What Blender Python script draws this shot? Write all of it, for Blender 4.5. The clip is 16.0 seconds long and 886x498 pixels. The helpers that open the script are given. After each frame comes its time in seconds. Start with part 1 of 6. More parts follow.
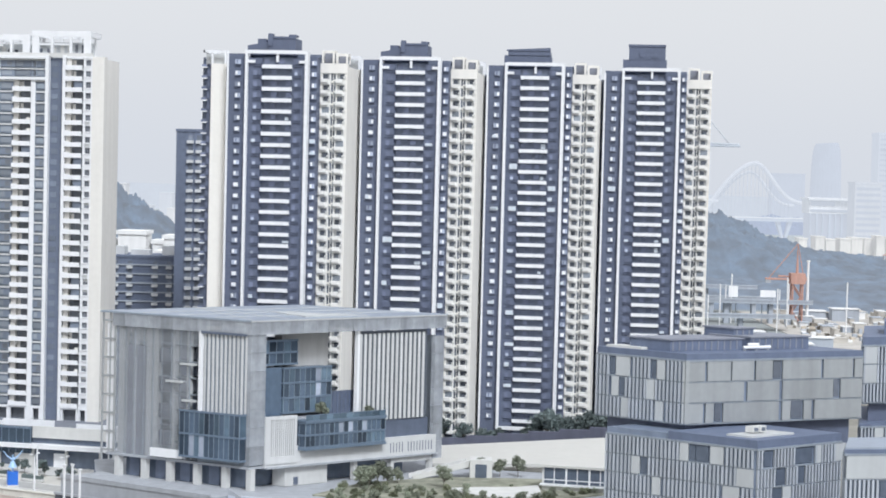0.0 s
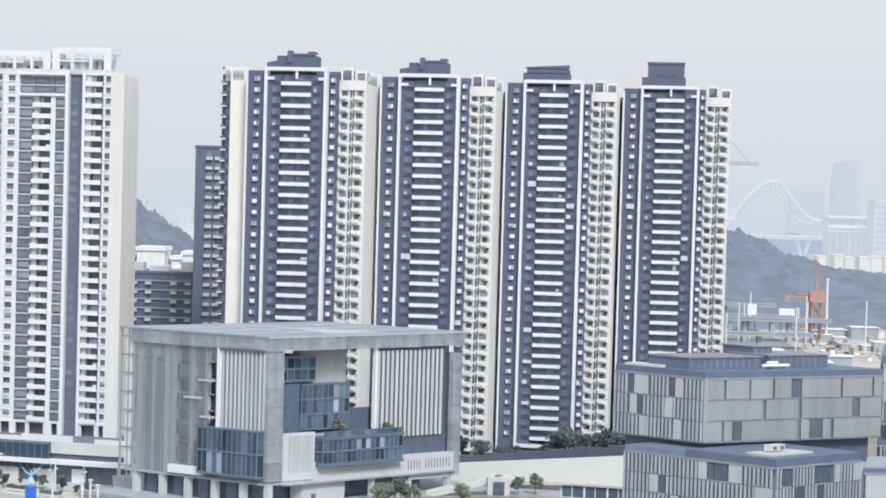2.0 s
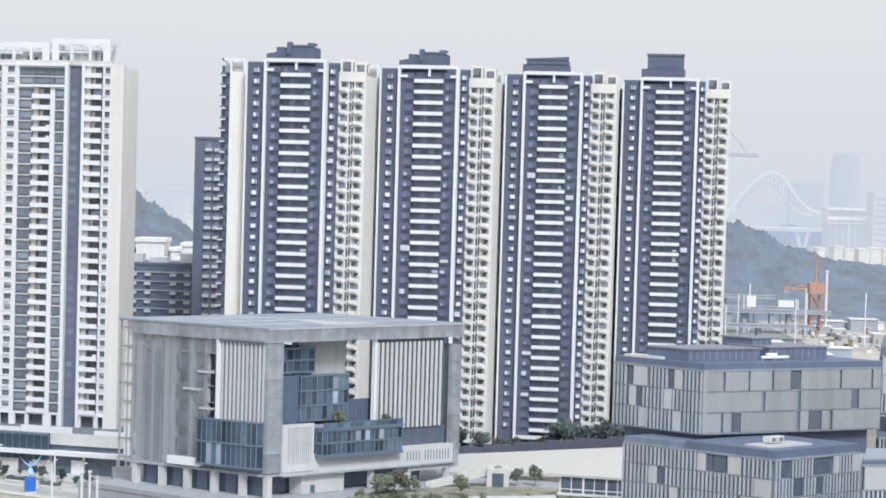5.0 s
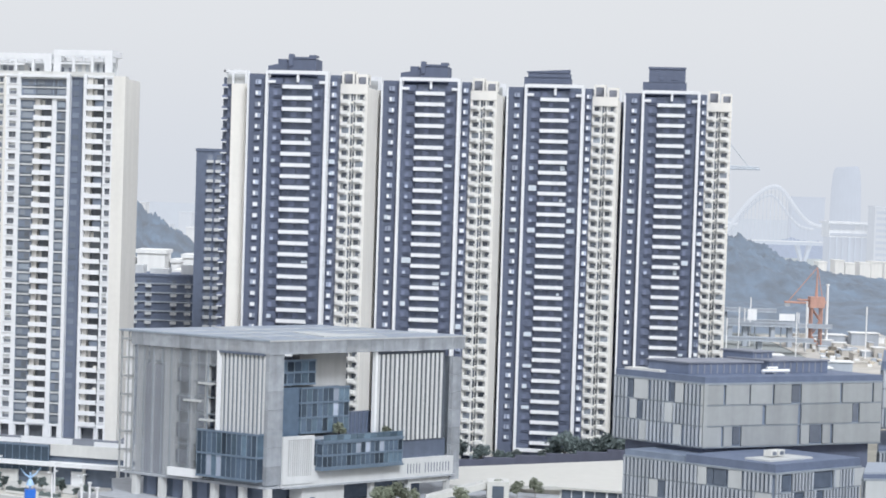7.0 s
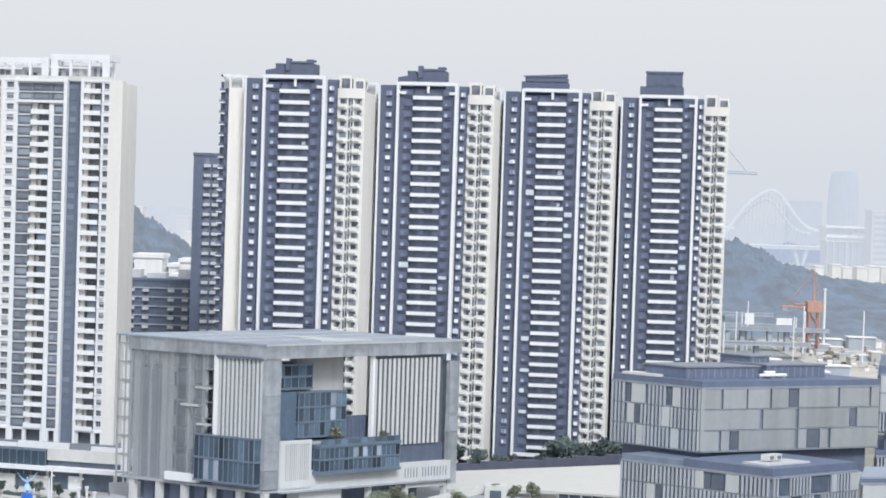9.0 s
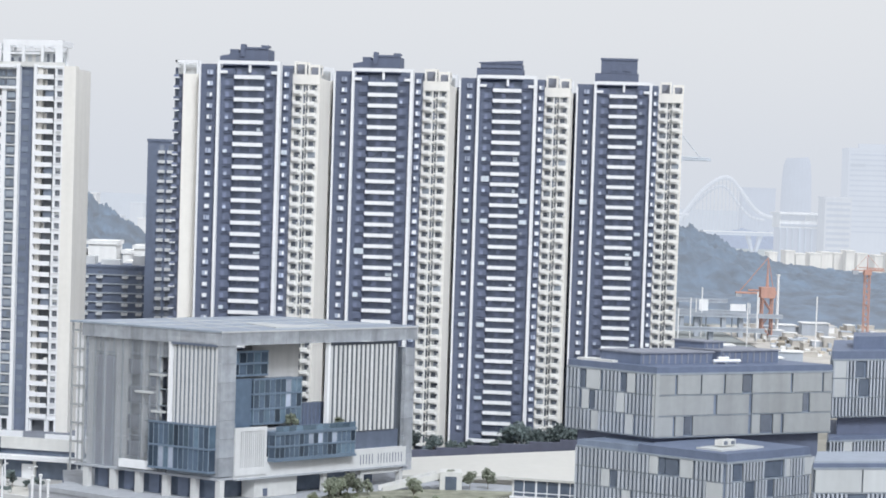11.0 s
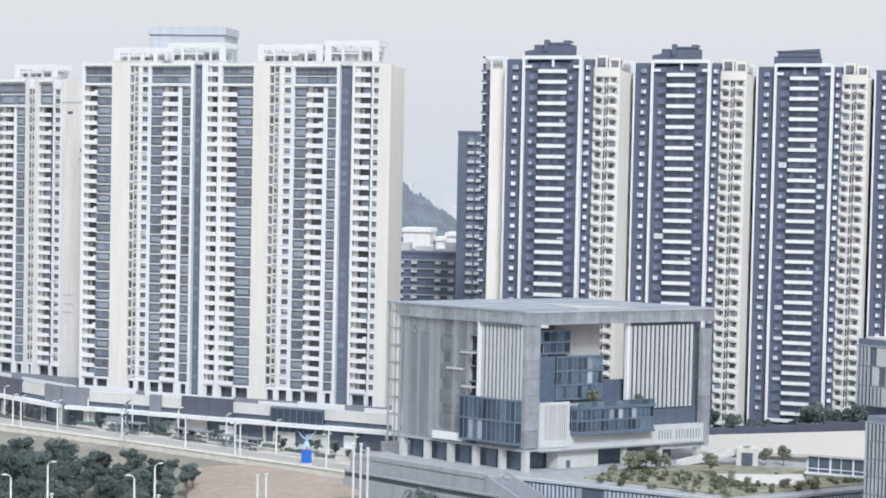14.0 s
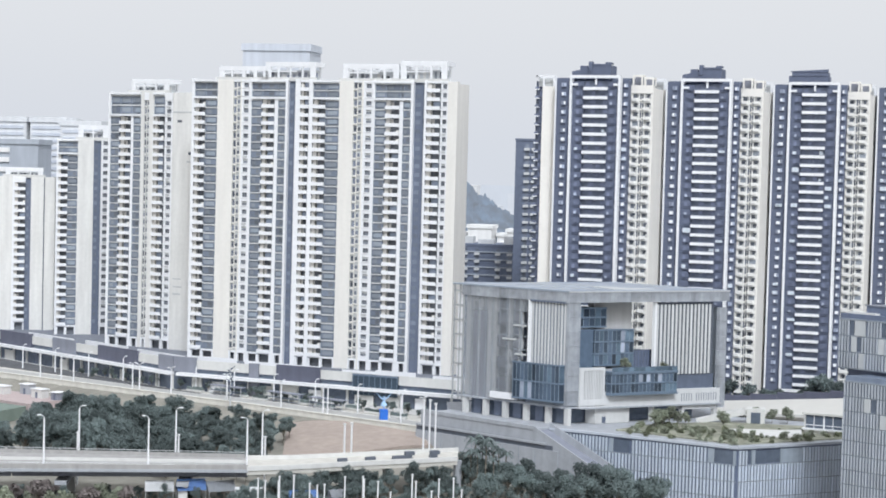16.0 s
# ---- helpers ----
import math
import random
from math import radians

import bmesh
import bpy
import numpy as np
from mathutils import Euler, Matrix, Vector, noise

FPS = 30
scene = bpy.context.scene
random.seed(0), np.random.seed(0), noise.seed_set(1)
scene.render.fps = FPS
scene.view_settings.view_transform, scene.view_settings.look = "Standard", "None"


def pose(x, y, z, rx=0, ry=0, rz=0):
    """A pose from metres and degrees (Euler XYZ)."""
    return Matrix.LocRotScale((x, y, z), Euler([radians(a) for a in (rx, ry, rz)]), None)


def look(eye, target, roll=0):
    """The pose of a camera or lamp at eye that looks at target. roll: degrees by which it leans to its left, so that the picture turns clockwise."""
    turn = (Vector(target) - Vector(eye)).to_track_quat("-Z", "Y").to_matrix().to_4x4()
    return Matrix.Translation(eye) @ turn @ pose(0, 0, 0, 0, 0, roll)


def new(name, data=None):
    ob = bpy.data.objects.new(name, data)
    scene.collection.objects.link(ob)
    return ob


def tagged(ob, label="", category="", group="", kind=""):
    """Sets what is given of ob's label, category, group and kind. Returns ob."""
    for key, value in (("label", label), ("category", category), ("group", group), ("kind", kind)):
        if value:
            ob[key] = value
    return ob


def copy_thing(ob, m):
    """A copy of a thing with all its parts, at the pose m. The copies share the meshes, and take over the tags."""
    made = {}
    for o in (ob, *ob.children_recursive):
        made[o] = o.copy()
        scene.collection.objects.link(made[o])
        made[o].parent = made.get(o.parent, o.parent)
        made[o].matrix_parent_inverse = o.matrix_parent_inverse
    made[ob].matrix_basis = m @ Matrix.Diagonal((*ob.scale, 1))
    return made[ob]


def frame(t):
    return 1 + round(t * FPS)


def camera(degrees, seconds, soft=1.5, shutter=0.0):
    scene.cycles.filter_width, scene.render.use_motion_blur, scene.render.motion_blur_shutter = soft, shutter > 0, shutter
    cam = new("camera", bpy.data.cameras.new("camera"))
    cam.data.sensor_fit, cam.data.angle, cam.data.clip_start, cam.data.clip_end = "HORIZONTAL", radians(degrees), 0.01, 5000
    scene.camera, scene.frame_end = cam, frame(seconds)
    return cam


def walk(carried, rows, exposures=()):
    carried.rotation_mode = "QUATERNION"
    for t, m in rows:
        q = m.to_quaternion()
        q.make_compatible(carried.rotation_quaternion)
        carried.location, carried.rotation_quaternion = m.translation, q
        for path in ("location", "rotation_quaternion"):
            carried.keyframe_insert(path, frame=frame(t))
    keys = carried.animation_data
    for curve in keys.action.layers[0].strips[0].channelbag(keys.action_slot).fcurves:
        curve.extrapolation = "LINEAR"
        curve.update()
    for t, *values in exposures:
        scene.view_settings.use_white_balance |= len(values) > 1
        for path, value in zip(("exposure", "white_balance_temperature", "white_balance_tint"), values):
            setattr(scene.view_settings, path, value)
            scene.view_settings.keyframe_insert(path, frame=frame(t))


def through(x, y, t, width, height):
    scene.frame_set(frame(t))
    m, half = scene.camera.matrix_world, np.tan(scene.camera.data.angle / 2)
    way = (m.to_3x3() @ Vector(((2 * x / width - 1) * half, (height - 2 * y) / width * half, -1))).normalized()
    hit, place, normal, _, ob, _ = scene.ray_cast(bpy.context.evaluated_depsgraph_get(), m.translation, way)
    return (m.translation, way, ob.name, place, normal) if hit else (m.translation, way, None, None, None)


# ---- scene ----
# ---- the camera: a long lens high over the far bank, panning, then drawing back ----
cam = camera(28.38, 16.0, soft=1.8)
EYE = 72.0
ROWS = [
    (0.0, 0.0, 0.0, -0.379, -2.350, 1.438),
    (0.5, 0.0, 0.0, 0.024, -2.190, 1.326),
    (1.0, 0.0, 0.0, 0.175, -1.953, 1.506),
    (1.5, 0.0, 0.0, 0.234, -1.817, 1.569),
    (2.0, 0.0, 0.0, 0.235, -1.809, 1.594),
    (2.5, 0.0, 0.0, 0.269, -1.926, 1.604),
    (3.0, 0.0, 0.0, 0.065, -2.556, 1.668),
    (3.5, 0.0, 0.0, -0.003, -2.504, 1.747),
    (4.0, 0.0, 0.0, -0.032, -2.265, 1.611),
    (6.5, 0.0, 0.0, 0.501, -1.905, 1.818),
    (7.0, 0.0, 0.0, 0.251, -1.680, 1.820),
    (7.5, 0.0, 0.0, 0.403, -1.606, 1.807),
    (8.0, 0.0, 0.0, 0.279, -1.482, 1.825),
    (10.5, 0.0, 0.0, 0.051, -1.794, 1.821),
    (11.0, 0.0, 0.0, -1.307, -1.932, 1.839),
    (11.5, 0.0, 0.0, -0.606, -2.177, 1.823),
    (12.0, 0.0, 0.0, 1.351, -2.245, 1.600),
    (12.3, 0.0, 0.0, 3.925, -2.862, 1.430),
    (12.5, 0.0, 0.0, 5.271, -2.994, 1.327),
    (12.8, 0.0, 0.0, 8.405, -3.358, 1.160),
    (13.0, 0.0, 0.0, 8.840, -3.128, 1.054),
    (13.2, 0.0, 0.0, 8.300, -2.690, 1.086),
    (13.5, 0.57, -3.00, 7.660, -2.313, 1.134),
    (13.8, 2.47, -13.00, 8.160, -2.540, 1.158),
    (14.0, 3.94, -20.70, 8.862, -2.576, 1.172),
    (14.5, 7.64, -40.20, 9.182, -2.913, 1.217),
    (15.0, 11.32, -59.60, 9.533, -3.060, 1.233),
    (15.5, 15.01, -79.00, 10.110, -2.789, 1.373),
    (16.0, 18.70, -98.40, 11.022, -2.544, 1.475),
]
walk(cam, [(t, pose(x, y, EYE, 90 + pitch, 0, yaw) @ pose(0, 0, 0, 0, 0, roll)) for t, x, y, yaw, pitch, roll in ROWS])

# ---- light: a bright hazy overcast, the sun a soft glow high behind the camera ----
SUN_UP, SUN_TURN = 48.0, 158.0
world = bpy.data.worlds.new("overcast")
scene.world = world
world.use_nodes = True
wn = world.node_tree
wn.nodes.clear()
sky = wn.nodes.new("ShaderNodeTexSky")
sky.sky_type, sky.sun_disc = "NISHITA", False
sky.sun_elevation, sky.sun_rotation = radians(SUN_UP), radians(SUN_TURN)
sky.dust_density, sky.air_density = 6.0, 1.0
sky_gain = wn.nodes.new("ShaderNodeVectorMath")
sky_gain.operation = "SCALE"
sky_gain.inputs["Scale"].default_value = 0.10
cloud = wn.nodes.new("ShaderNodeMix")
cloud.data_type = "RGBA"
cloud.inputs["Factor"].default_value = 0.9
# the haze: greyer blue low over the ground, whiter above
way = wn.nodes.new("ShaderNodeTexCoord")
up = wn.nodes.new("ShaderNodeSeparateXYZ")
lift = wn.nodes.new("ShaderNodeMapRange")
lift.interpolation_type = "SMOOTHSTEP"
lift.inputs["From Min"].default_value, lift.inputs["From Max"].default_value = -0.03, 0.13
haze = wn.nodes.new("ShaderNodeMix")
haze.data_type = "RGBA"
haze.inputs["A"].default_value = (0.735, 0.782, 0.866, 1)
haze.inputs["B"].default_value = (0.825, 0.845, 0.882, 1)
wn.links.new(way.outputs["Generated"], up.inputs[0])
wn.links.new(up.outputs["Z"], lift.inputs["Value"])
wn.links.new(lift.outputs[0], haze.inputs["Factor"])
wn.links.new(haze.outputs["Result"], cloud.inputs["B"])
sky_out = wn.nodes.new("ShaderNodeBackground")
sky_out.inputs["Strength"].default_value = 1.0
world_out = wn.nodes.new("ShaderNodeOutputWorld")
wn.links.new(sky.outputs[0], sky_gain.inputs[0])
wn.links.new(sky_gain.outputs[0], cloud.inputs["A"])
wn.links.new(cloud.outputs["Result"], sky_out.inputs["Color"])
wn.links.new(sky_out.outputs[0], world_out.inputs["Surface"])
sun = new("sun", bpy.data.lights.new("sun", "SUN"))
sun.data.energy, sun.data.angle, sun.data.color = 2.70, radians(14), (0.886, 0.939, 1.0)
_a, _e = radians(SUN_TURN), radians(SUN_UP)
sun.matrix_world = look((60, -80, 250), Vector((60, -80, 250)) - Vector((math.sin(_a) * math.cos(_e), math.cos(_a) * math.cos(_e), math.sin(_e))))

# ---- materials ----


def mat(name, color, rough=0.7, metal=0.0, vary=0.12, grain=0.8, stain=0.08, bump=0.0, each=0.0, spec=0.5):
    """A surface with fine grain, broad stains streaked downwards, and a shade of its own for each piece."""
    m = bpy.data.materials.new(name)
    m.use_nodes = True
    nt = m.node_tree
    bsdf = nt.nodes["Principled BSDF"]
    bsdf.inputs["Roughness"].default_value = rough
    bsdf.inputs["Metallic"].default_value = metal
    bsdf.inputs["Specular IOR Level"].default_value = spec
    tc = nt.nodes.new("ShaderNodeTexCoord")
    fine = nt.nodes.new("ShaderNodeTexNoise")
    fine.inputs["Scale"].default_value = grain
    fine.inputs["Detail"].default_value = 6
    nt.links.new(tc.outputs["Object"], fine.inputs["Vector"])
    streak = nt.nodes.new("ShaderNodeMapping")
    streak.inputs["Scale"].default_value = (0.45, 0.45, 0.05)
    nt.links.new(tc.outputs["Object"], streak.inputs["Vector"])
    broad = nt.nodes.new("ShaderNodeTexNoise")
    broad.inputs["Scale"].default_value = 1.0
    broad.inputs["Detail"].default_value = 4
    nt.links.new(streak.outputs[0], broad.inputs["Vector"])
    total = None
    info = nt.nodes.new("ShaderNodeObjectInfo")
    for socket, amount in ((fine.outputs["Fac"], vary), (broad.outputs["Fac"], stain * 2), (info.outputs["Random"], each)):
        r = nt.nodes.new("ShaderNodeMapRange")
        r.inputs["To Min"].default_value, r.inputs["To Max"].default_value = 1 - amount, 1 + amount
        nt.links.new(socket, r.inputs["Value"])
        if total is None:
            total = r.outputs[0]
        else:
            mul = nt.nodes.new("ShaderNodeMath")
            mul.operation = "MULTIPLY"
            nt.links.new(total, mul.inputs[0])
            nt.links.new(r.outputs[0], mul.inputs[1])
            total = mul.outputs[0]
    tint = nt.nodes.new("ShaderNodeVectorMath")
    tint.operation = "SCALE"
    tint.inputs[0].default_value = color
    nt.links.new(total, tint.inputs["Scale"])
    nt.links.new(tint.outputs[0], bsdf.inputs["Base Color"])
    if bump:
        b = nt.nodes.new("ShaderNodeBump")
        b.inputs["Strength"].default_value = bump
        b.inputs["Distance"].default_value = 0.1
        nt.links.new(fine.outputs["Fac"], b.inputs["Height"])
        nt.links.new(b.outputs[0], bsdf.inputs["Normal"])
    return m


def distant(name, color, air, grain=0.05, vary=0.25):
    """Part of the far backdrop: haze painted in as pale blue emission over its own colour (air: 0 to 1)."""
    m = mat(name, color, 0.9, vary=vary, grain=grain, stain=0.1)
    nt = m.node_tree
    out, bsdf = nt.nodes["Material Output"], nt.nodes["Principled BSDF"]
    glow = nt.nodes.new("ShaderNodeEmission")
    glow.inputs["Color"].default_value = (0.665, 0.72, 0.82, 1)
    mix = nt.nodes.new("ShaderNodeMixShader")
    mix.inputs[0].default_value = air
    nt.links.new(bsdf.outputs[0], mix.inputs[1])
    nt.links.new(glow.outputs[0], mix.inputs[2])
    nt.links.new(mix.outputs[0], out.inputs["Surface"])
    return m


# Several greys are blued and darks raised: a little haze in the colour.
CREAM = mat("cream_plaster", (0.785, 0.765, 0.725), 0.8, vary=0.05, stain=0.05)
CREAM_WARM = mat("warm_cream_plaster", (0.85, 0.825, 0.775), 0.8, vary=0.05, stain=0.05)
CREAM_GREY = mat("streaky_grey_cream_plaster", (0.72, 0.715, 0.695), 0.85, vary=0.08, stain=0.1)
END_RENDER = mat("pale_grey_cream_render", (0.84, 0.83, 0.80), 0.8, vary=0.06, stain=0.08)
WHITE = mat("white_paint", (0.815, 0.825, 0.845), 0.6, vary=0.04, stain=0.04)
BLUE = mat("blue_plaster", (0.118, 0.140, 0.206), 0.65, vary=0.12, stain=0.08)
DEEP = mat("dark_blue_recess", (0.15, 0.178, 0.245), 0.7, vary=0.14, stain=0.1)
SLATE = mat("blue_grey_panel", (0.182, 0.214, 0.272), 0.35, vary=0.1, each=0.25)
SLATE_PALE = mat("pale_blue_grey_panel", (0.255, 0.285, 0.325), 0.35, vary=0.1, each=0.3)
GLASS = mat("dark_glass", (0.195, 0.22, 0.27), 0.12, 0.35, vary=0.25, each=0.5)
CURTAIN = mat("pale_curtained_glass", (0.42, 0.47, 0.58), 0.2, 0.2, vary=0.2, each=0.35)
FAINT = mat("tinted_bay_glass", (0.20, 0.23, 0.33), 0.2, 0.2, vary=0.2, each=0.25)
TEAL = mat("teal_curtain_wall_glass", (0.096, 0.134, 0.19), 0.12, 0.3, vary=0.25, each=0.55)
TEAL_FRAME = mat("teal_metal_frame", (0.18, 0.24, 0.32), 0.4, 0.3)
MULLION = mat("pale_blue_metal_mullion", (0.29, 0.36, 0.43), 0.4, 0.2)
HUNG = mat("grey_beige_render", (0.45, 0.452, 0.45), 0.8, vary=0.1, grain=0.3, stain=0.14)
LATTICE = mat("weathered_grey_steel", (0.40, 0.415, 0.43), 0.6, 0.2, vary=0.12)
MESH = mat("grey_perforated_metal", (0.335, 0.385, 0.445), 0.6, 0.2, vary=0.14, stain=0.12, each=0.08)
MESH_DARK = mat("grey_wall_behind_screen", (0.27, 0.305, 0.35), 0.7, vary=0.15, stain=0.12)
ROOF = mat("zinc_roof", (0.345, 0.39, 0.465), 0.5, 0.2, vary=0.08)
CONCRETE = mat("concrete", (0.375, 0.395, 0.43), 0.85, vary=0.12, stain=0.12, bump=0.1)
PALE = mat("pale_stone", (0.64, 0.64, 0.625), 0.8, vary=0.08, stain=0.08)
PANEL = mat("beige_grey_panel", (0.328, 0.345, 0.356), 0.6, vary=0.10, stain=0.12, each=0.08)
FIN = mat("grey_aluminium_fin", (0.455, 0.49, 0.545), 0.5, 0.05, vary=0.06, each=0.12)
GARDEN_FIN = mat("pale_aluminium_fin", (0.535, 0.595, 0.68), 0.5, 0.05, vary=0.06, each=0.12)
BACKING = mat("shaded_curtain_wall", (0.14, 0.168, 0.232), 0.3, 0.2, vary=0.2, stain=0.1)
BLUE_ROOF = mat("blue_grey_parapet", (0.135, 0.168, 0.25), 0.6, vary=0.2, stain=0.1)
ROAD = mat("worn_asphalt", (0.42, 0.42, 0.41), 0.9, vary=0.12, grain=0.3, stain=0.1)
KERBSTONE = mat("warm_pale_stone", (0.70, 0.68, 0.63), 0.85, vary=0.1, stain=0.1)
STREET_TOP = mat("pale_concrete_road", (0.57, 0.555, 0.515), 0.9, vary=0.12, grain=0.3, stain=0.1)
DECK = mat("viaduct_concrete", (0.36, 0.355, 0.35), 0.9, vary=0.14, stain=0.14)
PAVING = mat("pale_paving", (0.555, 0.555, 0.545), 0.9, vary=0.12, grain=0.4)
SOIL = mat("brown_bare_soil", (0.37, 0.31, 0.275), 0.95, vary=0.2, grain=0.15, stain=0.1, bump=0.4)
LAWN = mat("pale_green_lawn", (0.265, 0.27, 0.215), 0.95, vary=0.6, grain=0.22, stain=0.3, bump=0.3)
FORECOURT_DARK = mat("dark_forecourt_strip", (0.13, 0.135, 0.145), 0.95, vary=0.35, grain=0.3, stain=0.1, spec=0.1)
GRASS = mat("dry_grass", (0.26, 0.25, 0.22), 0.95, vary=0.4, grain=0.15, bump=0.4)


def leafy(name, color, through, **kw):
    """Leaves: matt, and letting some light through."""
    m = mat(name, color, 0.8, spec=0.2, **kw)
    nt = m.node_tree
    out, bsdf = nt.nodes["Material Output"], nt.nodes["Principled BSDF"]
    thin = nt.nodes.new("ShaderNodeBsdfTranslucent")
    mix = nt.nodes.new("ShaderNodeMixShader")
    mix.inputs[0].default_value = through
    nt.links.new(bsdf.inputs["Base Color"].links[0].from_socket, thin.inputs["Color"])
    nt.links.new(bsdf.outputs[0], mix.inputs[1])
    nt.links.new(thin.outputs[0], mix.inputs[2])
    nt.links.new(mix.outputs[0], out.inputs["Surface"])
    return m


# Leaf colour lifted and blued to carry haze over the trees.
LEAF = leafy("dark_foliage", (0.215, 0.262, 0.260), 0.45, vary=0.3, grain=0.3, stain=0.15, each=0.35)
LEAF_OLIVE = leafy("olive_foliage", (0.24, 0.262, 0.18), 0.25, vary=0.4, grain=0.8, each=0.3)
DRY_LEAF = leafy("dry_brown_foliage", (0.22, 0.195, 0.19), 0.2, vary=0.4, grain=0.5, each=0.3)
LEAF_PALE = leafy("pale_foliage", (0.34, 0.37, 0.295), 0.4, vary=0.4, grain=0.8, each=0.3)
BARK = mat("grey_bark", (0.22, 0.20, 0.17), 0.9)
STEEL = mat("galvanised_steel", (0.62, 0.64, 0.66), 0.45, 0.3)
LOUVRE = mat("pale_grey_louvre", (0.505, 0.53, 0.55), 0.5, vary=0.05, each=0.06)
LOUVRE_PALE = mat("off_white_louvre", (0.60, 0.61, 0.62), 0.5, vary=0.05, stain=0.06, each=0.08)
BAND = mat("pale_grey_cladding", (0.52, 0.535, 0.54), 0.6, vary=0.06, stain=0.06)
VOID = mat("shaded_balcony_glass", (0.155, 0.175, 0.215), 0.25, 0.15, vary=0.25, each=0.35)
SIGN_BLUE = mat("bright_blue_panel", (0.03, 0.16, 0.62), 0.4)
SHOP_GREY = mat("grey_shop_panel", (0.235, 0.25, 0.30), 0.6, vary=0.12, stain=0.12)
TAR_ROOF = mat("dark_grey_roofing", (0.20, 0.215, 0.25), 1.0, vary=0.2, grain=0.15, stain=0.1, spec=0.1)
SHOP_DARK = mat("dark_shop_panel", (0.108, 0.115, 0.16), 0.6, vary=0.12, stain=0.12)
ROOM = mat("grey_window_recess", (0.165, 0.18, 0.205), 0.35, 0.05, vary=0.3, each=0.4)
BAY_GLASS = mat("dark_teal_bay_glass", (0.062, 0.088, 0.12), 0.2, 0.2, vary=0.25, each=0.2)
UNDER = mat("shaded_column_concrete", (0.55, 0.555, 0.55), 0.8, vary=0.1, stain=0.1)
# Paler copy of the teal glass, with bright reflection in its colour.
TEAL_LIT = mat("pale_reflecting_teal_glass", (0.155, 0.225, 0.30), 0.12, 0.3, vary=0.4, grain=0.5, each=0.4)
HALL_WALL = mat("cream_hall_render", (0.56, 0.53, 0.475), 0.85, vary=0.08, stain=0.1)
HALL_ROOF = mat("weathered_white_roof", (0.60, 0.59, 0.56), 0.8, vary=0.03, grain=0.15, stain=0.03)
OFFICE_BACK = mat("blue_grey_curtain_wall", (0.215, 0.26, 0.345), 0.35, 0.1, vary=0.25, grain=0.4, stain=0.12)
# Near-black: paints the shade in slots and behind louvres; also colours road barriers.
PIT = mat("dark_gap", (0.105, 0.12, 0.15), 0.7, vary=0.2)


def perforated(name, color, open_share, **kw):
    """Perforated metal sheet: part of it lets the view through."""
    m = mat(name, color, 0.55, 0.2, **kw)
    nt = m.node_tree
    out, bsdf = nt.nodes["Material Output"], nt.nodes["Principled BSDF"]
    holes = nt.nodes.new("ShaderNodeBsdfTransparent")
    mix = nt.nodes.new("ShaderNodeMixShader")
    mix.inputs[0].default_value = open_share
    nt.links.new(bsdf.outputs[0], mix.inputs[1])
    nt.links.new(holes.outputs[0], mix.inputs[2])
    nt.links.new(mix.outputs[0], out.inputs["Surface"])
    return m


SCREEN = perforated("perforated_metal_screen", (0.46, 0.49, 0.535), 0.76, vary=0.18, grain=0.5, stain=0.15, each=0.06)
SCREEN_THICK = perforated("close_perforated_metal", (0.51, 0.54, 0.585), 0.44, vary=0.34, grain=0.55, stain=0.2, each=0.12)
SHOP = mat("shop_front_glass", (0.135, 0.165, 0.22), 0.2, 0.2, vary=0.35, grain=0.5)

# ---- building blocks ----


def box(bm, x0, x1, y0, y1, z0, z1, m=None, mi=0):
    co = [Vector((x, y, z)) for z in (z0, z1) for y in (y0, y1) for x in (x0, x1)]
    vs = [bm.verts.new(m @ c if m else c) for c in co]
    for q in ((0, 2, 3, 1), (4, 5, 7, 6), (0, 1, 5, 4), (2, 6, 7, 3), (0, 4, 6, 2), (1, 3, 7, 5)):
        bm.faces.new([vs[i] for i in q]).material_index = mi
    return bm


def prism(bm, pts, z0, z1, mi=0):
    """A vertical prism over a plan outline; z0 and z1 may be lists of heights, a height for each corner."""
    tops = z1 if isinstance(z1, (list, tuple)) else [z1] * len(pts)
    feet = z0 if isinstance(z0, (list, tuple)) else [z0] * len(pts)
    a = [bm.verts.new((x, y, z)) for (x, y), z in zip(pts, feet)]
    b = [bm.verts.new((x, y, z)) for (x, y), z in zip(pts, tops)]
    n = len(pts)
    bm.faces.new(b).material_index = mi
    bm.faces.new(a[::-1]).material_index = mi
    for i in range(n):
        bm.faces.new((a[i], a[(i + 1) % n], b[(i + 1) % n], b[i])).material_index = mi
    return bm


def bar(bm, p, q, r, sides=6, r2=None, mi=0):
    """A round bar from p to q."""
    p, q = Vector(p), Vector(q)
    turn = (q - p).to_track_quat("Z", "Y").to_matrix()
    rings = []
    for c, rr in ((p, r), (q, r if r2 is None else r2)):
        rings.append([bm.verts.new(c + turn @ Vector((rr * math.cos(2 * math.pi * i / sides), rr * math.sin(2 * math.pi * i / sides), 0))) for i in range(sides)])
    for i in range(sides):
        bm.faces.new((rings[0][i], rings[0][(i + 1) % sides], rings[1][(i + 1) % sides], rings[1][i])).material_index = mi
    bm.faces.new(rings[1]).material_index = mi
    bm.faces.new(rings[0][::-1]).material_index = mi
    return bm


def mesh_of(name, bm, mats, recalc=True):
    if recalc:
        bmesh.ops.recalc_face_normals(bm, faces=bm.faces)
    me = bpy.data.meshes.new(name)
    bm.to_mesh(me)
    bm.free()
    for m in mats if isinstance(mats, (list, tuple)) else [mats]:
        me.materials.append(m)
    return me


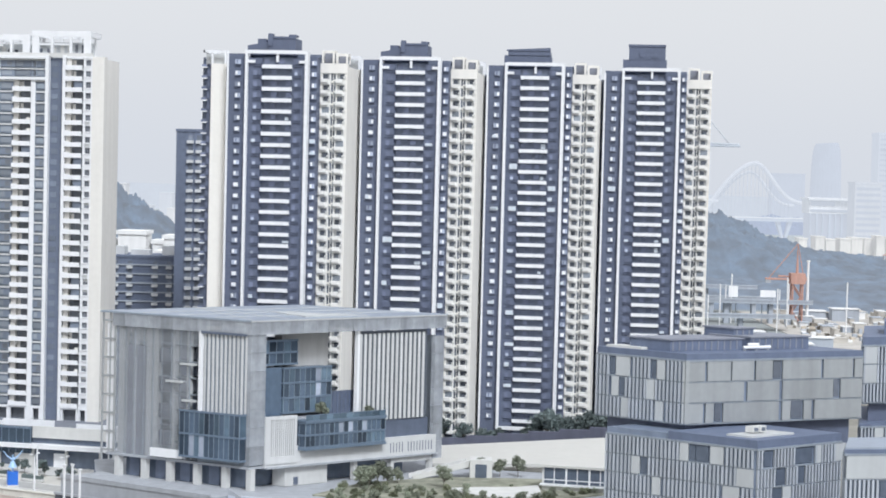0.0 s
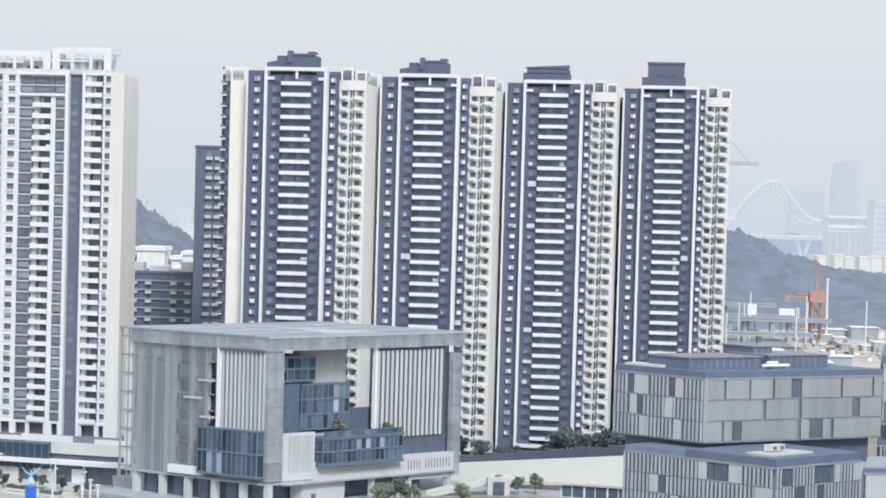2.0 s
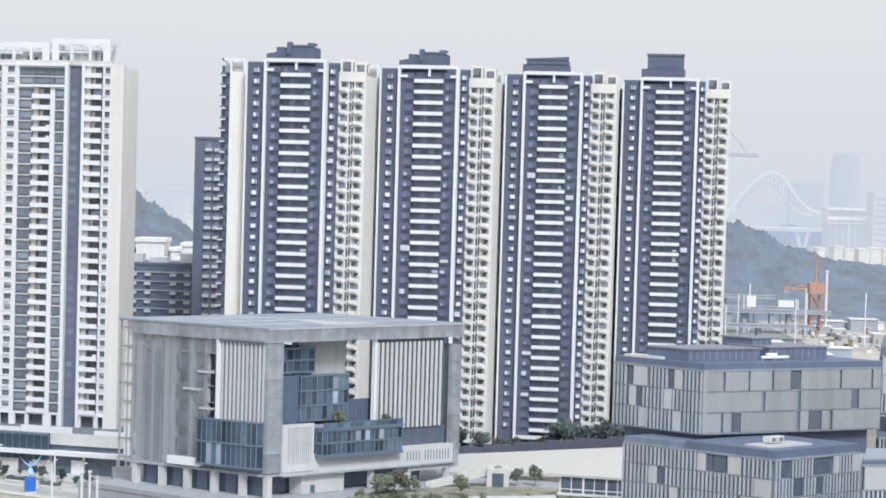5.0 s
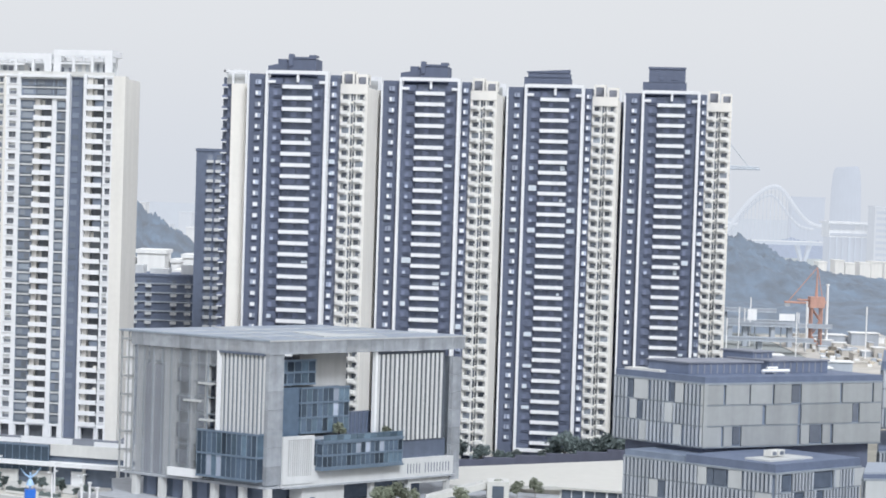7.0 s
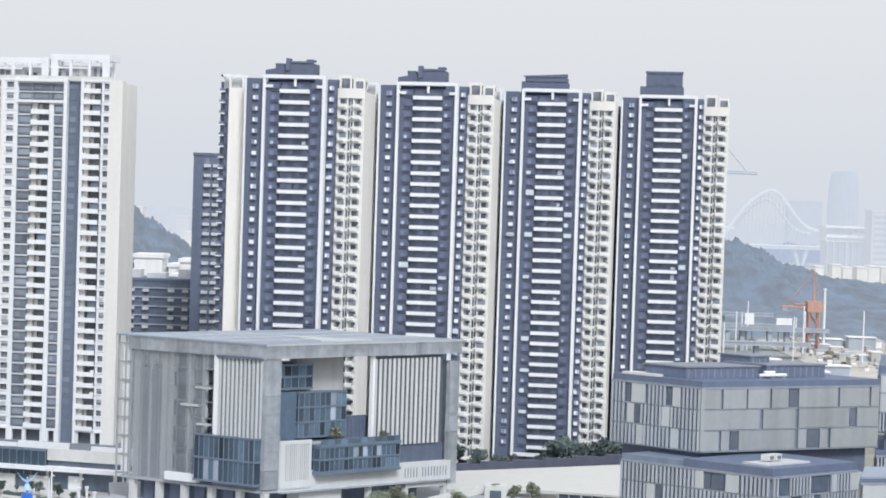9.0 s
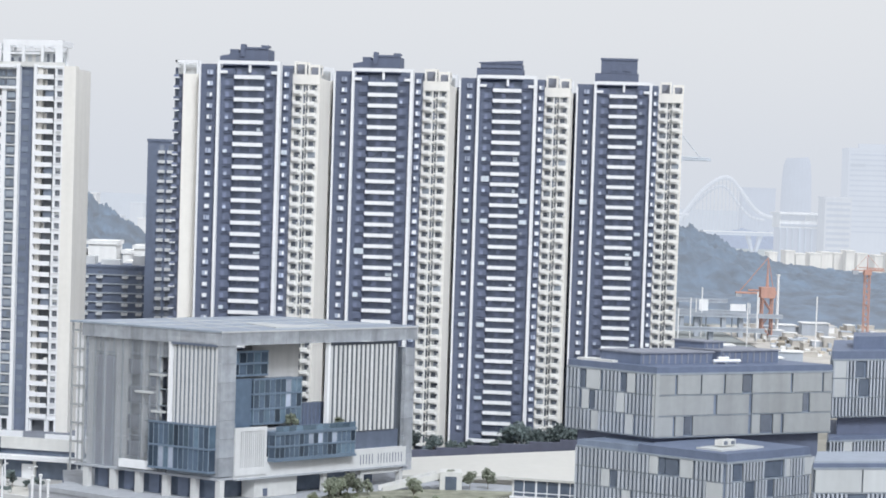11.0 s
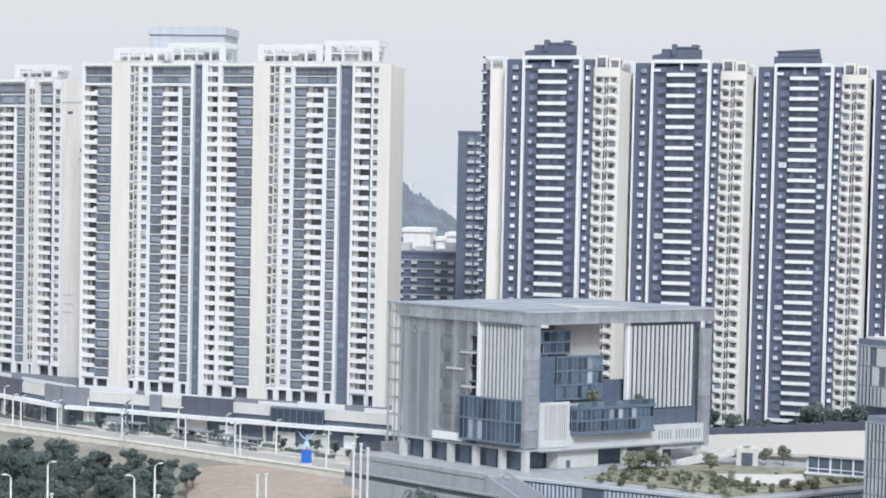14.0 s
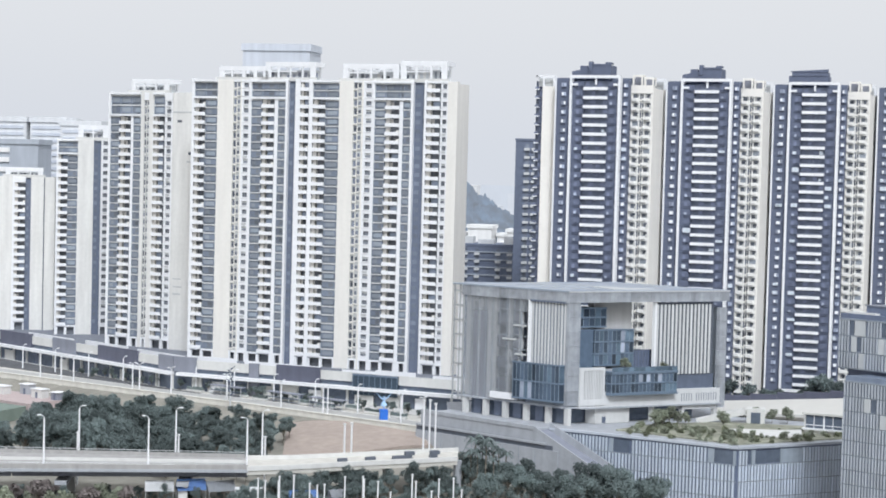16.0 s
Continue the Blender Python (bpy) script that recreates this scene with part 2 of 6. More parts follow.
def part(name, bm, mats, parent, label="", at=(0, 0, 0)):
    ob = new(name, bm if isinstance(bm, bpy.types.Mesh) else mesh_of(name, bm, mats))
    ob.parent = parent
    ob.location = at
    if label:
        ob["label"] = label
    return ob


def thing(name, label, category, m=None, group="", kind=""):
    ob = new(name)
    ob.matrix_world = m or Matrix()
    return tagged(ob, label, category, group, kind)


def solid(name, bm, mats, label, category="", kind="", group="", m=None):
    ob = new(name, mesh_of(name, bm, mats))
    if m:
        ob.matrix_world = m
    return tagged(ob, label, category, group, kind)


def along(p, q, z=0.0):
    """A frame with x from p towards q on plan, y to the left of that way, z up."""
    return pose(p[0], p[1], z, 0, 0, math.degrees(math.atan2(q[1] - p[1], q[0] - p[0])))


B = bmesh.new
# ---- ground ----
LOW, STREET = -9.0, -2.6


def ground_z(x, y):
    """Street level behind the retaining line, falling to the low ground before it."""
    d = (y - (384 - (x + 75) * 0.45 + 1.6 * min(50.0, max(0.0, x + 73)))) * 0.91
    a = min(1.0, max(0.0, (d + 52) / 40))
    b = min(1.0, max(0.0, (d + 6) / 5))
    c = min(1.0, max(0.0, (x + 58) / 30)) * (1 - a)
    return LOW - 5.5 * c * c * (3 - 2 * c) + 4.0 * a * a * (3 - 2 * a) + (STREET - LOW - 4.0) * b * b * (3 - 2 * b)


# Ground turns paler blue-grey with distance: haze put into its base colours.
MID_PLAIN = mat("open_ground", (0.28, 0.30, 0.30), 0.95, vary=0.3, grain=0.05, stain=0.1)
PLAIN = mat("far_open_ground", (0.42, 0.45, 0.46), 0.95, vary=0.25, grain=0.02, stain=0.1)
FAR_PLAIN = distant("far_plain", (0.45, 0.48, 0.50), 0.80)


def build_ground():
    bm = B()
    xs = [-4500, -2500, -1200, -700, -450] + [-360 + 6 * i for i in range(80)] + [180, 320, 600, 1200, 2500, 4500]
    ys = [-600, -200, 0, 120, 180] + [210 + 4 * i for i in range(80)] + [560, 640, 800, 1200, 2000, 3200, 4800]
    grid = [[bm.verts.new((x, y, ground_z(x, y))) for x in xs] for y in ys]
    for j in range(len(ys) - 1):
        for i in range(len(xs) - 1):
            f = bm.faces.new((grid[j][i], grid[j][i + 1], grid[j + 1][i + 1], grid[j + 1][i]))
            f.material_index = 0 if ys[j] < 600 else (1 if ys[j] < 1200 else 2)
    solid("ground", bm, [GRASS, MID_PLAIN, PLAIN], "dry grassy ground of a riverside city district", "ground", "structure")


build_ground()

# ---- facade columns shared by the residential towers ----
_shared = {}


def ring(bm, x0, x1, z0, z1, i0, i1, j0, j1, y0, y1, mi=0):
    """A wall piece with a hole through it: outer edges x0..z1, hole i0..j1, from y0 to y1."""
    out = [(x0, z0), (x1, z0), (x1, z1), (x0, z1)]
    hole = [(i0, j0), (i1, j0), (i1, j1), (i0, j1)]
    v = [[[bm.verts.new((x, y, z)) for x, z in loop] for loop in (out, hole)] for y in (y0, y1)]
    for k in range(4):
        n = (k + 1) % 4
        for quad in ((v[0][0][k], v[0][0][n], v[0][1][n], v[0][1][k]), (v[1][0][n], v[1][0][k], v[1][1][k], v[1][1][n]),
                     (v[0][0][n], v[0][0][k], v[1][0][k], v[1][0][n]), (v[0][1][k], v[0][1][n], v[1][1][n], v[1][1][k])):
            bm.faces.new(quad).material_index = mi
    return bm



def floor_mesh(kind, w, h, trim, v=0):
    """One storey of a facade column, w wide and h high, its lower left front corner at the origin; v: how it is fitted out."""
    key = (kind, round(w, 2), round(h, 2), trim.name, v)
    if key in _shared:
        return _shared[key]
    bm = B()
    if kind == "window":  # plain wall with a square window set back over a slim sill
        ring(bm, 0, w, 0, h, w * 0.24, w * 0.82, h * 0.36, h * 0.88, -0.04, 0.5)
        box(bm, w * 0.18, w * 0.88, -0.26, -0.04, h * 0.28, h * 0.36)
        box(bm, w * 0.22, w * 0.84, 0.4, 0.52, h * 0.34, h * 0.90, mi=1)
        box(bm, w * 0.50, w * 0.55, 0.36, 0.4, h * 0.36, h * 0.88, mi=2)
        if v == 1:  # blind half down
            box(bm, w * 0.25, w * 0.81, 0.34, 0.38, h * 0.64, h * 0.88, mi=3)
        elif v == 2:  # outdoor unit under the sill
            box(bm, w * 0.30, w * 0.74, -0.30, -0.04, h * 0.06, h * 0.26, mi=3)
        mats = [trim, ROOM, SHOP_GREY, BAND]
    elif kind == "side":  # flank bay: a tinted pane in blue wall beside a deep loggia with a white ledge
        box(bm, w * 0.45, w, 0.0, 0.5, 0, h)
        box(bm, w * 0.52, w * 0.92, -0.10, 0.0, h * 0.30, h * 0.84, mi=1)
        box(bm, 0, w * 0.45, 0.9, 1.1, 0, h, mi=3)
        box(bm, w * 0.02, w * 0.50, -0.75, 0.9, h * 0.04, h * 0.14, mi=2)
        box(bm, w * 0.02, w * 0.50, -0.75, -0.65, h * 0.14, h * 0.34, mi=1)
        mats = [BLUE, FAINT, WHITE, DEEP]
    elif kind == "tray":  # deep recess behind a small projecting tray, a service box beside it
        ring(bm, 0, w, 0, h, w * 0.10, w * 0.86, h * 0.44, h * 0.97, -0.04, 0.8)
        box(bm, w * 0.06, w * 0.90, 0.72, 0.9, h * 0.42, h * 0.99, mi=1)
        f0, f1 = ((0.36, 0.80), (0.14, 0.60), (0.20, 0.82), (0.36, 0.80))[v]
        box(bm, w * f0, w * f1, 0.62, 0.72, h * 0.50, h * 0.88, mi=2)
        box(bm, w * 0.02, w * 0.70, -0.85, -0.04, h * 0.14, h * 0.44)
        if v in (0, 2):
            box(bm, w * 0.74, w * 0.96, -0.40, -0.04, h * 0.50, h * 0.70, mi=3)
        if v == 3:  # glazed in
            box(bm, w * 0.10, w * 0.86, 0.02, 0.08, h * 0.46, h * 0.95, mi=4)
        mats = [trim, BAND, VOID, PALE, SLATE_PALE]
    elif kind in ("balcony", "bar"):  # one folded tray: slab and parapet; sliding doors behind
        up = h * (0.37 if kind == "balcony" else 0.29)
        prof = [(1.5, -0.12), (-0.75, -0.12), (-0.75, up), (-0.58, up), (-0.58, 0.1), (1.5, 0.1)]
        rings = [[bm.verts.new((x, y, z)) for y, z in prof] for x in (0, w)]
        for k in range(6):
            bm.faces.new((rings[0][k], rings[0][(k + 1) % 6], rings[1][(k + 1) % 6], rings[1][k]))
        bm.faces.new(rings[0][::-1])
        bm.faces.new(rings[1])
        back = 1.4 if kind == "balcony" else 0.55
        box(bm, 0, w, back, back + 0.1, 0.1, h - 0.12, mi=1)
        box(bm, w * 0.5 - 0.06, w * 0.5 + 0.06, back - 0.08, back, 0.1, h - 0.12, mi=2)
        if kind == "bar":  # curtained panes behind the bars
            for f0, f1 in (((0.27, 0.47), (0.78, 0.96)), ((0.05, 0.22), (0.53, 0.72)), ((0.30, 0.44),), ((0.05, 0.46), (0.55, 0.72)))[v]:
                box(bm, w * f0, w * f1, back - 0.05, back, h * 0.42, h * 0.84, mi=3)
        if kind == "balcony":  # side wall, then a planter, a glazed leaf, a screen or an outdoor unit
            box(bm, 0, w * 0.28, 0.3, 1.4, 0.1, h - 0.12, mi=3)
            if v == 0:
                box(bm, 0, w * 0.26, -0.74, -0.6, up, up + 0.2)
            elif v == 1:
                box(bm, w * 0.5, w - 0.05, -0.2, -0.14, 0.1, h - 0.12, mi=2)
            elif v == 2:
                box(bm, w * 0.30, w * 0.48, 1.3, 1.38, h * 0.14, h * 0.86, mi=3)
            else:
                box(bm, w * 0.78, w * 0.97, -0.5, 0.1, 0.1, h * 0.55, mi=3)
        mats = [trim, ROOM if kind == "balcony" else DEEP, SLATE if kind == "balcony" else BLUE, CREAM if kind == "balcony" else FAINT]
    elif kind == "panel":  # bay of blue-grey panels, each framed, over a pale projecting sill
        box(bm, 0, w, 0.30, 0.5, 0, h, mi=2)
        box(bm, 0.06, w - 0.06, -0.10, 0.30, h * 0.12, h * 0.80, mi=1)
        box(bm, 0.0, w, -0.36, 0.30, h * 0.83, h * 0.97)
        box(bm, 0.0, 0.12, -0.2, 0.30, h * 0.0, h * 0.83, mi=3)
        f0, f1, m4 = ((0.14, 0.86, 4), (0.14, 0.50, 4), (0.50, 0.86, 5), (0.14, 0.86, 3))[v]
        box(bm, w * f0, w * f1, -0.16, -0.10, h * 0.22, h * 0.66, mi=m4)
        mats = [LOUVRE_PALE, SLATE, MESH_DARK, MESH, SLATE_PALE, ROOM]
    elif kind == "bay":  # projecting curtained bay window, a highlight painted on its pane
        box(bm, 0, w, -0.55, 0.05, h * 0.27, h * 0.33)
        box(bm, 0, w, -0.55, 0.05, h * 0.72, h * 0.76)
        box(bm, 0.05, w - 0.05, -0.50, 0.05, h * 0.33, h * 0.72, mi=1)
        # Bright strip over the pane: a highlight painted in white.
        f0, f1 = ((0.12, 0.48), (0.12, 0.88), (0.55, 0.90), (0.30, 0.50))[v]
        box(bm, w * f0, w * f1, -0.53, -0.50, h * 0.36, h * 0.69, mi=2 if v != 3 else 3)
        mats = [BLUE, CURTAIN, WHITE, FAINT]
    elif kind == "tinted":
        box(bm, 0.05, w - 0.05, -0.28, 0.05, h * 0.34, h * 0.80, mi=1)
        box(bm, 0, w, -0.34, 0.05, h * 0.14, h * 0.20)
        box(bm, w * 0.5 - 0.03, w * 0.5 + 0.03, -0.32, -0.28, h * 0.34, h * 0.80)
        box(bm, w * 0.5, w - 0.05, -0.31, -0.28, h * 0.34, h * 0.80)
        if v == 1:
            box(bm, w * 0.10, w * 0.44, -0.31, -0.28, h * 0.36, h * 0.62, mi=2)
        mats = [trim, FAINT, CURTAIN]
    elif kind == "slit":  # narrow stair or bathroom window beside a service ledge
        box(bm, 0, w, 0.30, 0.5, 0, h, mi=2)
        box(bm, w * 0.06, w * 0.40, 0.2, 0.32, h * 0.35, h * 0.95, mi=1)
        box(bm, w * 0.56, w * 0.84, 0.2, 0.32, h * 0.45, h * 0.85, mi=1)
        box(bm, w * 0.44, w * 0.52, -0.1, 0.3, 0, h)
        box(bm, 0, w * 0.44, -0.15, 0.3, h * 0.12, h * 0.30)
        box(bm, w * 0.52, w * 0.92, -0.05, 0.3, h * 0.28, h * 0.40)
        mats = [trim, GLASS, BAND]
    _shared[key] = mesh_of(kind, bm, mats)
    return _shared[key]


NAMES = {"window": "window", "side": "loggia", "tray": "balcony", "balcony": "balcony", "bar": "balcony", "panel": "window_panel", "bay": "bay_window", "tinted": "bay_window", "slit": "narrow_window"}


fit_rng = random.Random(23)


def column(parent, kind, x0, x1, z, h, n, trim, y=0.0):
    for i in range(n):
        me = floor_mesh(kind, x1 - x0, h, trim, fit_rng.choice((0, 0, 0, 1, 1, 2, 2, 3)))
        part(NAMES[kind], me, None, parent, at=(x0, y, z + i * h))


def strip(parent, name, x0, x1, y0, y1, z0, z1, m, label=""):
    return part(name, box(B(), x0, x1, y0, y1, z0, z1), m, parent, label)


# ---- the four blue and white towers ----
FLOOR = 2.79


def blue_tower(m):
    t = thing("residential_tower", "tall blue and cream apartment tower with white balcony bars", "apartment tower", m, "blue towers in a staggered row")
    base = 8.64
    n = 34
    top = 104.0
    strip(t, "core_wall", -9.2, 18.4, 1.7, 16.8, 0, top - 2.0, DEEP)
    strip(t, "core_wall", 18.4, 25.0, 4.0, 16.8, 0, top - 2.0, DEEP)
    strip(t, "front_block", 0.9, 16.5, -2.4, 1.7, 0, top - 2.0, DEEP)
    # side bay with balconies in profile, then the plain cream wing
    strip(t, "side_wall", -11.6, -9.2, 3.0, 9.0, 0, top - 3.0, BLUE)
    column(t, "side", -12.1, -9.3, base, FLOOR, n, WHITE, 1.9)
    strip(t, "wing_wall", -9.1, -5.2, -0.6, 3.0, 0, top - 2.2, CREAM_WARM, "plain cream rendered wing wall")
    bm = B()
    for x in (-9.1, -5.7):
        box(bm, x, x + 0.5, -0.6, -0.1, top - 2.2, top + 0.6)
        box(bm, x, x + 0.5, 2.4, 2.9, top - 2.2, top + 0.6)
    box(bm, -11.2, -5.2, -0.6, -0.1, top + 0.6, top + 1.2)
    box(bm, -11.2, -5.2, 2.4, 2.9, top + 0.6, top + 1.2)
    box(bm, -11.2, -10.7, -0.6, 2.9, top + 0.6, top + 1.2)
    box(bm, -11.2, -10.8, 2.4, 2.8, top - 3.0, top + 0.6)
    part("roof_frame", bm, WHITE, t)
    # Added infill behind the open frame, greyed for the shading inside it.
    strip(t, "roof_house", -10.6, -5.8, 1.2, 2.3, top - 2.2, top + 0.3, BAND)
    # blue front: the middle stands four metres before the flanks
    ft = 103.8
    strip(t, "pilaster", -4.25, -3.75, -3.8, 1.7, 0, ft - 0.2, WHITE)
    strip(t, "front_wall", -3.75, 0.9, -3.5, 1.7, 0, ft + 0.4, BLUE)
    column(t, "bay", -2.1, -0.6, base, FLOOR, n, WHITE, -3.5)
    strip(t, "pilaster", 0.7, 1.4, -4.9, -2.3, 7.2, ft + 1.2, WHITE)
    strip(t, "front_wall", 1.4, 5.0, -4.0, -2.4, 0, ft - 0.6, BLUE)
    column(t, "tinted", 2.6, 4.8, base, FLOOR, n, BLUE, -4.0)
    column(t, "bar", 5.0, 12.6, base, FLOOR, n, WHITE, -4.0)
    strip(t, "front_wall", 12.6, 15.9, -4.0, -2.4, 0, ft - 0.6, BLUE)
    column(t, "tinted", 13.1, 15.0, base, FLOOR, n, BLUE, -4.0)
    strip(t, "pilaster", 15.9, 16.7, -4.9, -2.3, 7.2, ft + 1.2, WHITE)
    strip(t, "front_wall", 16.5, 18.45, -1.8, 1.7, 0, top - 0.2, BLUE)
    column(t, "bay", 17.1, 18.4, base, FLOOR, n, WHITE, -1.8)
    # white beams that tie the front together above and below
    strip(t, "crown_beam", 1.4, 15.9, -4.9, -4.2, ft + 0.4, ft + 1.3, WHITE)
    strip(t, "crown_beam", 1.4, 3.2, -4.7, -4.0, ft - 1.9, ft - 1.2, WHITE)
    strip(t, "crown_beam", 14.4, 15.9, -4.7, -4.0, ft - 1.9, ft - 1.2, WHITE)
    strip(t, "crown_post", 8.6, 9.2, -4.7, -4.1, ft - 1.6, ft + 0.4, WHITE)
    strip(t, "base_beam", 0.7, 16.7, -4.92, -4.2, 6.5, 7.4, WHITE)
    # cream end block, set back
    eb, ef = 6.88, 2.825
    strip(t, "end_wall", 18.45, 18.75, 2.0, 4.0, 0, top - 2.2, CREAM_WARM)
    column(t, "tray", 18.75, 21.1, eb, ef, n - 1, END_RENDER, 2.2)
    strip(t, "recess_wall", 21.1, 22.4, 2.9, 3.9, 0, top - 2.2, MESH)
    column(t, "slit", 21.15, 22.35, eb, ef, n - 1, CREAM_WARM, 2.55)
    column(t, "tray", 22.4, 25.0, eb, ef, n - 1, END_RENDER, 2.2)
    strip(t, "end_wall", 25.0, 25.4, 2.0, 16.8, 0, top - 2.2, CREAM_WARM)
    strip(t, "end_wall", 18.45, 25.35, 1.95, 4.0, eb + (n - 1) * ef - 0.1, top - 1.5, CREAM_WARM)
    bm = B()
    for x0, x1, z1 in ((18.8, 22.0, top + 1.7), (22.4, 25.45, top + 1.0)):
        box(bm, x0, x1, 1.9, 2.4, z1 - 0.7, z1)
        box(bm, x0, x1, 5.4, 5.9, z1 - 0.7, z1)
        for x in (x0, x1 - 0.5):
            box(bm, x, x + 0.5, 1.9, 2.4, top - 1.5, z1 - 0.7)
            box(bm, x, x + 0.5, 5.4, 5.9, top - 1.5, z1 - 0.7)
            box(bm, x, x + 0.5, 2.4, 5.4, z1 - 0.7, z1)
        # Grey infill added so the hollow frame looks dark inside.
        strip(t, "roof_house", x0 + 0.3, x1 - 0.3, 4.4, 5.3, top - 1.5, z1 - 0.5, SHOP_GREY)
    part("roof_frame", bm, CREAM_WARM, t)
    strip(t, "parapet", -4.2, 18.4, 2.0, 15.0, top - 2.0, top + 0.6, DEEP)
    bm = B()
    prism(bm, [(-0.7, 3.0), (4.6, 3.0), (4.6, 10.0), (-0.7, 10.0)], top + 0.2, [top + 2.5, top + 3.5, top + 3.5, top + 2.5])
    box(bm, 1.6, 3.8, 4.0, 8.0, top + 3.0, top + 4.3)
    box(bm, 4.6, 11.7, 2.6, 10.0, top + 0.2, top + 4.4)
    box(bm, 4.6, 11.7, 2.4, 2.9, top + 4.3, top + 4.8)
    box(bm, 4.7, 5.8, 2.3, 4.5, top + 2.4, top + 5.5)
    box(bm, 9.9, 11.7, 2.5, 6.0, top + 4.8, top + 5.3)
    part("machine_room", bm, BLUE, t, "dark blue lift machine room on the roof", at=(0.9, -3.5, 0))
    return t


SHEET = mat("pale_sheeting", (0.60, 0.66, 0.72), 0.6)
first = blue_tower(pose(-47.6, 443.5, STREET, 0, 0, -8))
row_of_four = [first] + [copy_thing(first, pose(-47.6 + 33.0 * i, 443.5 + 15.3 * i, STREET + 0.3 * i, 0, 0, -8)) for i in range(1, 4)]
for i, t in enumerate(row_of_four):
    if i > 1:
        room = next(o for o in t.children if o.name.startswith("machine_room"))
        bm = B()
        if i == 2:
            box(bm, -0.8, 11.6, 2.6, 10.0, 104.2, 107.2)
            box(bm, 0.2, 11.4, 2.4, 9.0, 107.2, 108.4)
            prism(bm, [(-0.2, 2.2), (11.6, 2.2), (11.6, 3.0), (-0.2, 3.0)], 108.4, [108.7, 109.3, 109.3, 108.7])
        else:
            box(bm, -0.2, 11.8, 2.6, 10.0, 104.2, 107.6)
            box(bm, 1.4, 11.4, 2.5, 9.6, 107.6, 111.4)
            box(bm, 1.2, 11.6, 2.3, 2.8, 111.2, 111.8)
            box(bm, 4.4, 5.8, 2.3, 2.6, 108.2, 110.4)
            box(bm, 7.6, 9.4, 2.3, 2.6, 108.2, 110.4)
        room.data = mesh_of("machine_room", bm, BLUE)
    # boarded or sheeted openings, each tower its own
    r = random.Random(40 + i)
    for k in range((6, 9, 24, 14)[i]):
        z = 8.64 + FLOOR * r.randrange(3, 29)
        x0, x1, y = r.choice(((-2.4, -0.3, -4.12), (2.5, 5.0, -4.36), (13.0, 15.3, -4.36), (16.9, 18.4, -2.42), (10.8, 12.5, -3.7)))
        x1 = x0 + (x1 - x0) * r.uniform(0.35, 1.0)
        strip(t, "white_shutter", x0, x1, y - 0.08, y, z + 1.0, z + r.uniform(1.6, 2.45), SHEET)

# ---- the white towers along the street ----
WFLOOR = 2.81


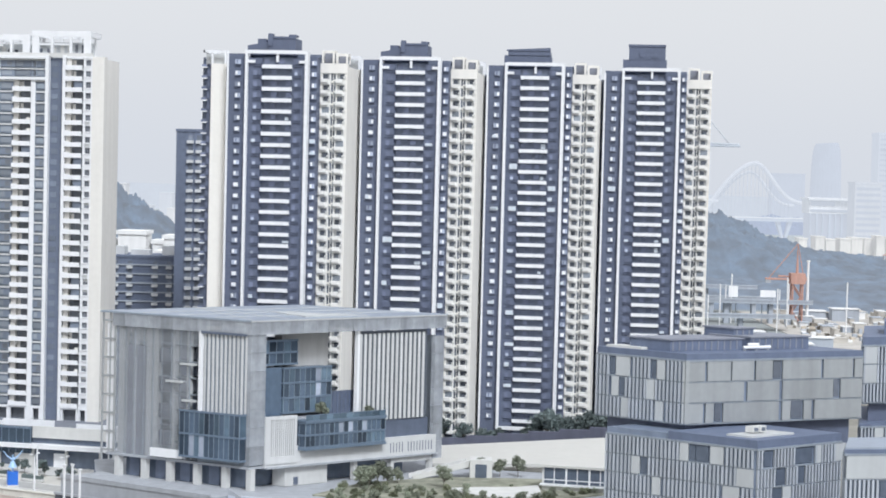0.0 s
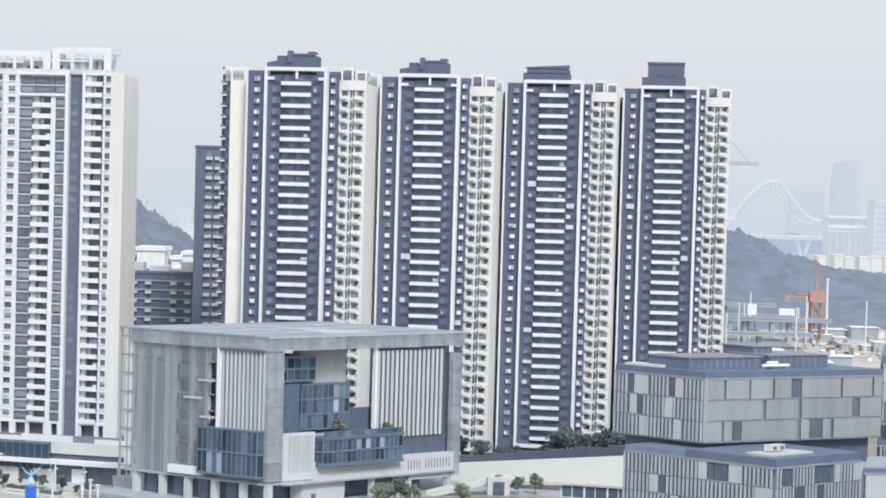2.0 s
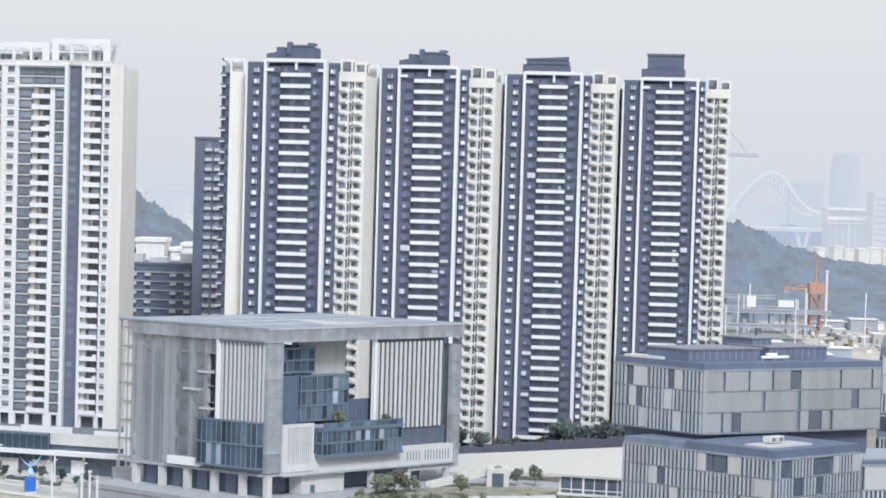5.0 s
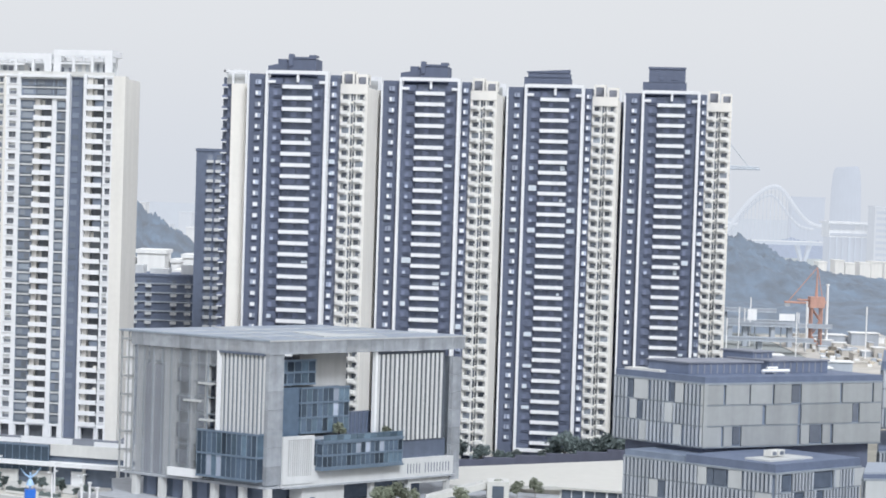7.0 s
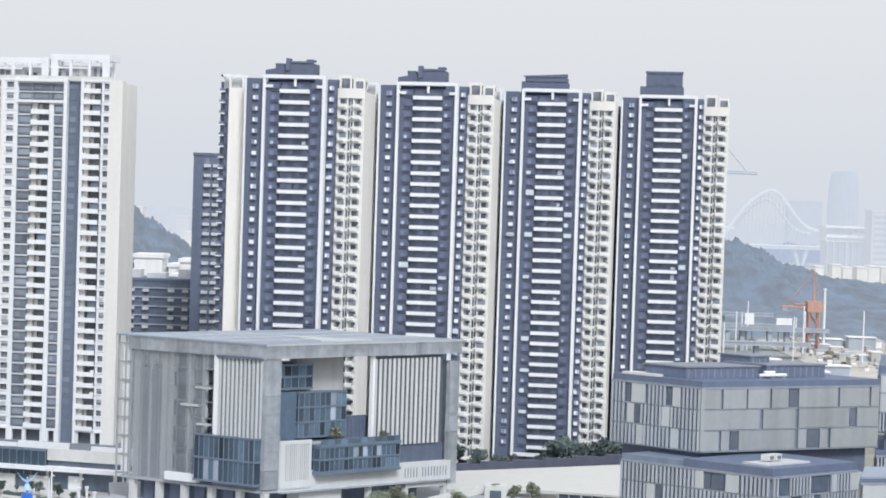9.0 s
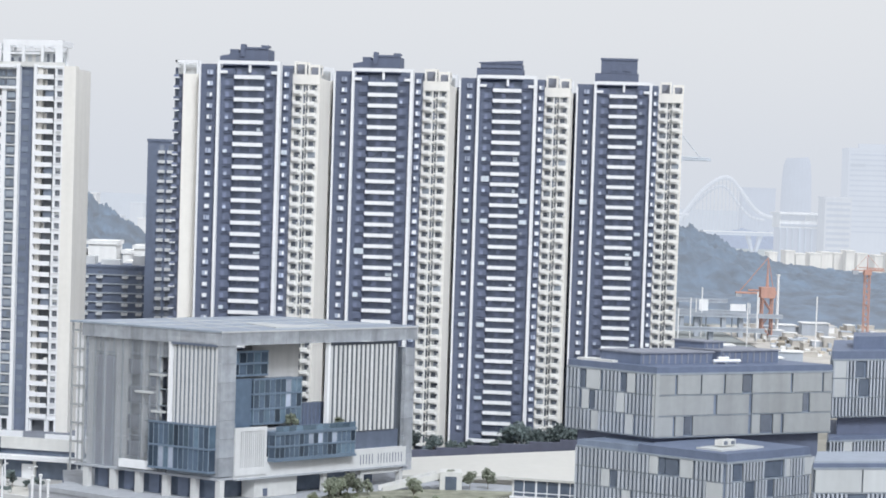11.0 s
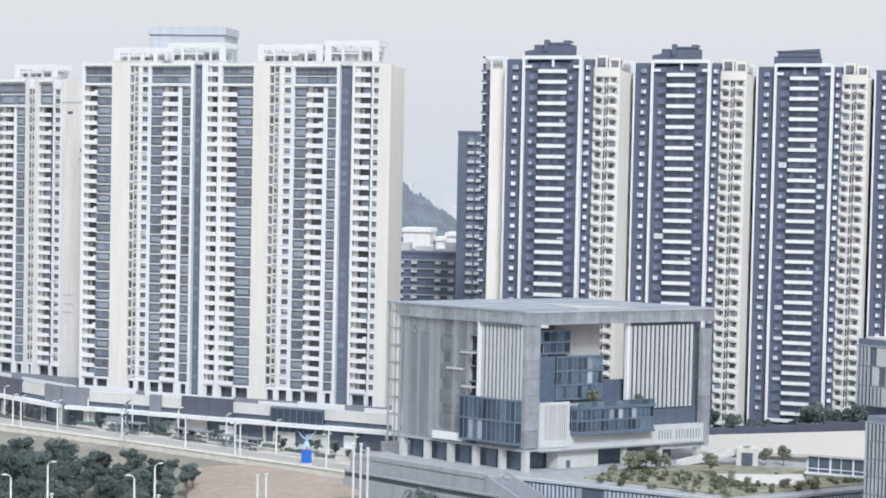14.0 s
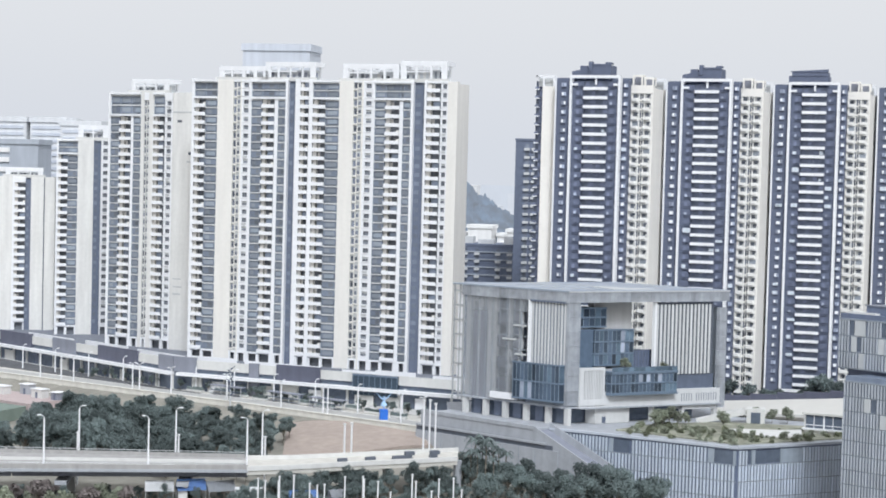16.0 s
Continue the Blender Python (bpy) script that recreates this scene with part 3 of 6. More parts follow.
def white_tower(m, segs, top, band, crown, label, plaster=None):
    """segs: (u0, u1, kind), u running to the left from the tower's near end. band: the two glazed storeys at the top."""
    t = thing("residential_tower", label, "apartment tower", m, "white towers on the shop podium")
    n = int((top - 3.4) / WFLOOR) + 1
    plaster = plaster or CREAM
    lo, hi = min(s[0] for s in segs), max(s[1] for s in segs)
    strip(t, "core_wall", -hi + 0.1, -lo - 0.1, 1.6, 11.0, -2.9, top - 0.6, plaster)
    strip(t, "lobby_glass", -hi + 0.2, -lo - 0.2, 1.2, 1.58, -2.9, 0.2, ROOM)
    for u0, u1, kind in segs:
        x0, x1 = -u1, -u0
        glazed = kind in ("panel", "balcony", "midline") and band
        kind = "balcony" if kind == "balcony_full" else kind
        k = n - 2 if glazed else n
        if kind == "plain":
            strip(t, "end_wall", x0, x1, -0.2, 11.0 if u0 < 3.5 else 2.0, -2.9, top, plaster)
        elif kind == "line":
            strip(t, "pilaster", x0, x1, -0.45, 1.6, -2.9, top + 0.3, WHITE)
        elif kind == "deep":
            strip(t, "recess_wall", x0, x1, 1.0, 1.7, -2.9, top - 0.4, DEEP)
            for i in range(n):
                strip(t, "louvre_panel", x0 + 0.3, x0 + (x1 - x0) * 0.55, 0.85, 1.02, 1.4 + i * WFLOOR, 1.4 + i * WFLOOR + 1.3, SLATE)
        else:
            z1 = 0.59 + k * WFLOOR
            if kind == "midline":
                strip(t, "pilaster", x0, x1, -0.45, 1.6, -2.9, z1, WHITE)
            else:
                column(t, kind, x0, x1, 0.59, WFLOOR, k, WHITE if kind != "slit" else plaster, 0.0)
            strip(t, "post", x0, x0 + 0.5, -0.2, 0.6, -2.9, 0.6, WHITE)
            strip(t, "post", x1 - 0.5, x1, -0.2, 0.6, -2.9, 0.6, WHITE)
            strip(t, "base_beam", x0, x1, -0.3, 0.6, 0.0, 0.58, WHITE)
            if glazed:
                strip(t, "band_beam", x0, x1, -0.9, 0.5, z1, z1 + 0.7, WHITE)
                column(t, "panel", x0, x1, z1 + 0.7, (top - z1 - 1.4) / 2, 2, WHITE, 0.3)
                strip(t, "band_beam", x0, x1, -0.9, 0.5, top - 0.7, top, WHITE)
            else:
                strip(t, "parapet", x0, x1, -0.2, 0.5, z1, top, WHITE)
    rc = random.Random(int(hi * 10 + top))
    for u0, u1, hgt in crown:
        w = u1 - u0
        # heavy rim beams on few broad posts, lighter cross beams, and a glazed roof house behind
        for y in (1.0, 8.0):
            strip(t, "pergola_beam", -u1, -u0, y, y + 0.7, top + hgt - 1.5, top + hgt, WHITE)
        strip(t, "pergola_beam", -u1, -u1 + 0.9, 1.7, 8.0, top + hgt - 1.5, top + hgt - 0.02, WHITE)
        strip(t, "pergola_beam", -u0 - 0.9, -u0, 1.7, 8.0, top + hgt - 1.5, top + hgt - 0.02, WHITE)
        k = max(2, int(w / 4.2))
        for i in range(k + 1):
            wide = 1.9 if i in (0, k) else rc.choice((0.5, 0.7, 1.3))
            x = -u1 + (w - wide) * i / k
            strip(t, "pergola_post", x, x + wide, 1.05, 1.65, top - 0.6, top + hgt - 1.4, WHITE)
            strip(t, "pergola_post", x, x + 0.6, 8.05, 8.65, top - 0.6, top + hgt - 1.4, WHITE)
            strip(t, "pergola_beam", x, x + 0.4, 1.7, 8.0, top + hgt - 0.8, top + hgt - 0.1, WHITE)
        strip(t, "pergola_beam", -u1 + w * 0.08, -u1 + w * 0.62, 1.2, 1.6, top + hgt * 0.45, top + hgt * 0.45 + 0.45, WHITE)
        strip(t, "penthouse", -u1 + 1.2, -u0 - 1.2, 3.5, 7.0, top - 0.6, top + hgt * 0.58, LOUVRE)
        for i in range(int(w / 1.9)):
            x = -u1 + 1.3 + i * 1.9 + rc.uniform(-0.3, 0.3)
            strip(t, "roof_house_window", x, x + rc.uniform(0.6, 1.3), 3.38, 3.5, top + 0.2, top + hgt * rc.uniform(0.3, 0.5), (ROOM, SHOP_GREY, GLASS, PALE)[rc.randrange(4)])
        strip(t, "parapet", -u1 - 1.0, -u0 + 1.0, 0.2, 0.5, top - 0.2, top + 0.9, PALE)
    return t


ROOF_Z = 9.5
DECK_Z = 6.6
near_end, far_end = (-80.7, 449.5), (-178.0, 466.0)
P1 = Matrix.Translation((*near_end, ROOF_Z)) @ along(far_end, near_end).to_3x3().to_4x4() @ Matrix.Diagonal((1.008, 1, 1, 1))
white_tower(P1, [
    (4.0, 7.2, "plain"), (7.2, 9.6, "window"), (9.7, 14.2, "balcony_full"), (14.3, 15.1, "line"), (15.1, 18.8, "deep"), (18.8, 19.7, "line"),
    (19.7, 22.3, "panel"), (22.3, 23.5, "midline"), (23.5, 28.4, "balcony"), (28.4, 32.1, "panel"), (32.1, 32.8, "line"), (32.8, 36.2, "window"), (36.2, 36.8, "plain"),
    (36.8, 39.7, "slit"), (39.7, 44.7, "plain")], 91.0, True, [(8.2, 24.0, 6.6), (24.6, 44.0, 5.6)],
    "white and cream apartment tower with blue-grey glazed bays")
white_tower(P1, [
    (44.7, 49.4, "panel"), (49.4, 53.9, "balcony"), (54.0, 55.4, "line"), (55.4, 58.4, "balcony_full"), (58.5, 60.3, "line"), (60.3, 63.0, "deep"), (63.0, 63.8, "line"),
    (63.8, 66.5, "panel"), (66.5, 67.7, "midline"), (67.7, 72.4, "balcony"), (72.4, 76.2, "panel"), (76.2, 76.9, "line"), (76.9, 80.0, "window"), (80.0, 80.4, "plain"),
    (80.4, 83.0, "slit"), (83.0, 88.9, "plain"), (88.9, 93.3, "panel"), (93.3, 97.4, "balcony"), (97.4, 98.4, "line")], 91.2, True, [(54.0, 72.0, 6.0), (71.0, 89.0, 4.6)],
    "white and cream apartment tower joined to its neighbour")
M3 = Matrix.Translation((-183.5, 486, ROOF_Z)) @ along((-219.4, 496.5), (-183.5, 486)).to_3x3().to_4x4()
VENTS = ((6.4, 8.2, 77.2, 78.0), (1.6, 3.4, 65.8, 66.8))
lt3 = white_tower(M3, [
    (-0.6, 10.4, "plain"), (10.6, 13.9, "window"), (14.1, 18.6, "balcony"), (18.6, 20.8, "plain"), (20.8, 22.8, "slit"), (22.8, 24.3, "plain"),
    (24.4, 27.4, "panel"), (27.4, 28.4, "midline"), (28.4, 33.5, "balcony"), (33.5, 37.5, "panel"), (37.5, 38.5, "line")], 87.6, True, [(13.5, 29.5, 4.8)],
    "cream apartment tower with a stained plain end wall", CREAM_GREY)
for u0, u1, z0, z1 in VENTS:
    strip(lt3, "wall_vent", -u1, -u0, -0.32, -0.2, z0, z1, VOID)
for u0, u1, z0, z1 in ((1.0, 10.3, 80.5, 81.0), (1.4, 4.2, 63.2, 63.7), (5.6, 9.4, 22.0, 22.4), (5.4, 9.0, 19.2, 19.6), (5.8, 9.2, 16.6, 17.1)):
    strip(lt3, "wall_patch", -u1, -u0, -0.3, -0.2, z0, z1, BAND)
M4 = Matrix.Translation((-233, 530, ROOF_Z)) @ along((-258, 519), (-233, 530)).to_3x3().to_4x4()
white_tower(M4, [
    (0.3, 3.4, "window"), (3.5, 6.2, "deep"), (6.2, 12.1, "plain"), (12.1, 15.8, "panel"), (15.8, 19.2, "balcony"), (19.2, 19.9, "line")], 71.0, True, [(1.0, 12.0, 5.5)],
    "lower white apartment tower with a dark blue recess", CREAM_GREY)
M5 = Matrix.Translation((-259, 537, ROOF_Z)) @ along((-285, 527), (-259, 537)).to_3x3().to_4x4()
white_tower(M5, [
    (-0.7, 3.1, "plain"), (3.1, 3.5, "deep"), (3.5, 8.3, "plain"), (8.3, 10.4, "deep"), (10.4, 14.4, "balcony"), (14.4, 15.2, "line"), (15.2, 20.4, "plain")], 56.2, False, [(4.0, 18.0, 3.6)],
    "lowest white apartment tower at the end of the row", CREAM_GREY)

# ---- the shop podium under them ----


def podium():
    t = thing("shop_podium", "long two-storey shopping podium with cream, grey and dark blue panels", "shopping podium")
    front = [(-52.0, 423.2), (-178.0, 452.0), (-268.0, 513.0), (-330, 555)]
    back = [(-330, 620), (-52.0, 500)]
    part("body", prism(B(), front + back, STREET, DECK_Z - 0.1), SHOP, t)
    part("roof", prism(B(), front + back, DECK_Z - 0.1, DECK_Z), TAR_ROOF, t)
    runs = [
        (along((-60, 425), (-178, 452)), [(2, 38.8, "c"), (38.8, 54.4, "t"), (54.4, 66.3, "c"), (66.3, 82.2, "d"), (82.2, 88.7, "c"), (88.7, 92.3, "p"), (92.3, 112.3, "c"), (112.3, 121.0, "g")]),
        (along((-178, 452), (-268, 513)), [(0, 8.2, "g"), (8.2, 20, "c"), (20, 44, "d"), (44, 58, "c"), (58, 73, "g"), (73, 87, "c"), (87, 108.7, "d")]),
        (along((-268, 513), (-330, 555)), [(0.2, 20, "c"), (20, 45, "g"), (45, 74, "c")]),
    ]
    look_of = {"c": (PALE, "cream_panel", 4.9, 7.8, 0.5), "d": (SHOP_DARK, "dark_panel", 3.2, 8.5, 0.9), "g": (SHOP_GREY, "grey_panel", 3.6, 8.6, 0.8), "t": (BAY_GLASS, "teal_glass_bay", 1.0, 7.6, 1.2), "p": (SHOP_GREY, "pillar", STREET, 8.2, 1.0)}
    # low white walls round the roof terraces
    for run, u0, u1, h in ((0, 6, 30, 1.3), (0, 36, 50, 1.7), (0, 50.2, 62, 1.1), (0, 70, 98, 1.4), (0, 101, 119, 1.8), (1, 3, 30, 1.3), (1, 36, 62, 1.6), (1, 70, 100, 1.3)):
        part("terrace_wall", box(B(), u0, u1, -6.4, -6.0, DECK_Z, DECK_Z + h, runs[run][0]), WHITE, t)
    for run, (m, cells) in enumerate(runs):
        for u0, u1, kind in cells:
            mt, nm, z0, z1, proud = look_of[kind]
            cell = part(nm, box(B(), u0, u1 - 0.08, 0, proud, z0, z1, m), mt, t)
            if kind == "t":
                for i in range(9):
                    x = u0 + (u1 - u0) * i / 8
                    part("mullion", box(B(), x - 0.08, x + 0.08, proud, proud + 0.1, z0, z1, m), TEAL_FRAME, cell)
                part("transom", box(B(), u0, u1, proud, proud + 0.12, z1 - 0.5, z1, m), TEAL_FRAME, cell)
        end = cells[-1][1]
        u = cells[0][0]
        k = 0
        while u < end - 2:
            v = min(end, u + 9.0)
            part("canopy", box(B(), u + 0.05, v - 0.05, 0, 2.6, 2.5, 3.5, m), WHITE, t)
            part("canopy_post", box(B(), u + 0.3, u + 0.9, 0, 0.7, STREET, 2.5, m), PALE, t)
            part("shop_wall", box(B(), u + 1.0, min(u + 4.0 + 3 * ((k * 7) % 3) / 2, v - 0.2), 0, 0.4, STREET, 2.2 - (k % 2), m), ((PALE, PALE, SHOP, WHITE) if run == 0 else (SHOP, BACKING, SHOP, PALE))[(k * 5) % 4], t)
            u, k = v, k + 1
    return t


podium()
# ---- the civic pavilion: a great roof frame over glass boxes and louvred blocks ----
CORNER, RIGHT, LEFT = Vector((-38.0, 374.0)), Vector((2.8, 404.0)), Vector((-73.2, 391.5))


def skew(corner, right, left, stretch=(1.0, 1.0)):
    """A frame whose x runs along the right face and y along the left face of a building seen on its corner."""
    a, b = (right - corner).normalized() * stretch[0], (left - corner).normalized() * stretch[1]
    return Matrix(((a.x, b.x, 0, corner.x), (a.y, b.y, 0, corner.y), (0, 0, 1, 0), (0, 0, 0, 1)))


PM = skew(CORNER, RIGHT, LEFT, (0.911, 0.939))


pane_rng = random.Random(11)


def framed_glass(parent, name, a0, a1, b0, b1, z0, z1, m, bays_a, bays_b, rows, glass=TEAL, frame_mat=TEAL_FRAME):
    """A glazed box: panes behind a grid of slim frames, with solid edges above and below."""
    g = part(name, box(B(), a0 + 0.1, a1, b0 + 0.1, b1, z0, z1, m), BACKING, parent)
    for r in range(rows):
        za, zb = z0 + (z1 - z0) * r / rows + 0.2, z0 + (z1 - z0) * (r + 1) / rows - 0.2
        for i in range(bays_a):
            x, y = a0 + (a1 - a0) * i / bays_a, a0 + (a1 - a0) * (i + 1) / bays_a
            # Clustered paler panes: reflections painted by choice of glass colour.
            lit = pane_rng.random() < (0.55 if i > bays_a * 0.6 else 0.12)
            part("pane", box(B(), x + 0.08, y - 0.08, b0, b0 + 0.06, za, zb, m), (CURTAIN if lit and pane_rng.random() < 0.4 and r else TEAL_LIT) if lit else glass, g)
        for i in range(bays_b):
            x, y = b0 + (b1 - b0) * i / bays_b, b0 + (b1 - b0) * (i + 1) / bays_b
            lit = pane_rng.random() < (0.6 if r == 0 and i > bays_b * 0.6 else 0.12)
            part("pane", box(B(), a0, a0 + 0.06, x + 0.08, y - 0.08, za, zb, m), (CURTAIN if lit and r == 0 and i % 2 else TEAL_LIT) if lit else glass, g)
    for i in range(bays_a + 1):
        x = a0 + (a1 - a0) * i / bays_a
        part("mullion", box(B(), x - 0.05, x + 0.05, b0 - 0.06, b0, z0, z1, m), MULLION, g)
    for i in range(bays_b + 1):
        y = b0 + (b1 - b0) * i / bays_b
        part("mullion", box(B(), a0 - 0.06, a0, y - 0.05, y + 0.05, z0, z1, m), MULLION, g)
    for j in range(rows + 1):
        z = z0 + (z1 - z0) * j / rows
        part("transom", box(B(), a0 - 0.2, a1, b0 - 0.2, b0, z - 0.22, z + 0.22, m), frame_mat, g)
        part("transom", box(B(), a0 - 0.2, a0, b0, b1, z - 0.22, z + 0.22, m), frame_mat, g)
    return g


def pavilion():
    t = thing("civic_pavilion", "grey civic building with glass boxes and louvres under one roof", "civic building")
    base = 3.7
    # roof and fascia
    part("roof", box(B(), -0.6, 56.8, -0.6, 41.8, 40.1, 40.4, PM), ROOF, t, "pale zinc roof sheet")
    part("fascia_rail", box(B(), -0.75, 56.7, -0.72, -0.6, 40.0, 40.3, PM), BAND, t)
    part("fascia_rail", box(B(), -0.75, -0.6, -0.6, 41.6, 40.0, 40.3, PM), MESH, t)
    for i in range(16):
        part("fascia", box(B(), -0.6 + i * 3.575, 2.93 + i * 3.575, -0.6, 0.4, 37.2, 40.0, PM), SCREEN_THICK, t)
    for i in range(11):
        part("fascia", box(B(), -0.6, 0.4, 0.45 + i * 3.43, 3.83 + i * 3.43, 37.2, 40.0, PM), SCREEN_THICK, t)
    part("roof_light", prism(B(), [tuple((PM @ Vector(q)).xy) for q in ((18, 3, 0), (33, 3, 0), (25, 18, 0))], 40.4, 40.65), BAND, t, "pale triangular roof light")
    for p, q in (((0, 0), (25, 41)), ((25, 41), (33, 0)), ((33, 0), (56, 30)), ((10, 0), (25, 41)), ((0, 20), (56, 20)), ((0, 30), (56, 30)), ((0, 10), (56, 10))):
        part("roof_rib", bar(B(), PM @ Vector((*p, 40.45)), PM @ Vector((*q, 40.45)), 0.09, 4), BAND, t)
    part("soffit_beam", box(B(), 2.0, 56.0, 34.0, 41.0, 37.6, 40.1, PM), MESH, t)
    part("soffit_beam", box(B(), 52.0, 56.2, 0.4, 34.0, 37.6, 40.1, PM), MESH, t)
    for i in range(7):
        part("roof_truss", box(B(), 8 + i * 7.0, 8.6 + i * 7.0, 0.4, 34, 37.8, 40.1, PM), MESH, t)
    # corner pier and right pier with screen panels
    for j in range(7):
        z = 9.0 + j * 4.06
        part("screen_panel", box(B(), -0.3, 3.8, -0.3, 0.7, z + 0.03, z + 4.03, PM), SCREEN_THICK, t)
        part("screen_panel", box(B(), 53.4, 56.2, -0.3, 0.7, z - 2.0, z + 2.0, PM), SCREEN_THICK, t)
        part("screen_panel", box(B(), 55.4, 56.2, 0.75, 5.0, z - 2.0, z + 2.0, PM), MESH_DARK, t)
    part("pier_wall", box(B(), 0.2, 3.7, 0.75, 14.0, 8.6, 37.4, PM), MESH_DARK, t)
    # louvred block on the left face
    # Dark sheet just behind the slats paints the shade between them.
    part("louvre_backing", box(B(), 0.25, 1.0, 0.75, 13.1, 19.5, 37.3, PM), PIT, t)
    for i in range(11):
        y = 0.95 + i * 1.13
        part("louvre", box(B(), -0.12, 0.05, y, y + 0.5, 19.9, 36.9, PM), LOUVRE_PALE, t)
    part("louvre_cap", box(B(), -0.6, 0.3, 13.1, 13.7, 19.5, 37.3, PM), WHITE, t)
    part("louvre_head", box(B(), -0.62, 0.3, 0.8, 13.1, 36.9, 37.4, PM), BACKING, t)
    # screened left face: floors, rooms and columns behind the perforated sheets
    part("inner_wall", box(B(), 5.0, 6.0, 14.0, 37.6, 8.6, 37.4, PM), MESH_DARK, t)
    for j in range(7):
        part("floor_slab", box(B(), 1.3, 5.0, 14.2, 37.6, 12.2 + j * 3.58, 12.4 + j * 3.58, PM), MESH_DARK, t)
    # two broad pale piers and slim posts behind the sheets; dark colours shade the hall on one side, the rooms on the
    # other
    for y, w in ((26.6, 3.2), (36.0, 1.8), (18.0, 0.4), (21.9, 0.5), (33.0, 0.5)):
        part("inner_column", box(B(), 0.9, 2.2, y, y + w, 8.6, 37.4, PM), BAND, t)
    part("hall_wall", box(B(), 1.2, 5.0, 30.0, 35.6, 8.6, 33.0, PM), SHOP_GREY, t)
    part("hall_head", box(B(), 2.2, 5.0, 29.9, 35.6, 33.2, 37.4, PM), BAND, t)
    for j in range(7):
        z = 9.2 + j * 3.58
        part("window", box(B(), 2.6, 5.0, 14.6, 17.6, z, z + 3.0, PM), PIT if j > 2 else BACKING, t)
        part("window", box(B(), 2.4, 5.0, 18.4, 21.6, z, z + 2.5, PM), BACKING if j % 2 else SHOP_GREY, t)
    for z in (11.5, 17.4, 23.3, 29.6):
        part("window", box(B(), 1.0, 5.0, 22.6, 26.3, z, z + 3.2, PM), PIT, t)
    for y0, y1, z in ((15.0, 18.6, 21.6), (15.2, 19.2, 29.6), (18.5, 23.2, 25.6)):
        part("window_ledge", box(B(), -0.3, 0.8, y0, y1, z, z + 0.45, PM), BAND, t)
    for i in range(9):
        y = 14.3 + i * 2.6
        for j in range(8):
            if i < 1 and 2 < j < 7:
                continue
            part("screen_panel", box(B(), 0.0, 0.1, y + 0.03, y + 2.57, 8.7 + j * 3.58, 12.24 + j * 3.58, PM), SCREEN, t)
    for i in range(10):
        part("screen_rail", box(B(), 0.12, 0.3, 14.2 + i * 2.6, 14.30 + i * 2.6, 8.6, 37.4, PM), MESH, t)
    for y, w in ((37.7, 0.5), (39.3, 0.22), (41.3, 0.4)):
        part("lattice_post", box(B(), -0.1, 0.16, y, y + w, 7.0, 40.0, PM), LATTICE, t)
        part("lattice_post", box(B(), 5.0, 5.2, y, y + 0.2, 7.0, 40.0, PM), LATTICE, t)
    for j in range(8):
        z = 9.0 + j * 4.15
        part("lattice_rail", box(B(), -0.1, 0.12, 37.6, 41.7, z, z + 0.42, PM), LATTICE, t)
        if j < 7:
            part("lattice_plate", box(B(), 0.3, 0.36, 38.3, 40.5, z + 0.5, z + 3.9, PM), WHITE, t, "white plate behind the steel lattice")
        part("lattice_rail", box(B(), 0.12, 5.2, 41.4, 41.6, z, z + 0.3, PM), LATTICE, t)
    # left glass box and slab
    framed_glass(t, "glass_box", -2.0, 5.0, 0.8, 17.2, 10.0, 19.9, PM, 3, 12, 2)
    part("slab", box(B(), -0.9, 0.0, 17.5, 26.6, 9.0, 10.8, PM), WHITE, t)
    part("soffit", box(B(), -0.3, 50.0, 0.0, 40.0, 8.2, 8.7, PM), CONCRETE, t)
    # undercroft
    part("undercroft_glass", box(B(), 2.6, 3.2, 2.0, 37.0, base, 8.2, PM), SHOP, t)
    for y in (37.0, 29.4, 22.2, 14.6, 6.8, 0.1):
        part("column", box(B(), 0.0, 1.2, y - 0.65, y + 0.65, base - 1.5, 8.2, PM), UNDER, t)
    for y in (33.0, 25.5, 18.5, 10.5):
        part("glass_door", box(B(), 2.2, 2.6, y - 0.2, y + 2.6, base, 8.0, PM), BACKING, t)
    # right face: void with hung boxes
    part("void_floor", box(B(), 4.3, 52.0, 0.8, 30.0, 17.8, 18.6, PM), CONCRETE, t)
    framed_glass(t, "glass_box", 5.0, 17.0, 4.0, 14.0, 30.2, 35.4, PM, 6, 4, 2)
    part("dark_box", box(B(), 4.6, 12.0, 3.0, 16.0, 18.6, 29.6, PM), TEAL, t)
    framed_glass(t, "glass_box", 11.6, 25.2, 2.4, 14.0, 19.6, 29.4, PM, 9, 5, 3)
    part("stair_box", box(B(), 5.5, 9.0, 5.0, 10.0, 29.6, 37.4, PM), MESH, t)
    part("hung_wall", box(B(), 14.5, 27.9, 6.0, 8.0, 25.4, 37.4, PM), HUNG, t, "pale beige wall hung under the roof")
    part("low_wall", box(B(), 24.6, 33.0, 3.4, 4.4, 18.6, 23.6, PM), BACKING, t)
    for i in range(6):
        part("low_wall_fin", box(B(), 25.5 + i * 1.2, 25.8 + i * 1.2, 3.2, 3.4, 18.6, 23.4, PM), BLUE_ROOF, t)
    # Near-black backing: the louvre gaps get their shade from its colour.
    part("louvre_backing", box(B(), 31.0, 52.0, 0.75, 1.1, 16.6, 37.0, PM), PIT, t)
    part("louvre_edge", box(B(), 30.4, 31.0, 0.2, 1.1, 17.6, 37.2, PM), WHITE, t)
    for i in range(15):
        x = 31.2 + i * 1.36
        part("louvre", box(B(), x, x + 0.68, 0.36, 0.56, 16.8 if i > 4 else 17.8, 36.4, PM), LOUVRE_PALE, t)
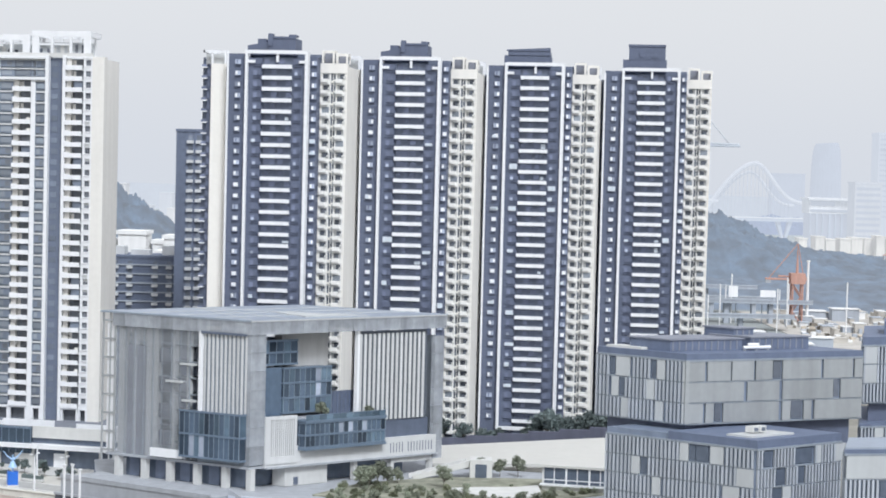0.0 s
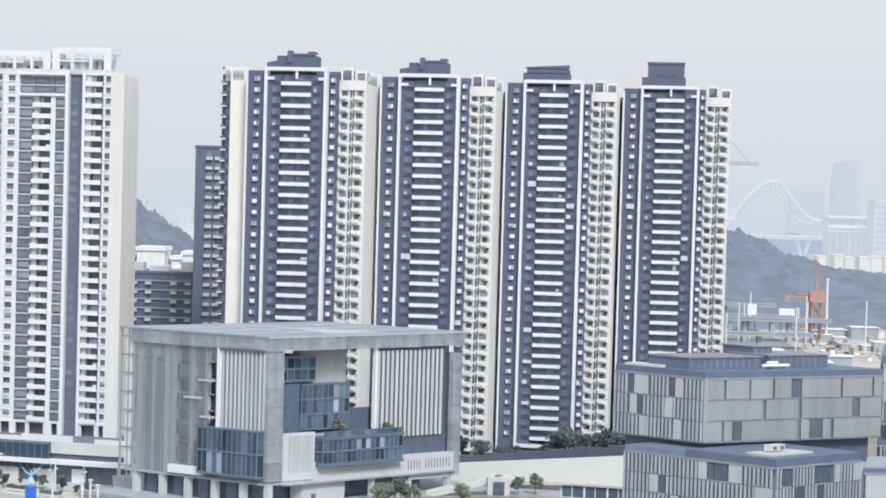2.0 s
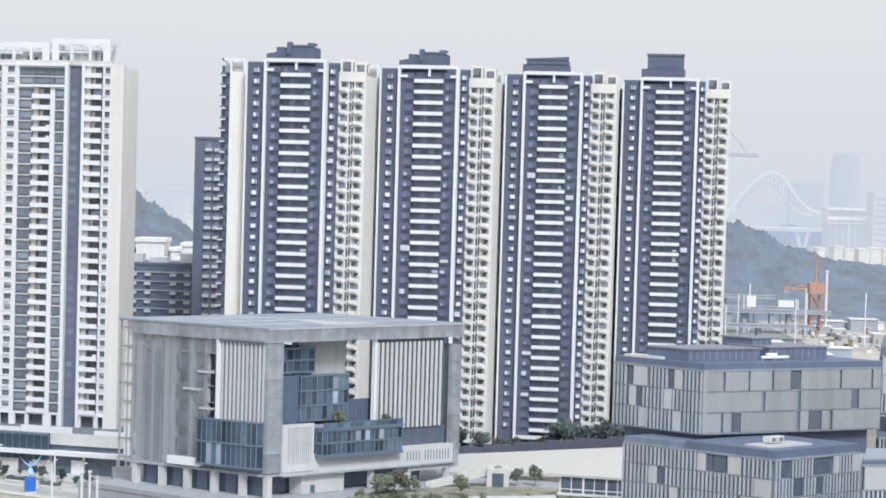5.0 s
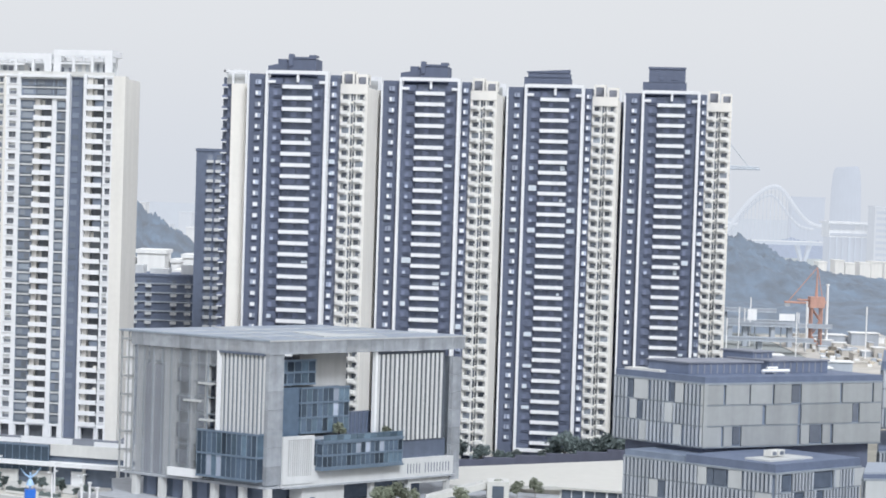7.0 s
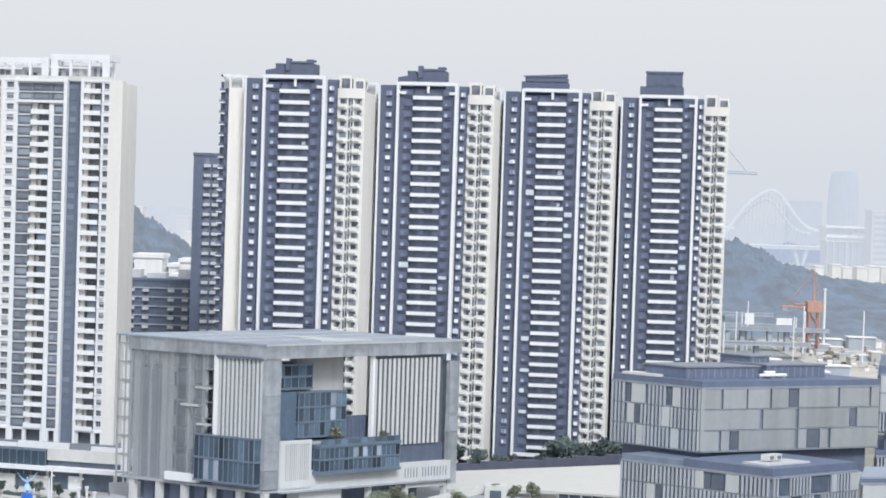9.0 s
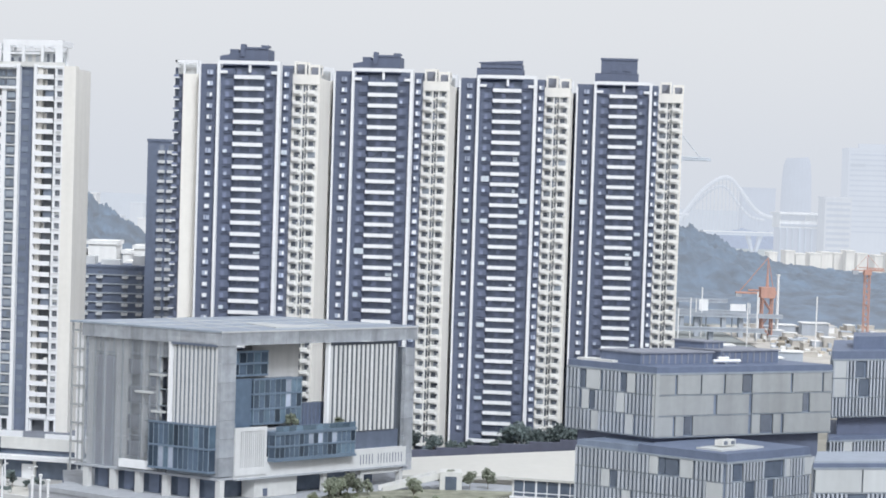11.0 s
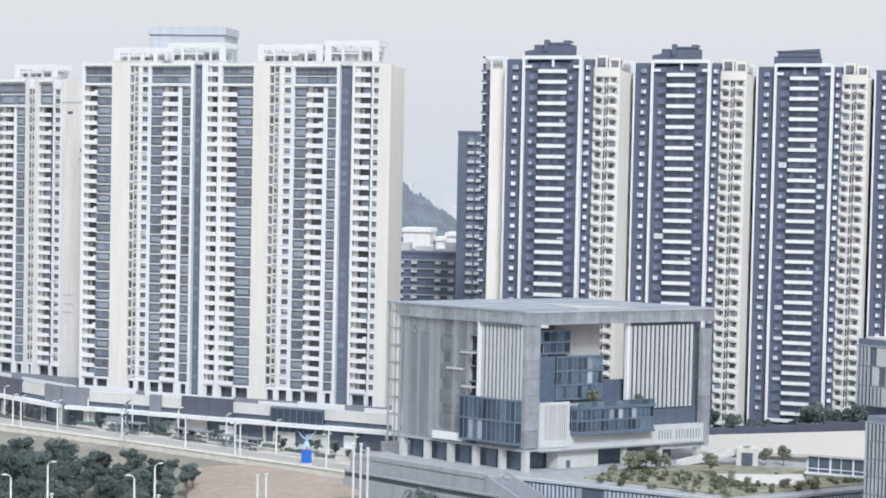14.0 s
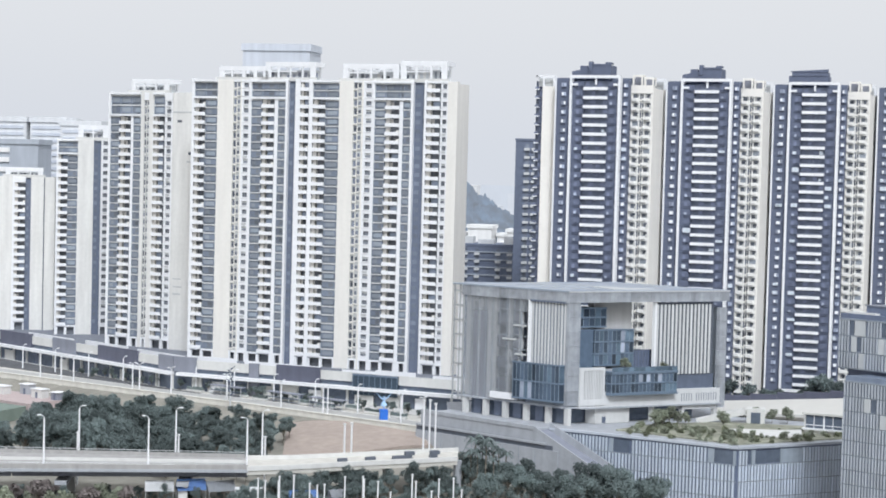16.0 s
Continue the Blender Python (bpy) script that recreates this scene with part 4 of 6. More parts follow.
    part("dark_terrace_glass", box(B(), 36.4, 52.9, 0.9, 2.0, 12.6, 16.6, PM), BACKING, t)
    # white screen, glass balcony box and lower white band
    bm = B()
    box(bm, 3.8, 12.4, -0.7, -0.3, 18.6, 19.4, PM)
    box(bm, 3.8, 12.4, -0.7, -0.3, 9.0, 10.6, PM)
    box(bm, 3.8, 4.9, -0.7, -0.3, 10.6, 18.6, PM)
    box(bm, 11.7, 12.4, -0.7, -0.3, 10.6, 18.6, PM)
    part("screen_frame", bm, LOUVRE_PALE, t)
    for i in range(12):
        x = 4.95 + i * 0.565
        part("screen_fin", box(B(), x, x + 0.30, -0.65, -0.25, 10.6, 18.6, PM), LOUVRE_PALE, t)
    part("screen_backing", box(B(), 3.9, 12.4, -0.25, 0.6, 9.0, 19.3, PM), MESH, t)
    framed_glass(t, "glass_box", 13.2, 36.4, -2.2, 6.0, 12.2, 17.6, PM, 17, 5, 2)
    part("glass_box_ledge", box(B(), 13.0, 36.6, -2.5, 6.0, 17.6, 18.2, PM), TEAL_FRAME, t)
    for i in range(12):
        x = 13.2 + i * 1.93
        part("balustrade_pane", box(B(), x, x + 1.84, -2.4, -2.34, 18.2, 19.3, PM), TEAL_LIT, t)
    part("balustrade_rail", box(B(), 13.0, 36.6, -2.46, -2.28, 19.3, 19.42, PM), TEAL_FRAME, t)
    part("glass_box_floor", box(B(), 13.0, 36.6, -2.5, 6.0, 11.6, 12.1, PM), TEAL_FRAME, t)
    part("band", box(B(), 3.9, 54.2, -0.4, 1.0, 8.3, 12.6, PM), LOUVRE_PALE, t, "pale grey slotted band under the glass box")
    for i in range(44):
        x = 14.0 + i * 0.9
        if x < 39.5 or 44.4 < x < 45.4:
            continue
        part("band_slot", box(B(), x, x + 0.22, -0.43, -0.38, 9.2, 11.4, PM), BACKING, t)
    part("band_sill", box(B(), 4.2, 54.4, -0.9, 1.0, 8.0, 8.4, PM), CONCRETE, t)
    # right undercroft
    part("undercroft_glass", box(B(), 4.0, 50.0, 5.0, 5.6, base, 8.2, PM), SHOP, t)
    part("wall_panel", box(B(), 10.6, 22.6, 0.6, 4.0, base, 8.0, PM), UNDER, t)
    part("door", box(B(), 13.0, 14.2, 0.5, 0.62, base + 0.2, 5.6, PM), BACKING, t)
    for x in (30.0, 41.0, 53.0):
        part("column", box(B(), x, x + 1.0, 0.2, 1.2, base, 8.0, PM), UNDER, t)
    part("lintel", box(B(), 41.0, 54.0, 0.0, 3.0, 6.8, 8.0, PM), UNDER, t)
    return t


pavilion()


def fin_wall(parent, m, x0, x1, z_rows, step, panels=(), openings=(), wide=0.36, blank_mat=LOUVRE, fin_mat=FIN):
    """Rows of upright fins before a shaded wall; some cells are blank panels or dark openings: (row, x0, x1)."""
    for r, (z0, z1) in enumerate(z_rows):
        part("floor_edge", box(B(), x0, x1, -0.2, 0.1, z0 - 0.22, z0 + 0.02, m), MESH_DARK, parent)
        blank = [(a, b) for k, a, b in panels if k == r]
        dark = [(a, b) for k, a, b in openings if k == r]
        for a, b in blank:
            part("wall_panel", box(B(), a + 0.03, b - 0.03, -0.3, 0.05, z0 + 0.05, z1 - 0.22, m), blank_mat, parent)
        for a, b in dark:
            part("window", box(B(), a, b, -0.12, 0.05, z0 + 0.3, z1 - 0.4, m), SHOP, parent)
        me = None
        x = x0
        while x < x1 - 0.2:
            if not any(a - 0.3 < x < b for a, b in blank + dark):
                if me is None:
                    me = mesh_of("fin", box(B(), 0, wide, 0, 0.36, z0 + 0.04, z1 - 0.22), fin_mat)
                f = part("fin", me, None, parent)
                f.matrix_local = m @ Matrix.Translation((x, -0.42, 0))
            x += step


# ---- garden podium with grey fins, and the ramp ----
G0, G1, G2 = Vector((-41.0, 366.0)), Vector((9.0, 349.6)), Vector((60.0, 388.0))
GARDEN = 3.6


def garden_podium():
    t = thing("garden_podium", "grey finned podium building with a planted roof garden", "podium building")
    outline = [tuple(G0), tuple(G1), tuple(G2), (75.0, 440.0), (-20.0, 445.0), (-78, 410), (-74.0, 391.0)]
    part("body", prism(B(), outline, LOW - 6.5, GARDEN - 0.15), BLUE_ROOF, t)
    part("roof_deck", prism(B(), outline, GARDEN - 0.15, GARDEN), CONCRETE, t)
    ml = along(G0, G1)
    mr = along(G1, G2)
    rows = [(-0.6, 3.3), (-4.8, -0.6), (-9.0, -4.8), (-13.2, -9.0)]
    L = (G1 - G0).length
    fin_wall(t, ml, 0.0, L - 0.4, rows, 0.95, [(0, 17.0, 18.4), (0, L - 8.0, L - 6.2), (0, L - 1.2, L - 0.4)], [(0, 18.4, 23.0), (0, L - 6.2, L - 1.2)], 0.52, MESH, GARDEN_FIN)
    fin_wall(t, mr, 0.2, (G2 - G1).length, rows, 0.95, [(0, 4.0, 5.2), (0, 13.0, 20.0)], [(0, 2.8, 4.0), (0, 5.2, 13.0)], 0.55, MESH, GARDEN_FIN)
    for m, n in ((ml, L), (mr, (G2 - G1).length)):
        part("coping", box(B(), -0.2, n, -0.6, 0.6, GARDEN - 0.1, GARDEN + 0.5, m), FIN, t)
    return t


garden_podium()


def ramp():
    t = thing("concrete_ramp", "grey concrete plinth with a broad stair ramp falling beside the pavilion", "ramp")
    head, top, foot, across = Vector((-80.0, 382.3)), Vector((-45.0, 361.1)), Vector((-27.0, 350.2)), Vector((3.5, 5.4))
    edge = [tuple(head), tuple(top), tuple(top + across), (-73.8, 391.6)]
    part("plinth", prism(B(), edge, LOW, [4.2, 4.2, 3.9, 3.9]), CONCRETE, t)
    # Floor darker than the balustrades: its shade is put into the colour.
    part("slope", prism(B(), [tuple(top), tuple(foot), tuple(foot + across), tuple(top + across)], LOW - 4, [3.4, -5.2, -5.0, 3.6]), SHOP_GREY, t, "shaded stair ramp floor")
    for k, z_hi, z_lo in ((0.0, 5.0, -3.8), (1.0, 5.5, -3.2)):
        p, q = top + across * k, foot + across * k
        bm = B()
        prism(bm, [(p.x, p.y - 0.5), (q.x, q.y - 0.5), (q.x, q.y + 0.5), (p.x, p.y + 0.5)], LOW - 6, [z_hi, z_lo, z_lo, z_hi])
        part("balustrade", bm, CONCRETE, t)
    m = along(head, top)
    n = (top - head).length
    part("parapet", box(B(), 0, n, -0.2, 0.9, 4.0, 5.0, m), CONCRETE, t)
    part("ledge", box(B(), -1.0, n + 5.0, -1.1, -0.5, 0.5, 1.0, m), CONCRETE, t)
    # Slot under the ledge, its shade painted as a near-black strip.
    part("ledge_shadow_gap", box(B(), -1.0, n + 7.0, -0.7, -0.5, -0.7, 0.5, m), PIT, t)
    part("lower_wall", box(B(), -1.0, n + 9.0, -1.0, -0.5, LOW - 4, -0.7, m), CONCRETE, t)
    for i in range(8):
        x = 3.0 + i * (n + 4.0) / 8
        part("joint", box(B(), x, x + 0.18, -1.04, -1.0, LOW - 4, -0.8, m), MESH_DARK, t)
    return t


ramp()

# ---- white hall on the garden ----


def hall():
    t = thing("white_hall", "low white hall with a long sloping roof behind the garden", "hall")
    front = [(1.0, 412.0), (64.0, 400.0)]
    back = [(70.0, 440.0), (0.0, 436.0)]
    part("wall", prism(B(), front + back, GARDEN - 0.4, [4.0, 6.6, 7.6, 3.9]), HALL_WALL, t)
    part("roof", prism(B(), [(0.2, 410.8), (65, 398.8), (70.4, 440.6), (-0.4, 436.6)], [3.9, 6.4, 7.5, 3.7], [4.5, 7.6, 9.0, 4.6]), HALL_ROOF, t, "white sloping roof")
    m = along((25.6, 383.0), (46.6, 378.0))
    wing = part("garden_wing", box(B(), 0, 21.4, 0, 4.2, GARDEN, 9.0, m), PALE, t)
    part("wing_roof", box(B(), -0.6, 21.8, -0.8, 4.6, 9.0, 9.5, m), HALL_ROOF, wing)
    for i in range(4):
        part("window", box(B(), 0.5 + i * 5.1, 5.2 + i * 5.1, -0.12, 0.0, 5.4, 8.8, m), SHOP, wing)
        part("window_post", box(B(), 5.2 + i * 5.1, 5.6 + i * 5.1, -0.4, 0.0, 4.0, 9.0, m), WHITE, wing)
        part("window_bar", box(B(), 2.6 + i * 5.1, 2.8 + i * 5.1, -0.2, -0.12, 5.4, 8.8, m), WHITE, wing)
        part("window_bar", box(B(), 0.5 + i * 5.1, 5.2 + i * 5.1, -0.2, -0.12, 6.1, 6.3, m), WHITE, wing)
    part("wing_sill", box(B(), -0.4, 21.6, -0.7, 0.0, 4.9, 5.3, m), WHITE, wing)
    return t


hall()


def garden_stair():
    t = thing("garden_stair", "white outdoor stair rising from the roof garden to the pavilion", "stair")
    p, q = Vector((-3.0, 392.0, GARDEN)), Vector((10.0, 397.0, 7.0))
    m = along(p.xy, q.xy)
    n = 20
    run = (q.xy - p.xy).length
    for i in range(n):
        part("tread", box(B(), run * i / n, run * (i + 1) / n + 0.1, 0, 2.4, GARDEN + 3.0 * i / n, GARDEN + 3.0 * (i + 1) / n, Matrix.Translation((p.x, p.y, 0)) @ m.to_3x3().to_4x4()), CONCRETE, t)
    for y in (-0.3, 2.4):
        bm = B()
        mm = Matrix.Translation((p.x, p.y, 0)) @ m.to_3x3().to_4x4()
        vs = [bm.verts.new(mm @ Vector(c)) for c in ((0, y, GARDEN), (run, y, GARDEN + 2.6), (run, y, GARDEN + 4.1), (0, y, GARDEN + 1.2), (0, y + 0.3, GARDEN), (run, y + 0.3, GARDEN + 2.6), (run, y + 0.3, GARDEN + 4.1), (0, y + 0.3, GARDEN + 1.2))]
        for f in ((0, 1, 2, 3), (4, 7, 6, 5), (0, 4, 5, 1), (2, 6, 7, 3), (1, 5, 6, 2), (0, 3, 7, 4)):
            bm.faces.new([vs[i] for i in f])
        part("balustrade", bm, PALE, t)
    k = part("landing_house", box(B(), 10.0, 15.0, 395.6, 400.6, GARDEN, 8.0), PALE, t)
    part("doorway", box(B(), 11.2, 13.8, 395.48, 395.6, GARDEN + 0.1, 7.0), SHOP, k)


garden_stair()

# ---- the stacked office blocks of grey panels ----


def office(corner, right, left, z_rows, roof_z, low, right_panels, right_dark, left_panels, left_dark, label, right_solid=True, step=0.75, parapet_to=None):
    m = skew(Vector(corner), Vector(right), Vector(left))
    a, b = (Vector(right) - Vector(corner)).length, (Vector(left) - Vector(corner)).length
    t = thing("office_block", label, "office block", None, "stacked office blocks")
    part("body", box(B(), 0.1, a, 0.1, b, low, roof_z - 0.4, m), OFFICE_BACK, t)
    part("parapet", box(B(), -0.1, a - 0.1, -0.1, parapet_to or b - 0.1, z_rows[0][1] + 0.1, roof_z, m), BLUE_ROOF, t)
    fit = a / 34.2 if right_solid else 1.0
    # right face: x along a, outward is -y
    nr = Vector((m[1][0], -m[0][0], 0))
    mr = Matrix(((m[0][0], -nr.x, 0, corner[0]), (m[1][0], -nr.y, 0, corner[1]), (0, 0, 1, 0), (0, 0, 0, 1)))
    d = -m.to_3x3().col[1]
    nl = Vector((d.y, -d.x, 0))
    ml = Matrix(((d.x, -nl.x, 0, left[0]), (d.y, -nl.y, 0, left[1]), (0, 0, 1, 0), (0, 0, 0, 1)))
    if right_solid:
        for r, (z0, z1) in enumerate(z_rows):
            part("floor_edge", box(B(), 0, a, -0.2, 0.1, z0 - 0.2, z0 + 0.02, mr), MESH_DARK, t)
            for k, x0, x1 in right_panels:
                if k == r:
                    part("wall_panel", box(B(), x0 * fit + 0.05, x1 * fit - 0.05, -0.3, 0.05, z0 + 0.06, z1 - 0.24, mr), PANEL, t)
            for k, x0, x1 in right_dark:
                if k == r:
                    part("window", box(B(), x0 * fit + 0.1, x1 * fit - 0.1, -0.08, 0.05, z0 + 0.3, z1 - 0.24, mr), VOID, t)
        part("corner_post", box(B(), -0.3, 0.4, -0.4, 0.3, z_rows[-1][0], z_rows[0][1], mr), PANEL, t)
    else:
        fin_wall(t, mr, 0.0, a, z_rows, step, right_panels, right_dark)
    fin_wall(t, ml, 0.0, b - 0.3, z_rows, step, left_panels, left_dark)
    part("top_edge", box(B(), -0.2, a, -0.35, 0.1, z_rows[0][1] - 0.2, z_rows[0][1] + 0.15, mr), MESH_DARK, t)
    part("top_edge", box(B(), 0, b + 0.2, -0.35, 0.1, z_rows[0][1] - 0.2, z_rows[0][1] + 0.15, ml), MESH_DARK, t)
    return t, m


ROWS3 = [(38.1, 41.7), (34.5, 38.1), (30.9, 34.5)]
upper, UM = office((44.0, 297.7), (77.8, 312.3), (29.8, 308.4), ROWS3, 42.9, 30.6,
    [(0, 0.3, 3.4), (0, 3.8, 8.2), (0, 8.4, 12.6), (0, 12.9, 16.2), (0, 18.1, 25.7), (0, 26.1, 32.0), (0, 32.3, 34.0), (1, 0.3, 10.8), (1, 11.4, 17.6), (1, 18.2, 28.2), (1, 29.6, 34.0), (2, 0.3, 3.2), (2, 3.6, 5.2), (2, 6.9, 17.6), (2, 18.2, 19.9), (2, 22.4, 24.0), (2, 24.5, 34.0)],
    [(0, 16.3, 18.0), (1, 28.3, 29.5), (2, 5.4, 6.8), (2, 20.0, 22.3)],
    [(0, 4.0, 6.8), (0, 12.2, 13.8), (1, 3.2, 4.6), (1, 10.2, 11.8), (2, 5.2, 6.7), (2, 12.0, 13.6), (0, 17.2, 17.7), (1, 17.2, 17.7), (2, 17.2, 17.7)],
    [(0, 2.9, 3.8), (0, 11.2, 12.1), (1, 4.7, 6.0)],
    "upper grey panelled office block on a recessed dark storey")
part("recessed_storey", box(B(), 1.6, 36.0, 1.6, 17.0, 26.0, 30.6, UM), BLUE, upper)
for x0, x1, y0, y1, h in ((1.8, 16.5, 5, 13, 1.9), (18.2, 30.5, 5, 13, 2.1), (19.0, 23.0, 9, 15, 3.4)):
    plant_box = part("roof_plant", box(B(), x0, x1, y0, y1, 42.5, 42.9 + h, UM), BLUE_ROOF, upper)
    part("plant_cap", box(B(), x0 - 0.25, x1 + 0.25, y0 - 0.25, y1 + 0.25, 42.9 + h, 43.15 + h, UM), SHOP_GREY, plant_box)
    for i in range(int((x1 - x0) / 1.3)):
        part("louvre_rib", box(B(), x0 + 0.4 + i * 1.3, x0 + 0.6 + i * 1.3, y0 - 0.12, y0, 43.0, 42.7 + h, UM), SHOP_GREY, plant_box)
part("roof_sheet", box(B(), 0.6, 3.4, 9.5, 16.6, 42.5, 43.3, UM), PALE, upper, "pale sheet lying on the roof")
for x0, x1, y, z in ((15.0, 20.6, 3.4, 43.5), (16.8, 19.0, 4.2, 43.9)):
    part("roof_pipe", bar(B(), UM @ Vector((x0, y, z)), UM @ Vector((x1, y, z)), 0.28, 8), WHITE, upper, "white roof duct")
for x in (15.2, 17.6, 20.0):
    part("pipe_stand", box(B(), x, x + 0.25, 3.3, 3.6, 42.8, 43.4, UM), CONCRETE, upper)

LROWS = [(25.5 - 3.2 * k, 28.7 - 3.2 * k) for k in range(8)]
lower, LM = office((54.1, 285.0), (70.6, 296.5), (31.0, 300.4), LROWS, 30.2, LOW - 6,
    [(0, 14.0, 15.0), (2, 6.0, 8.0), (0, 18.5, 21.0)], [(0, 1.6, 3.4), (0, 8.6, 13.0), (1, 4.6, 6.6), (1, 9.5, 11.0), (2, 3.5, 6.0)],
    [(0, 14.0, 15.6), (0, 19.6, 22.0), (1, 5.0, 6.6), (1, 24.4, 27.4), (2, 9.0, 10.6), (2, 22.0, 25.0)], [(0, 15.8, 16.8), (0, 17.0, 19.2), (1, 6.8, 8.2)],
    "lower grey finned office block with a blue-grey parapet", right_solid=False, parapet_to=16.0)
part("roof_deck", box(B(), 2.0, 12.0, 2.5, 7.0, 30.0, 30.5, LM), BAND, lower)
for i in range(2):
    c = part("roof_unit", box(B(), 5.0 + i * 1.7, 6.4 + i * 1.7, 4.6, 6.0, 30.7, 31.7, LM), PALE, lower)
    part("vent", box(B(), 5.3 + i * 1.7, 6.1 + i * 1.7, 4.5, 4.6, 30.9, 31.5, LM), VOID, c)

front_block, FM = office((65.2, 271.0), (98.0, 277.0), (68.6, 283.0), [(26.6, 30.4), (23.4, 26.6), (20.2, 23.4), (17.0, 20.2)], 31.2, LOW - 6,
    [(0, 0.2, 8.0), (0, 8.2, 16.0), (0, 16.2, 24.0), (0, 24.2, 34.0)], [(1, 6.0, 9.0), (2, 12.0, 15.0)], [], [], "grey finned office block with a pale flat roof", right_solid=False)
part("pale_roof", box(B(), 0.0, 33.0, 0.0, 11.5, 31.2, 31.5, FM), ROOF, front_block)

side_block, SM = office((80.9, 325.0), (120.0, 339.0), (87.8, 352.0), [(39.2, 42.6), (35.6, 39.2), (32.0, 35.6)], 44.2, 31.6,
    [(0, 0.3, 3.0), (1, 0.3, 3.0)], [(0, 5.0, 7.0), (1, 6.0, 8.0)], [], [], "grey finned office block beyond the upper block", right_solid=False)
part("recessed_storey", box(B(), 1.5, 33, 1.5, 22, 27.6, 31.6, SM), BLUE, side_block)
part("roof_plant", box(B(), 4.5, 24, 5, 16, 44.0, 46.6, SM), BLUE_ROOF, side_block)
lower_side, _m = office((80.3, 323.0), (120.0, 337.0), (87.2, 350.0), [(24.0, 27.6), (20.4, 24.0), (16.8, 20.4)], 28.2, LOW - 6,
    [(0, 3.0, 5.0)], [(1, 8.0, 10.0)], [], [], "grey finned lower storeys beneath the side block", right_solid=False)

# the whole office group stands a little further back
for ob in (upper, lower, front_block, side_block, lower_side):
    ob.matrix_world = Matrix.Translation((0, 0, EYE)) @ Matrix.Scale(1.1, 4) @ Matrix.Translation((0, 0, -EYE))
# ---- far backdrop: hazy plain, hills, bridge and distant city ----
# Haze on these is emission inside the material, set by the air share.
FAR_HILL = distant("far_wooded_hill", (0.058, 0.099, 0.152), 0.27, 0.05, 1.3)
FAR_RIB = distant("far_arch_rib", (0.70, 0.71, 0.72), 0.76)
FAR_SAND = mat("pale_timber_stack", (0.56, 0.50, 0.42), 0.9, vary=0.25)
# Site sand and concrete paled towards the air: haze in the base colour.
SITE = mat("hazed_sandy_site", (0.50, 0.475, 0.44), 0.9, vary=0.25, grain=0.1)
SITE_GREY = mat("hazed_grey_concrete", (0.41, 0.445, 0.50), 0.85, vary=0.15, grain=0.1)
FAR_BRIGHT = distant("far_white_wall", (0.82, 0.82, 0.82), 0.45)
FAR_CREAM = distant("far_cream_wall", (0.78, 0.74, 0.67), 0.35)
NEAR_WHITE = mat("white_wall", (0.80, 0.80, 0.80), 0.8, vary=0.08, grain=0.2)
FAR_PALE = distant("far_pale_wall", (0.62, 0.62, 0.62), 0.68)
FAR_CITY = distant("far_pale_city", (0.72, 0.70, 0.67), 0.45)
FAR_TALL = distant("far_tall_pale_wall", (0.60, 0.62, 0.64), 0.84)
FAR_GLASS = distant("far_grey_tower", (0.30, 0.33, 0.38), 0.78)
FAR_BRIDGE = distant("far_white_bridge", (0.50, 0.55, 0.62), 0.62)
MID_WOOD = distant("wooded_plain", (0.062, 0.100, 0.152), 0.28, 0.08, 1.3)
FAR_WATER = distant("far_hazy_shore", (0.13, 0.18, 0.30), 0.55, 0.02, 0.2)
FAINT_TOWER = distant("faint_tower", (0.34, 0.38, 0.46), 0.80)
# Tower wall lifted close to the sky tone, haze painted into it.
GHOST = mat("hazed_tower_wall", (0.60, 0.635, 0.70), 0.7, vary=0.06, grain=0.1)


def ring_backdrop():
    bm = B()
    n = 60
    pts = [(3400 * math.sin(radians(-75 + 150 * i / n)), 3400 * math.cos(radians(-75 + 150 * i / n))) for i in range(n + 1)]
    lo = [bm.verts.new((x, y, -4)) for x, y in pts]
    hi = [bm.verts.new((x, y, 50 + 9 * noise.noise(Vector((x * 0.004, y * 0.004, 0))))) for x, y in pts]
    for i in range(n):
        bm.faces.new((lo[i], lo[i + 1], hi[i + 1], hi[i]))
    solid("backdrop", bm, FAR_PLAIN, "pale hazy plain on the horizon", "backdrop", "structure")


ring_backdrop()


rng_hill = random.Random(17)


def hill(x0, x1, y, depth, heights, material, label):
    """A wooded ridge; heights are spread evenly from x0 to x1."""
    bm = B()
    nx, ny = 320, 64
    rows = []
    for j in range(ny + 1):
        f = j / ny
        rows.append([])
        for i in range(nx + 1):
            u = i / nx * (len(heights) - 1)
            k = min(int(u), len(heights) - 2)
            h = heights[k] + (heights[k + 1] - heights[k]) * (u - k)
            x = x0 + (x1 - x0) * i / nx
            clump = 0.10 * abs(noise.noise(Vector((x * 0.16, f * 26, 9)))) + 0.05 * abs(noise.noise(Vector((x * 0.4, f * 50, 3))))
            lump = 1 + clump + 0.2 * noise.noise(Vector((x * 0.02, f * 4, 1))) + 0.16 * noise.noise(Vector((x * 0.07, f * 12, 5))) + rng_hill.uniform(-0.03, 0.03)
            z = STREET - 1 + (h - STREET) * math.sin(min(1.0, f * 1.25) * math.pi / 2) * lump
            d = depth * f
            crowns = abs(noise.noise(Vector((x * 0.055, d * 0.055, 2)))) * 9 + abs(noise.noise(Vector((x * 0.14, d * 0.14, 7)))) * 5
            rows[-1].append(bm.verts.new((x, y + d, z + crowns * min(0.75 if x0 > 0 else 0.4, (h - STREET) / 40, 4 * f) - 2.0)))
    for j in range(ny):
        for i in range(nx):
            bm.faces.new((rows[j][i], rows[j][i + 1], rows[j + 1][i + 1], rows[j + 1][i]))
    for fc in bm.faces:
        fc.smooth = True
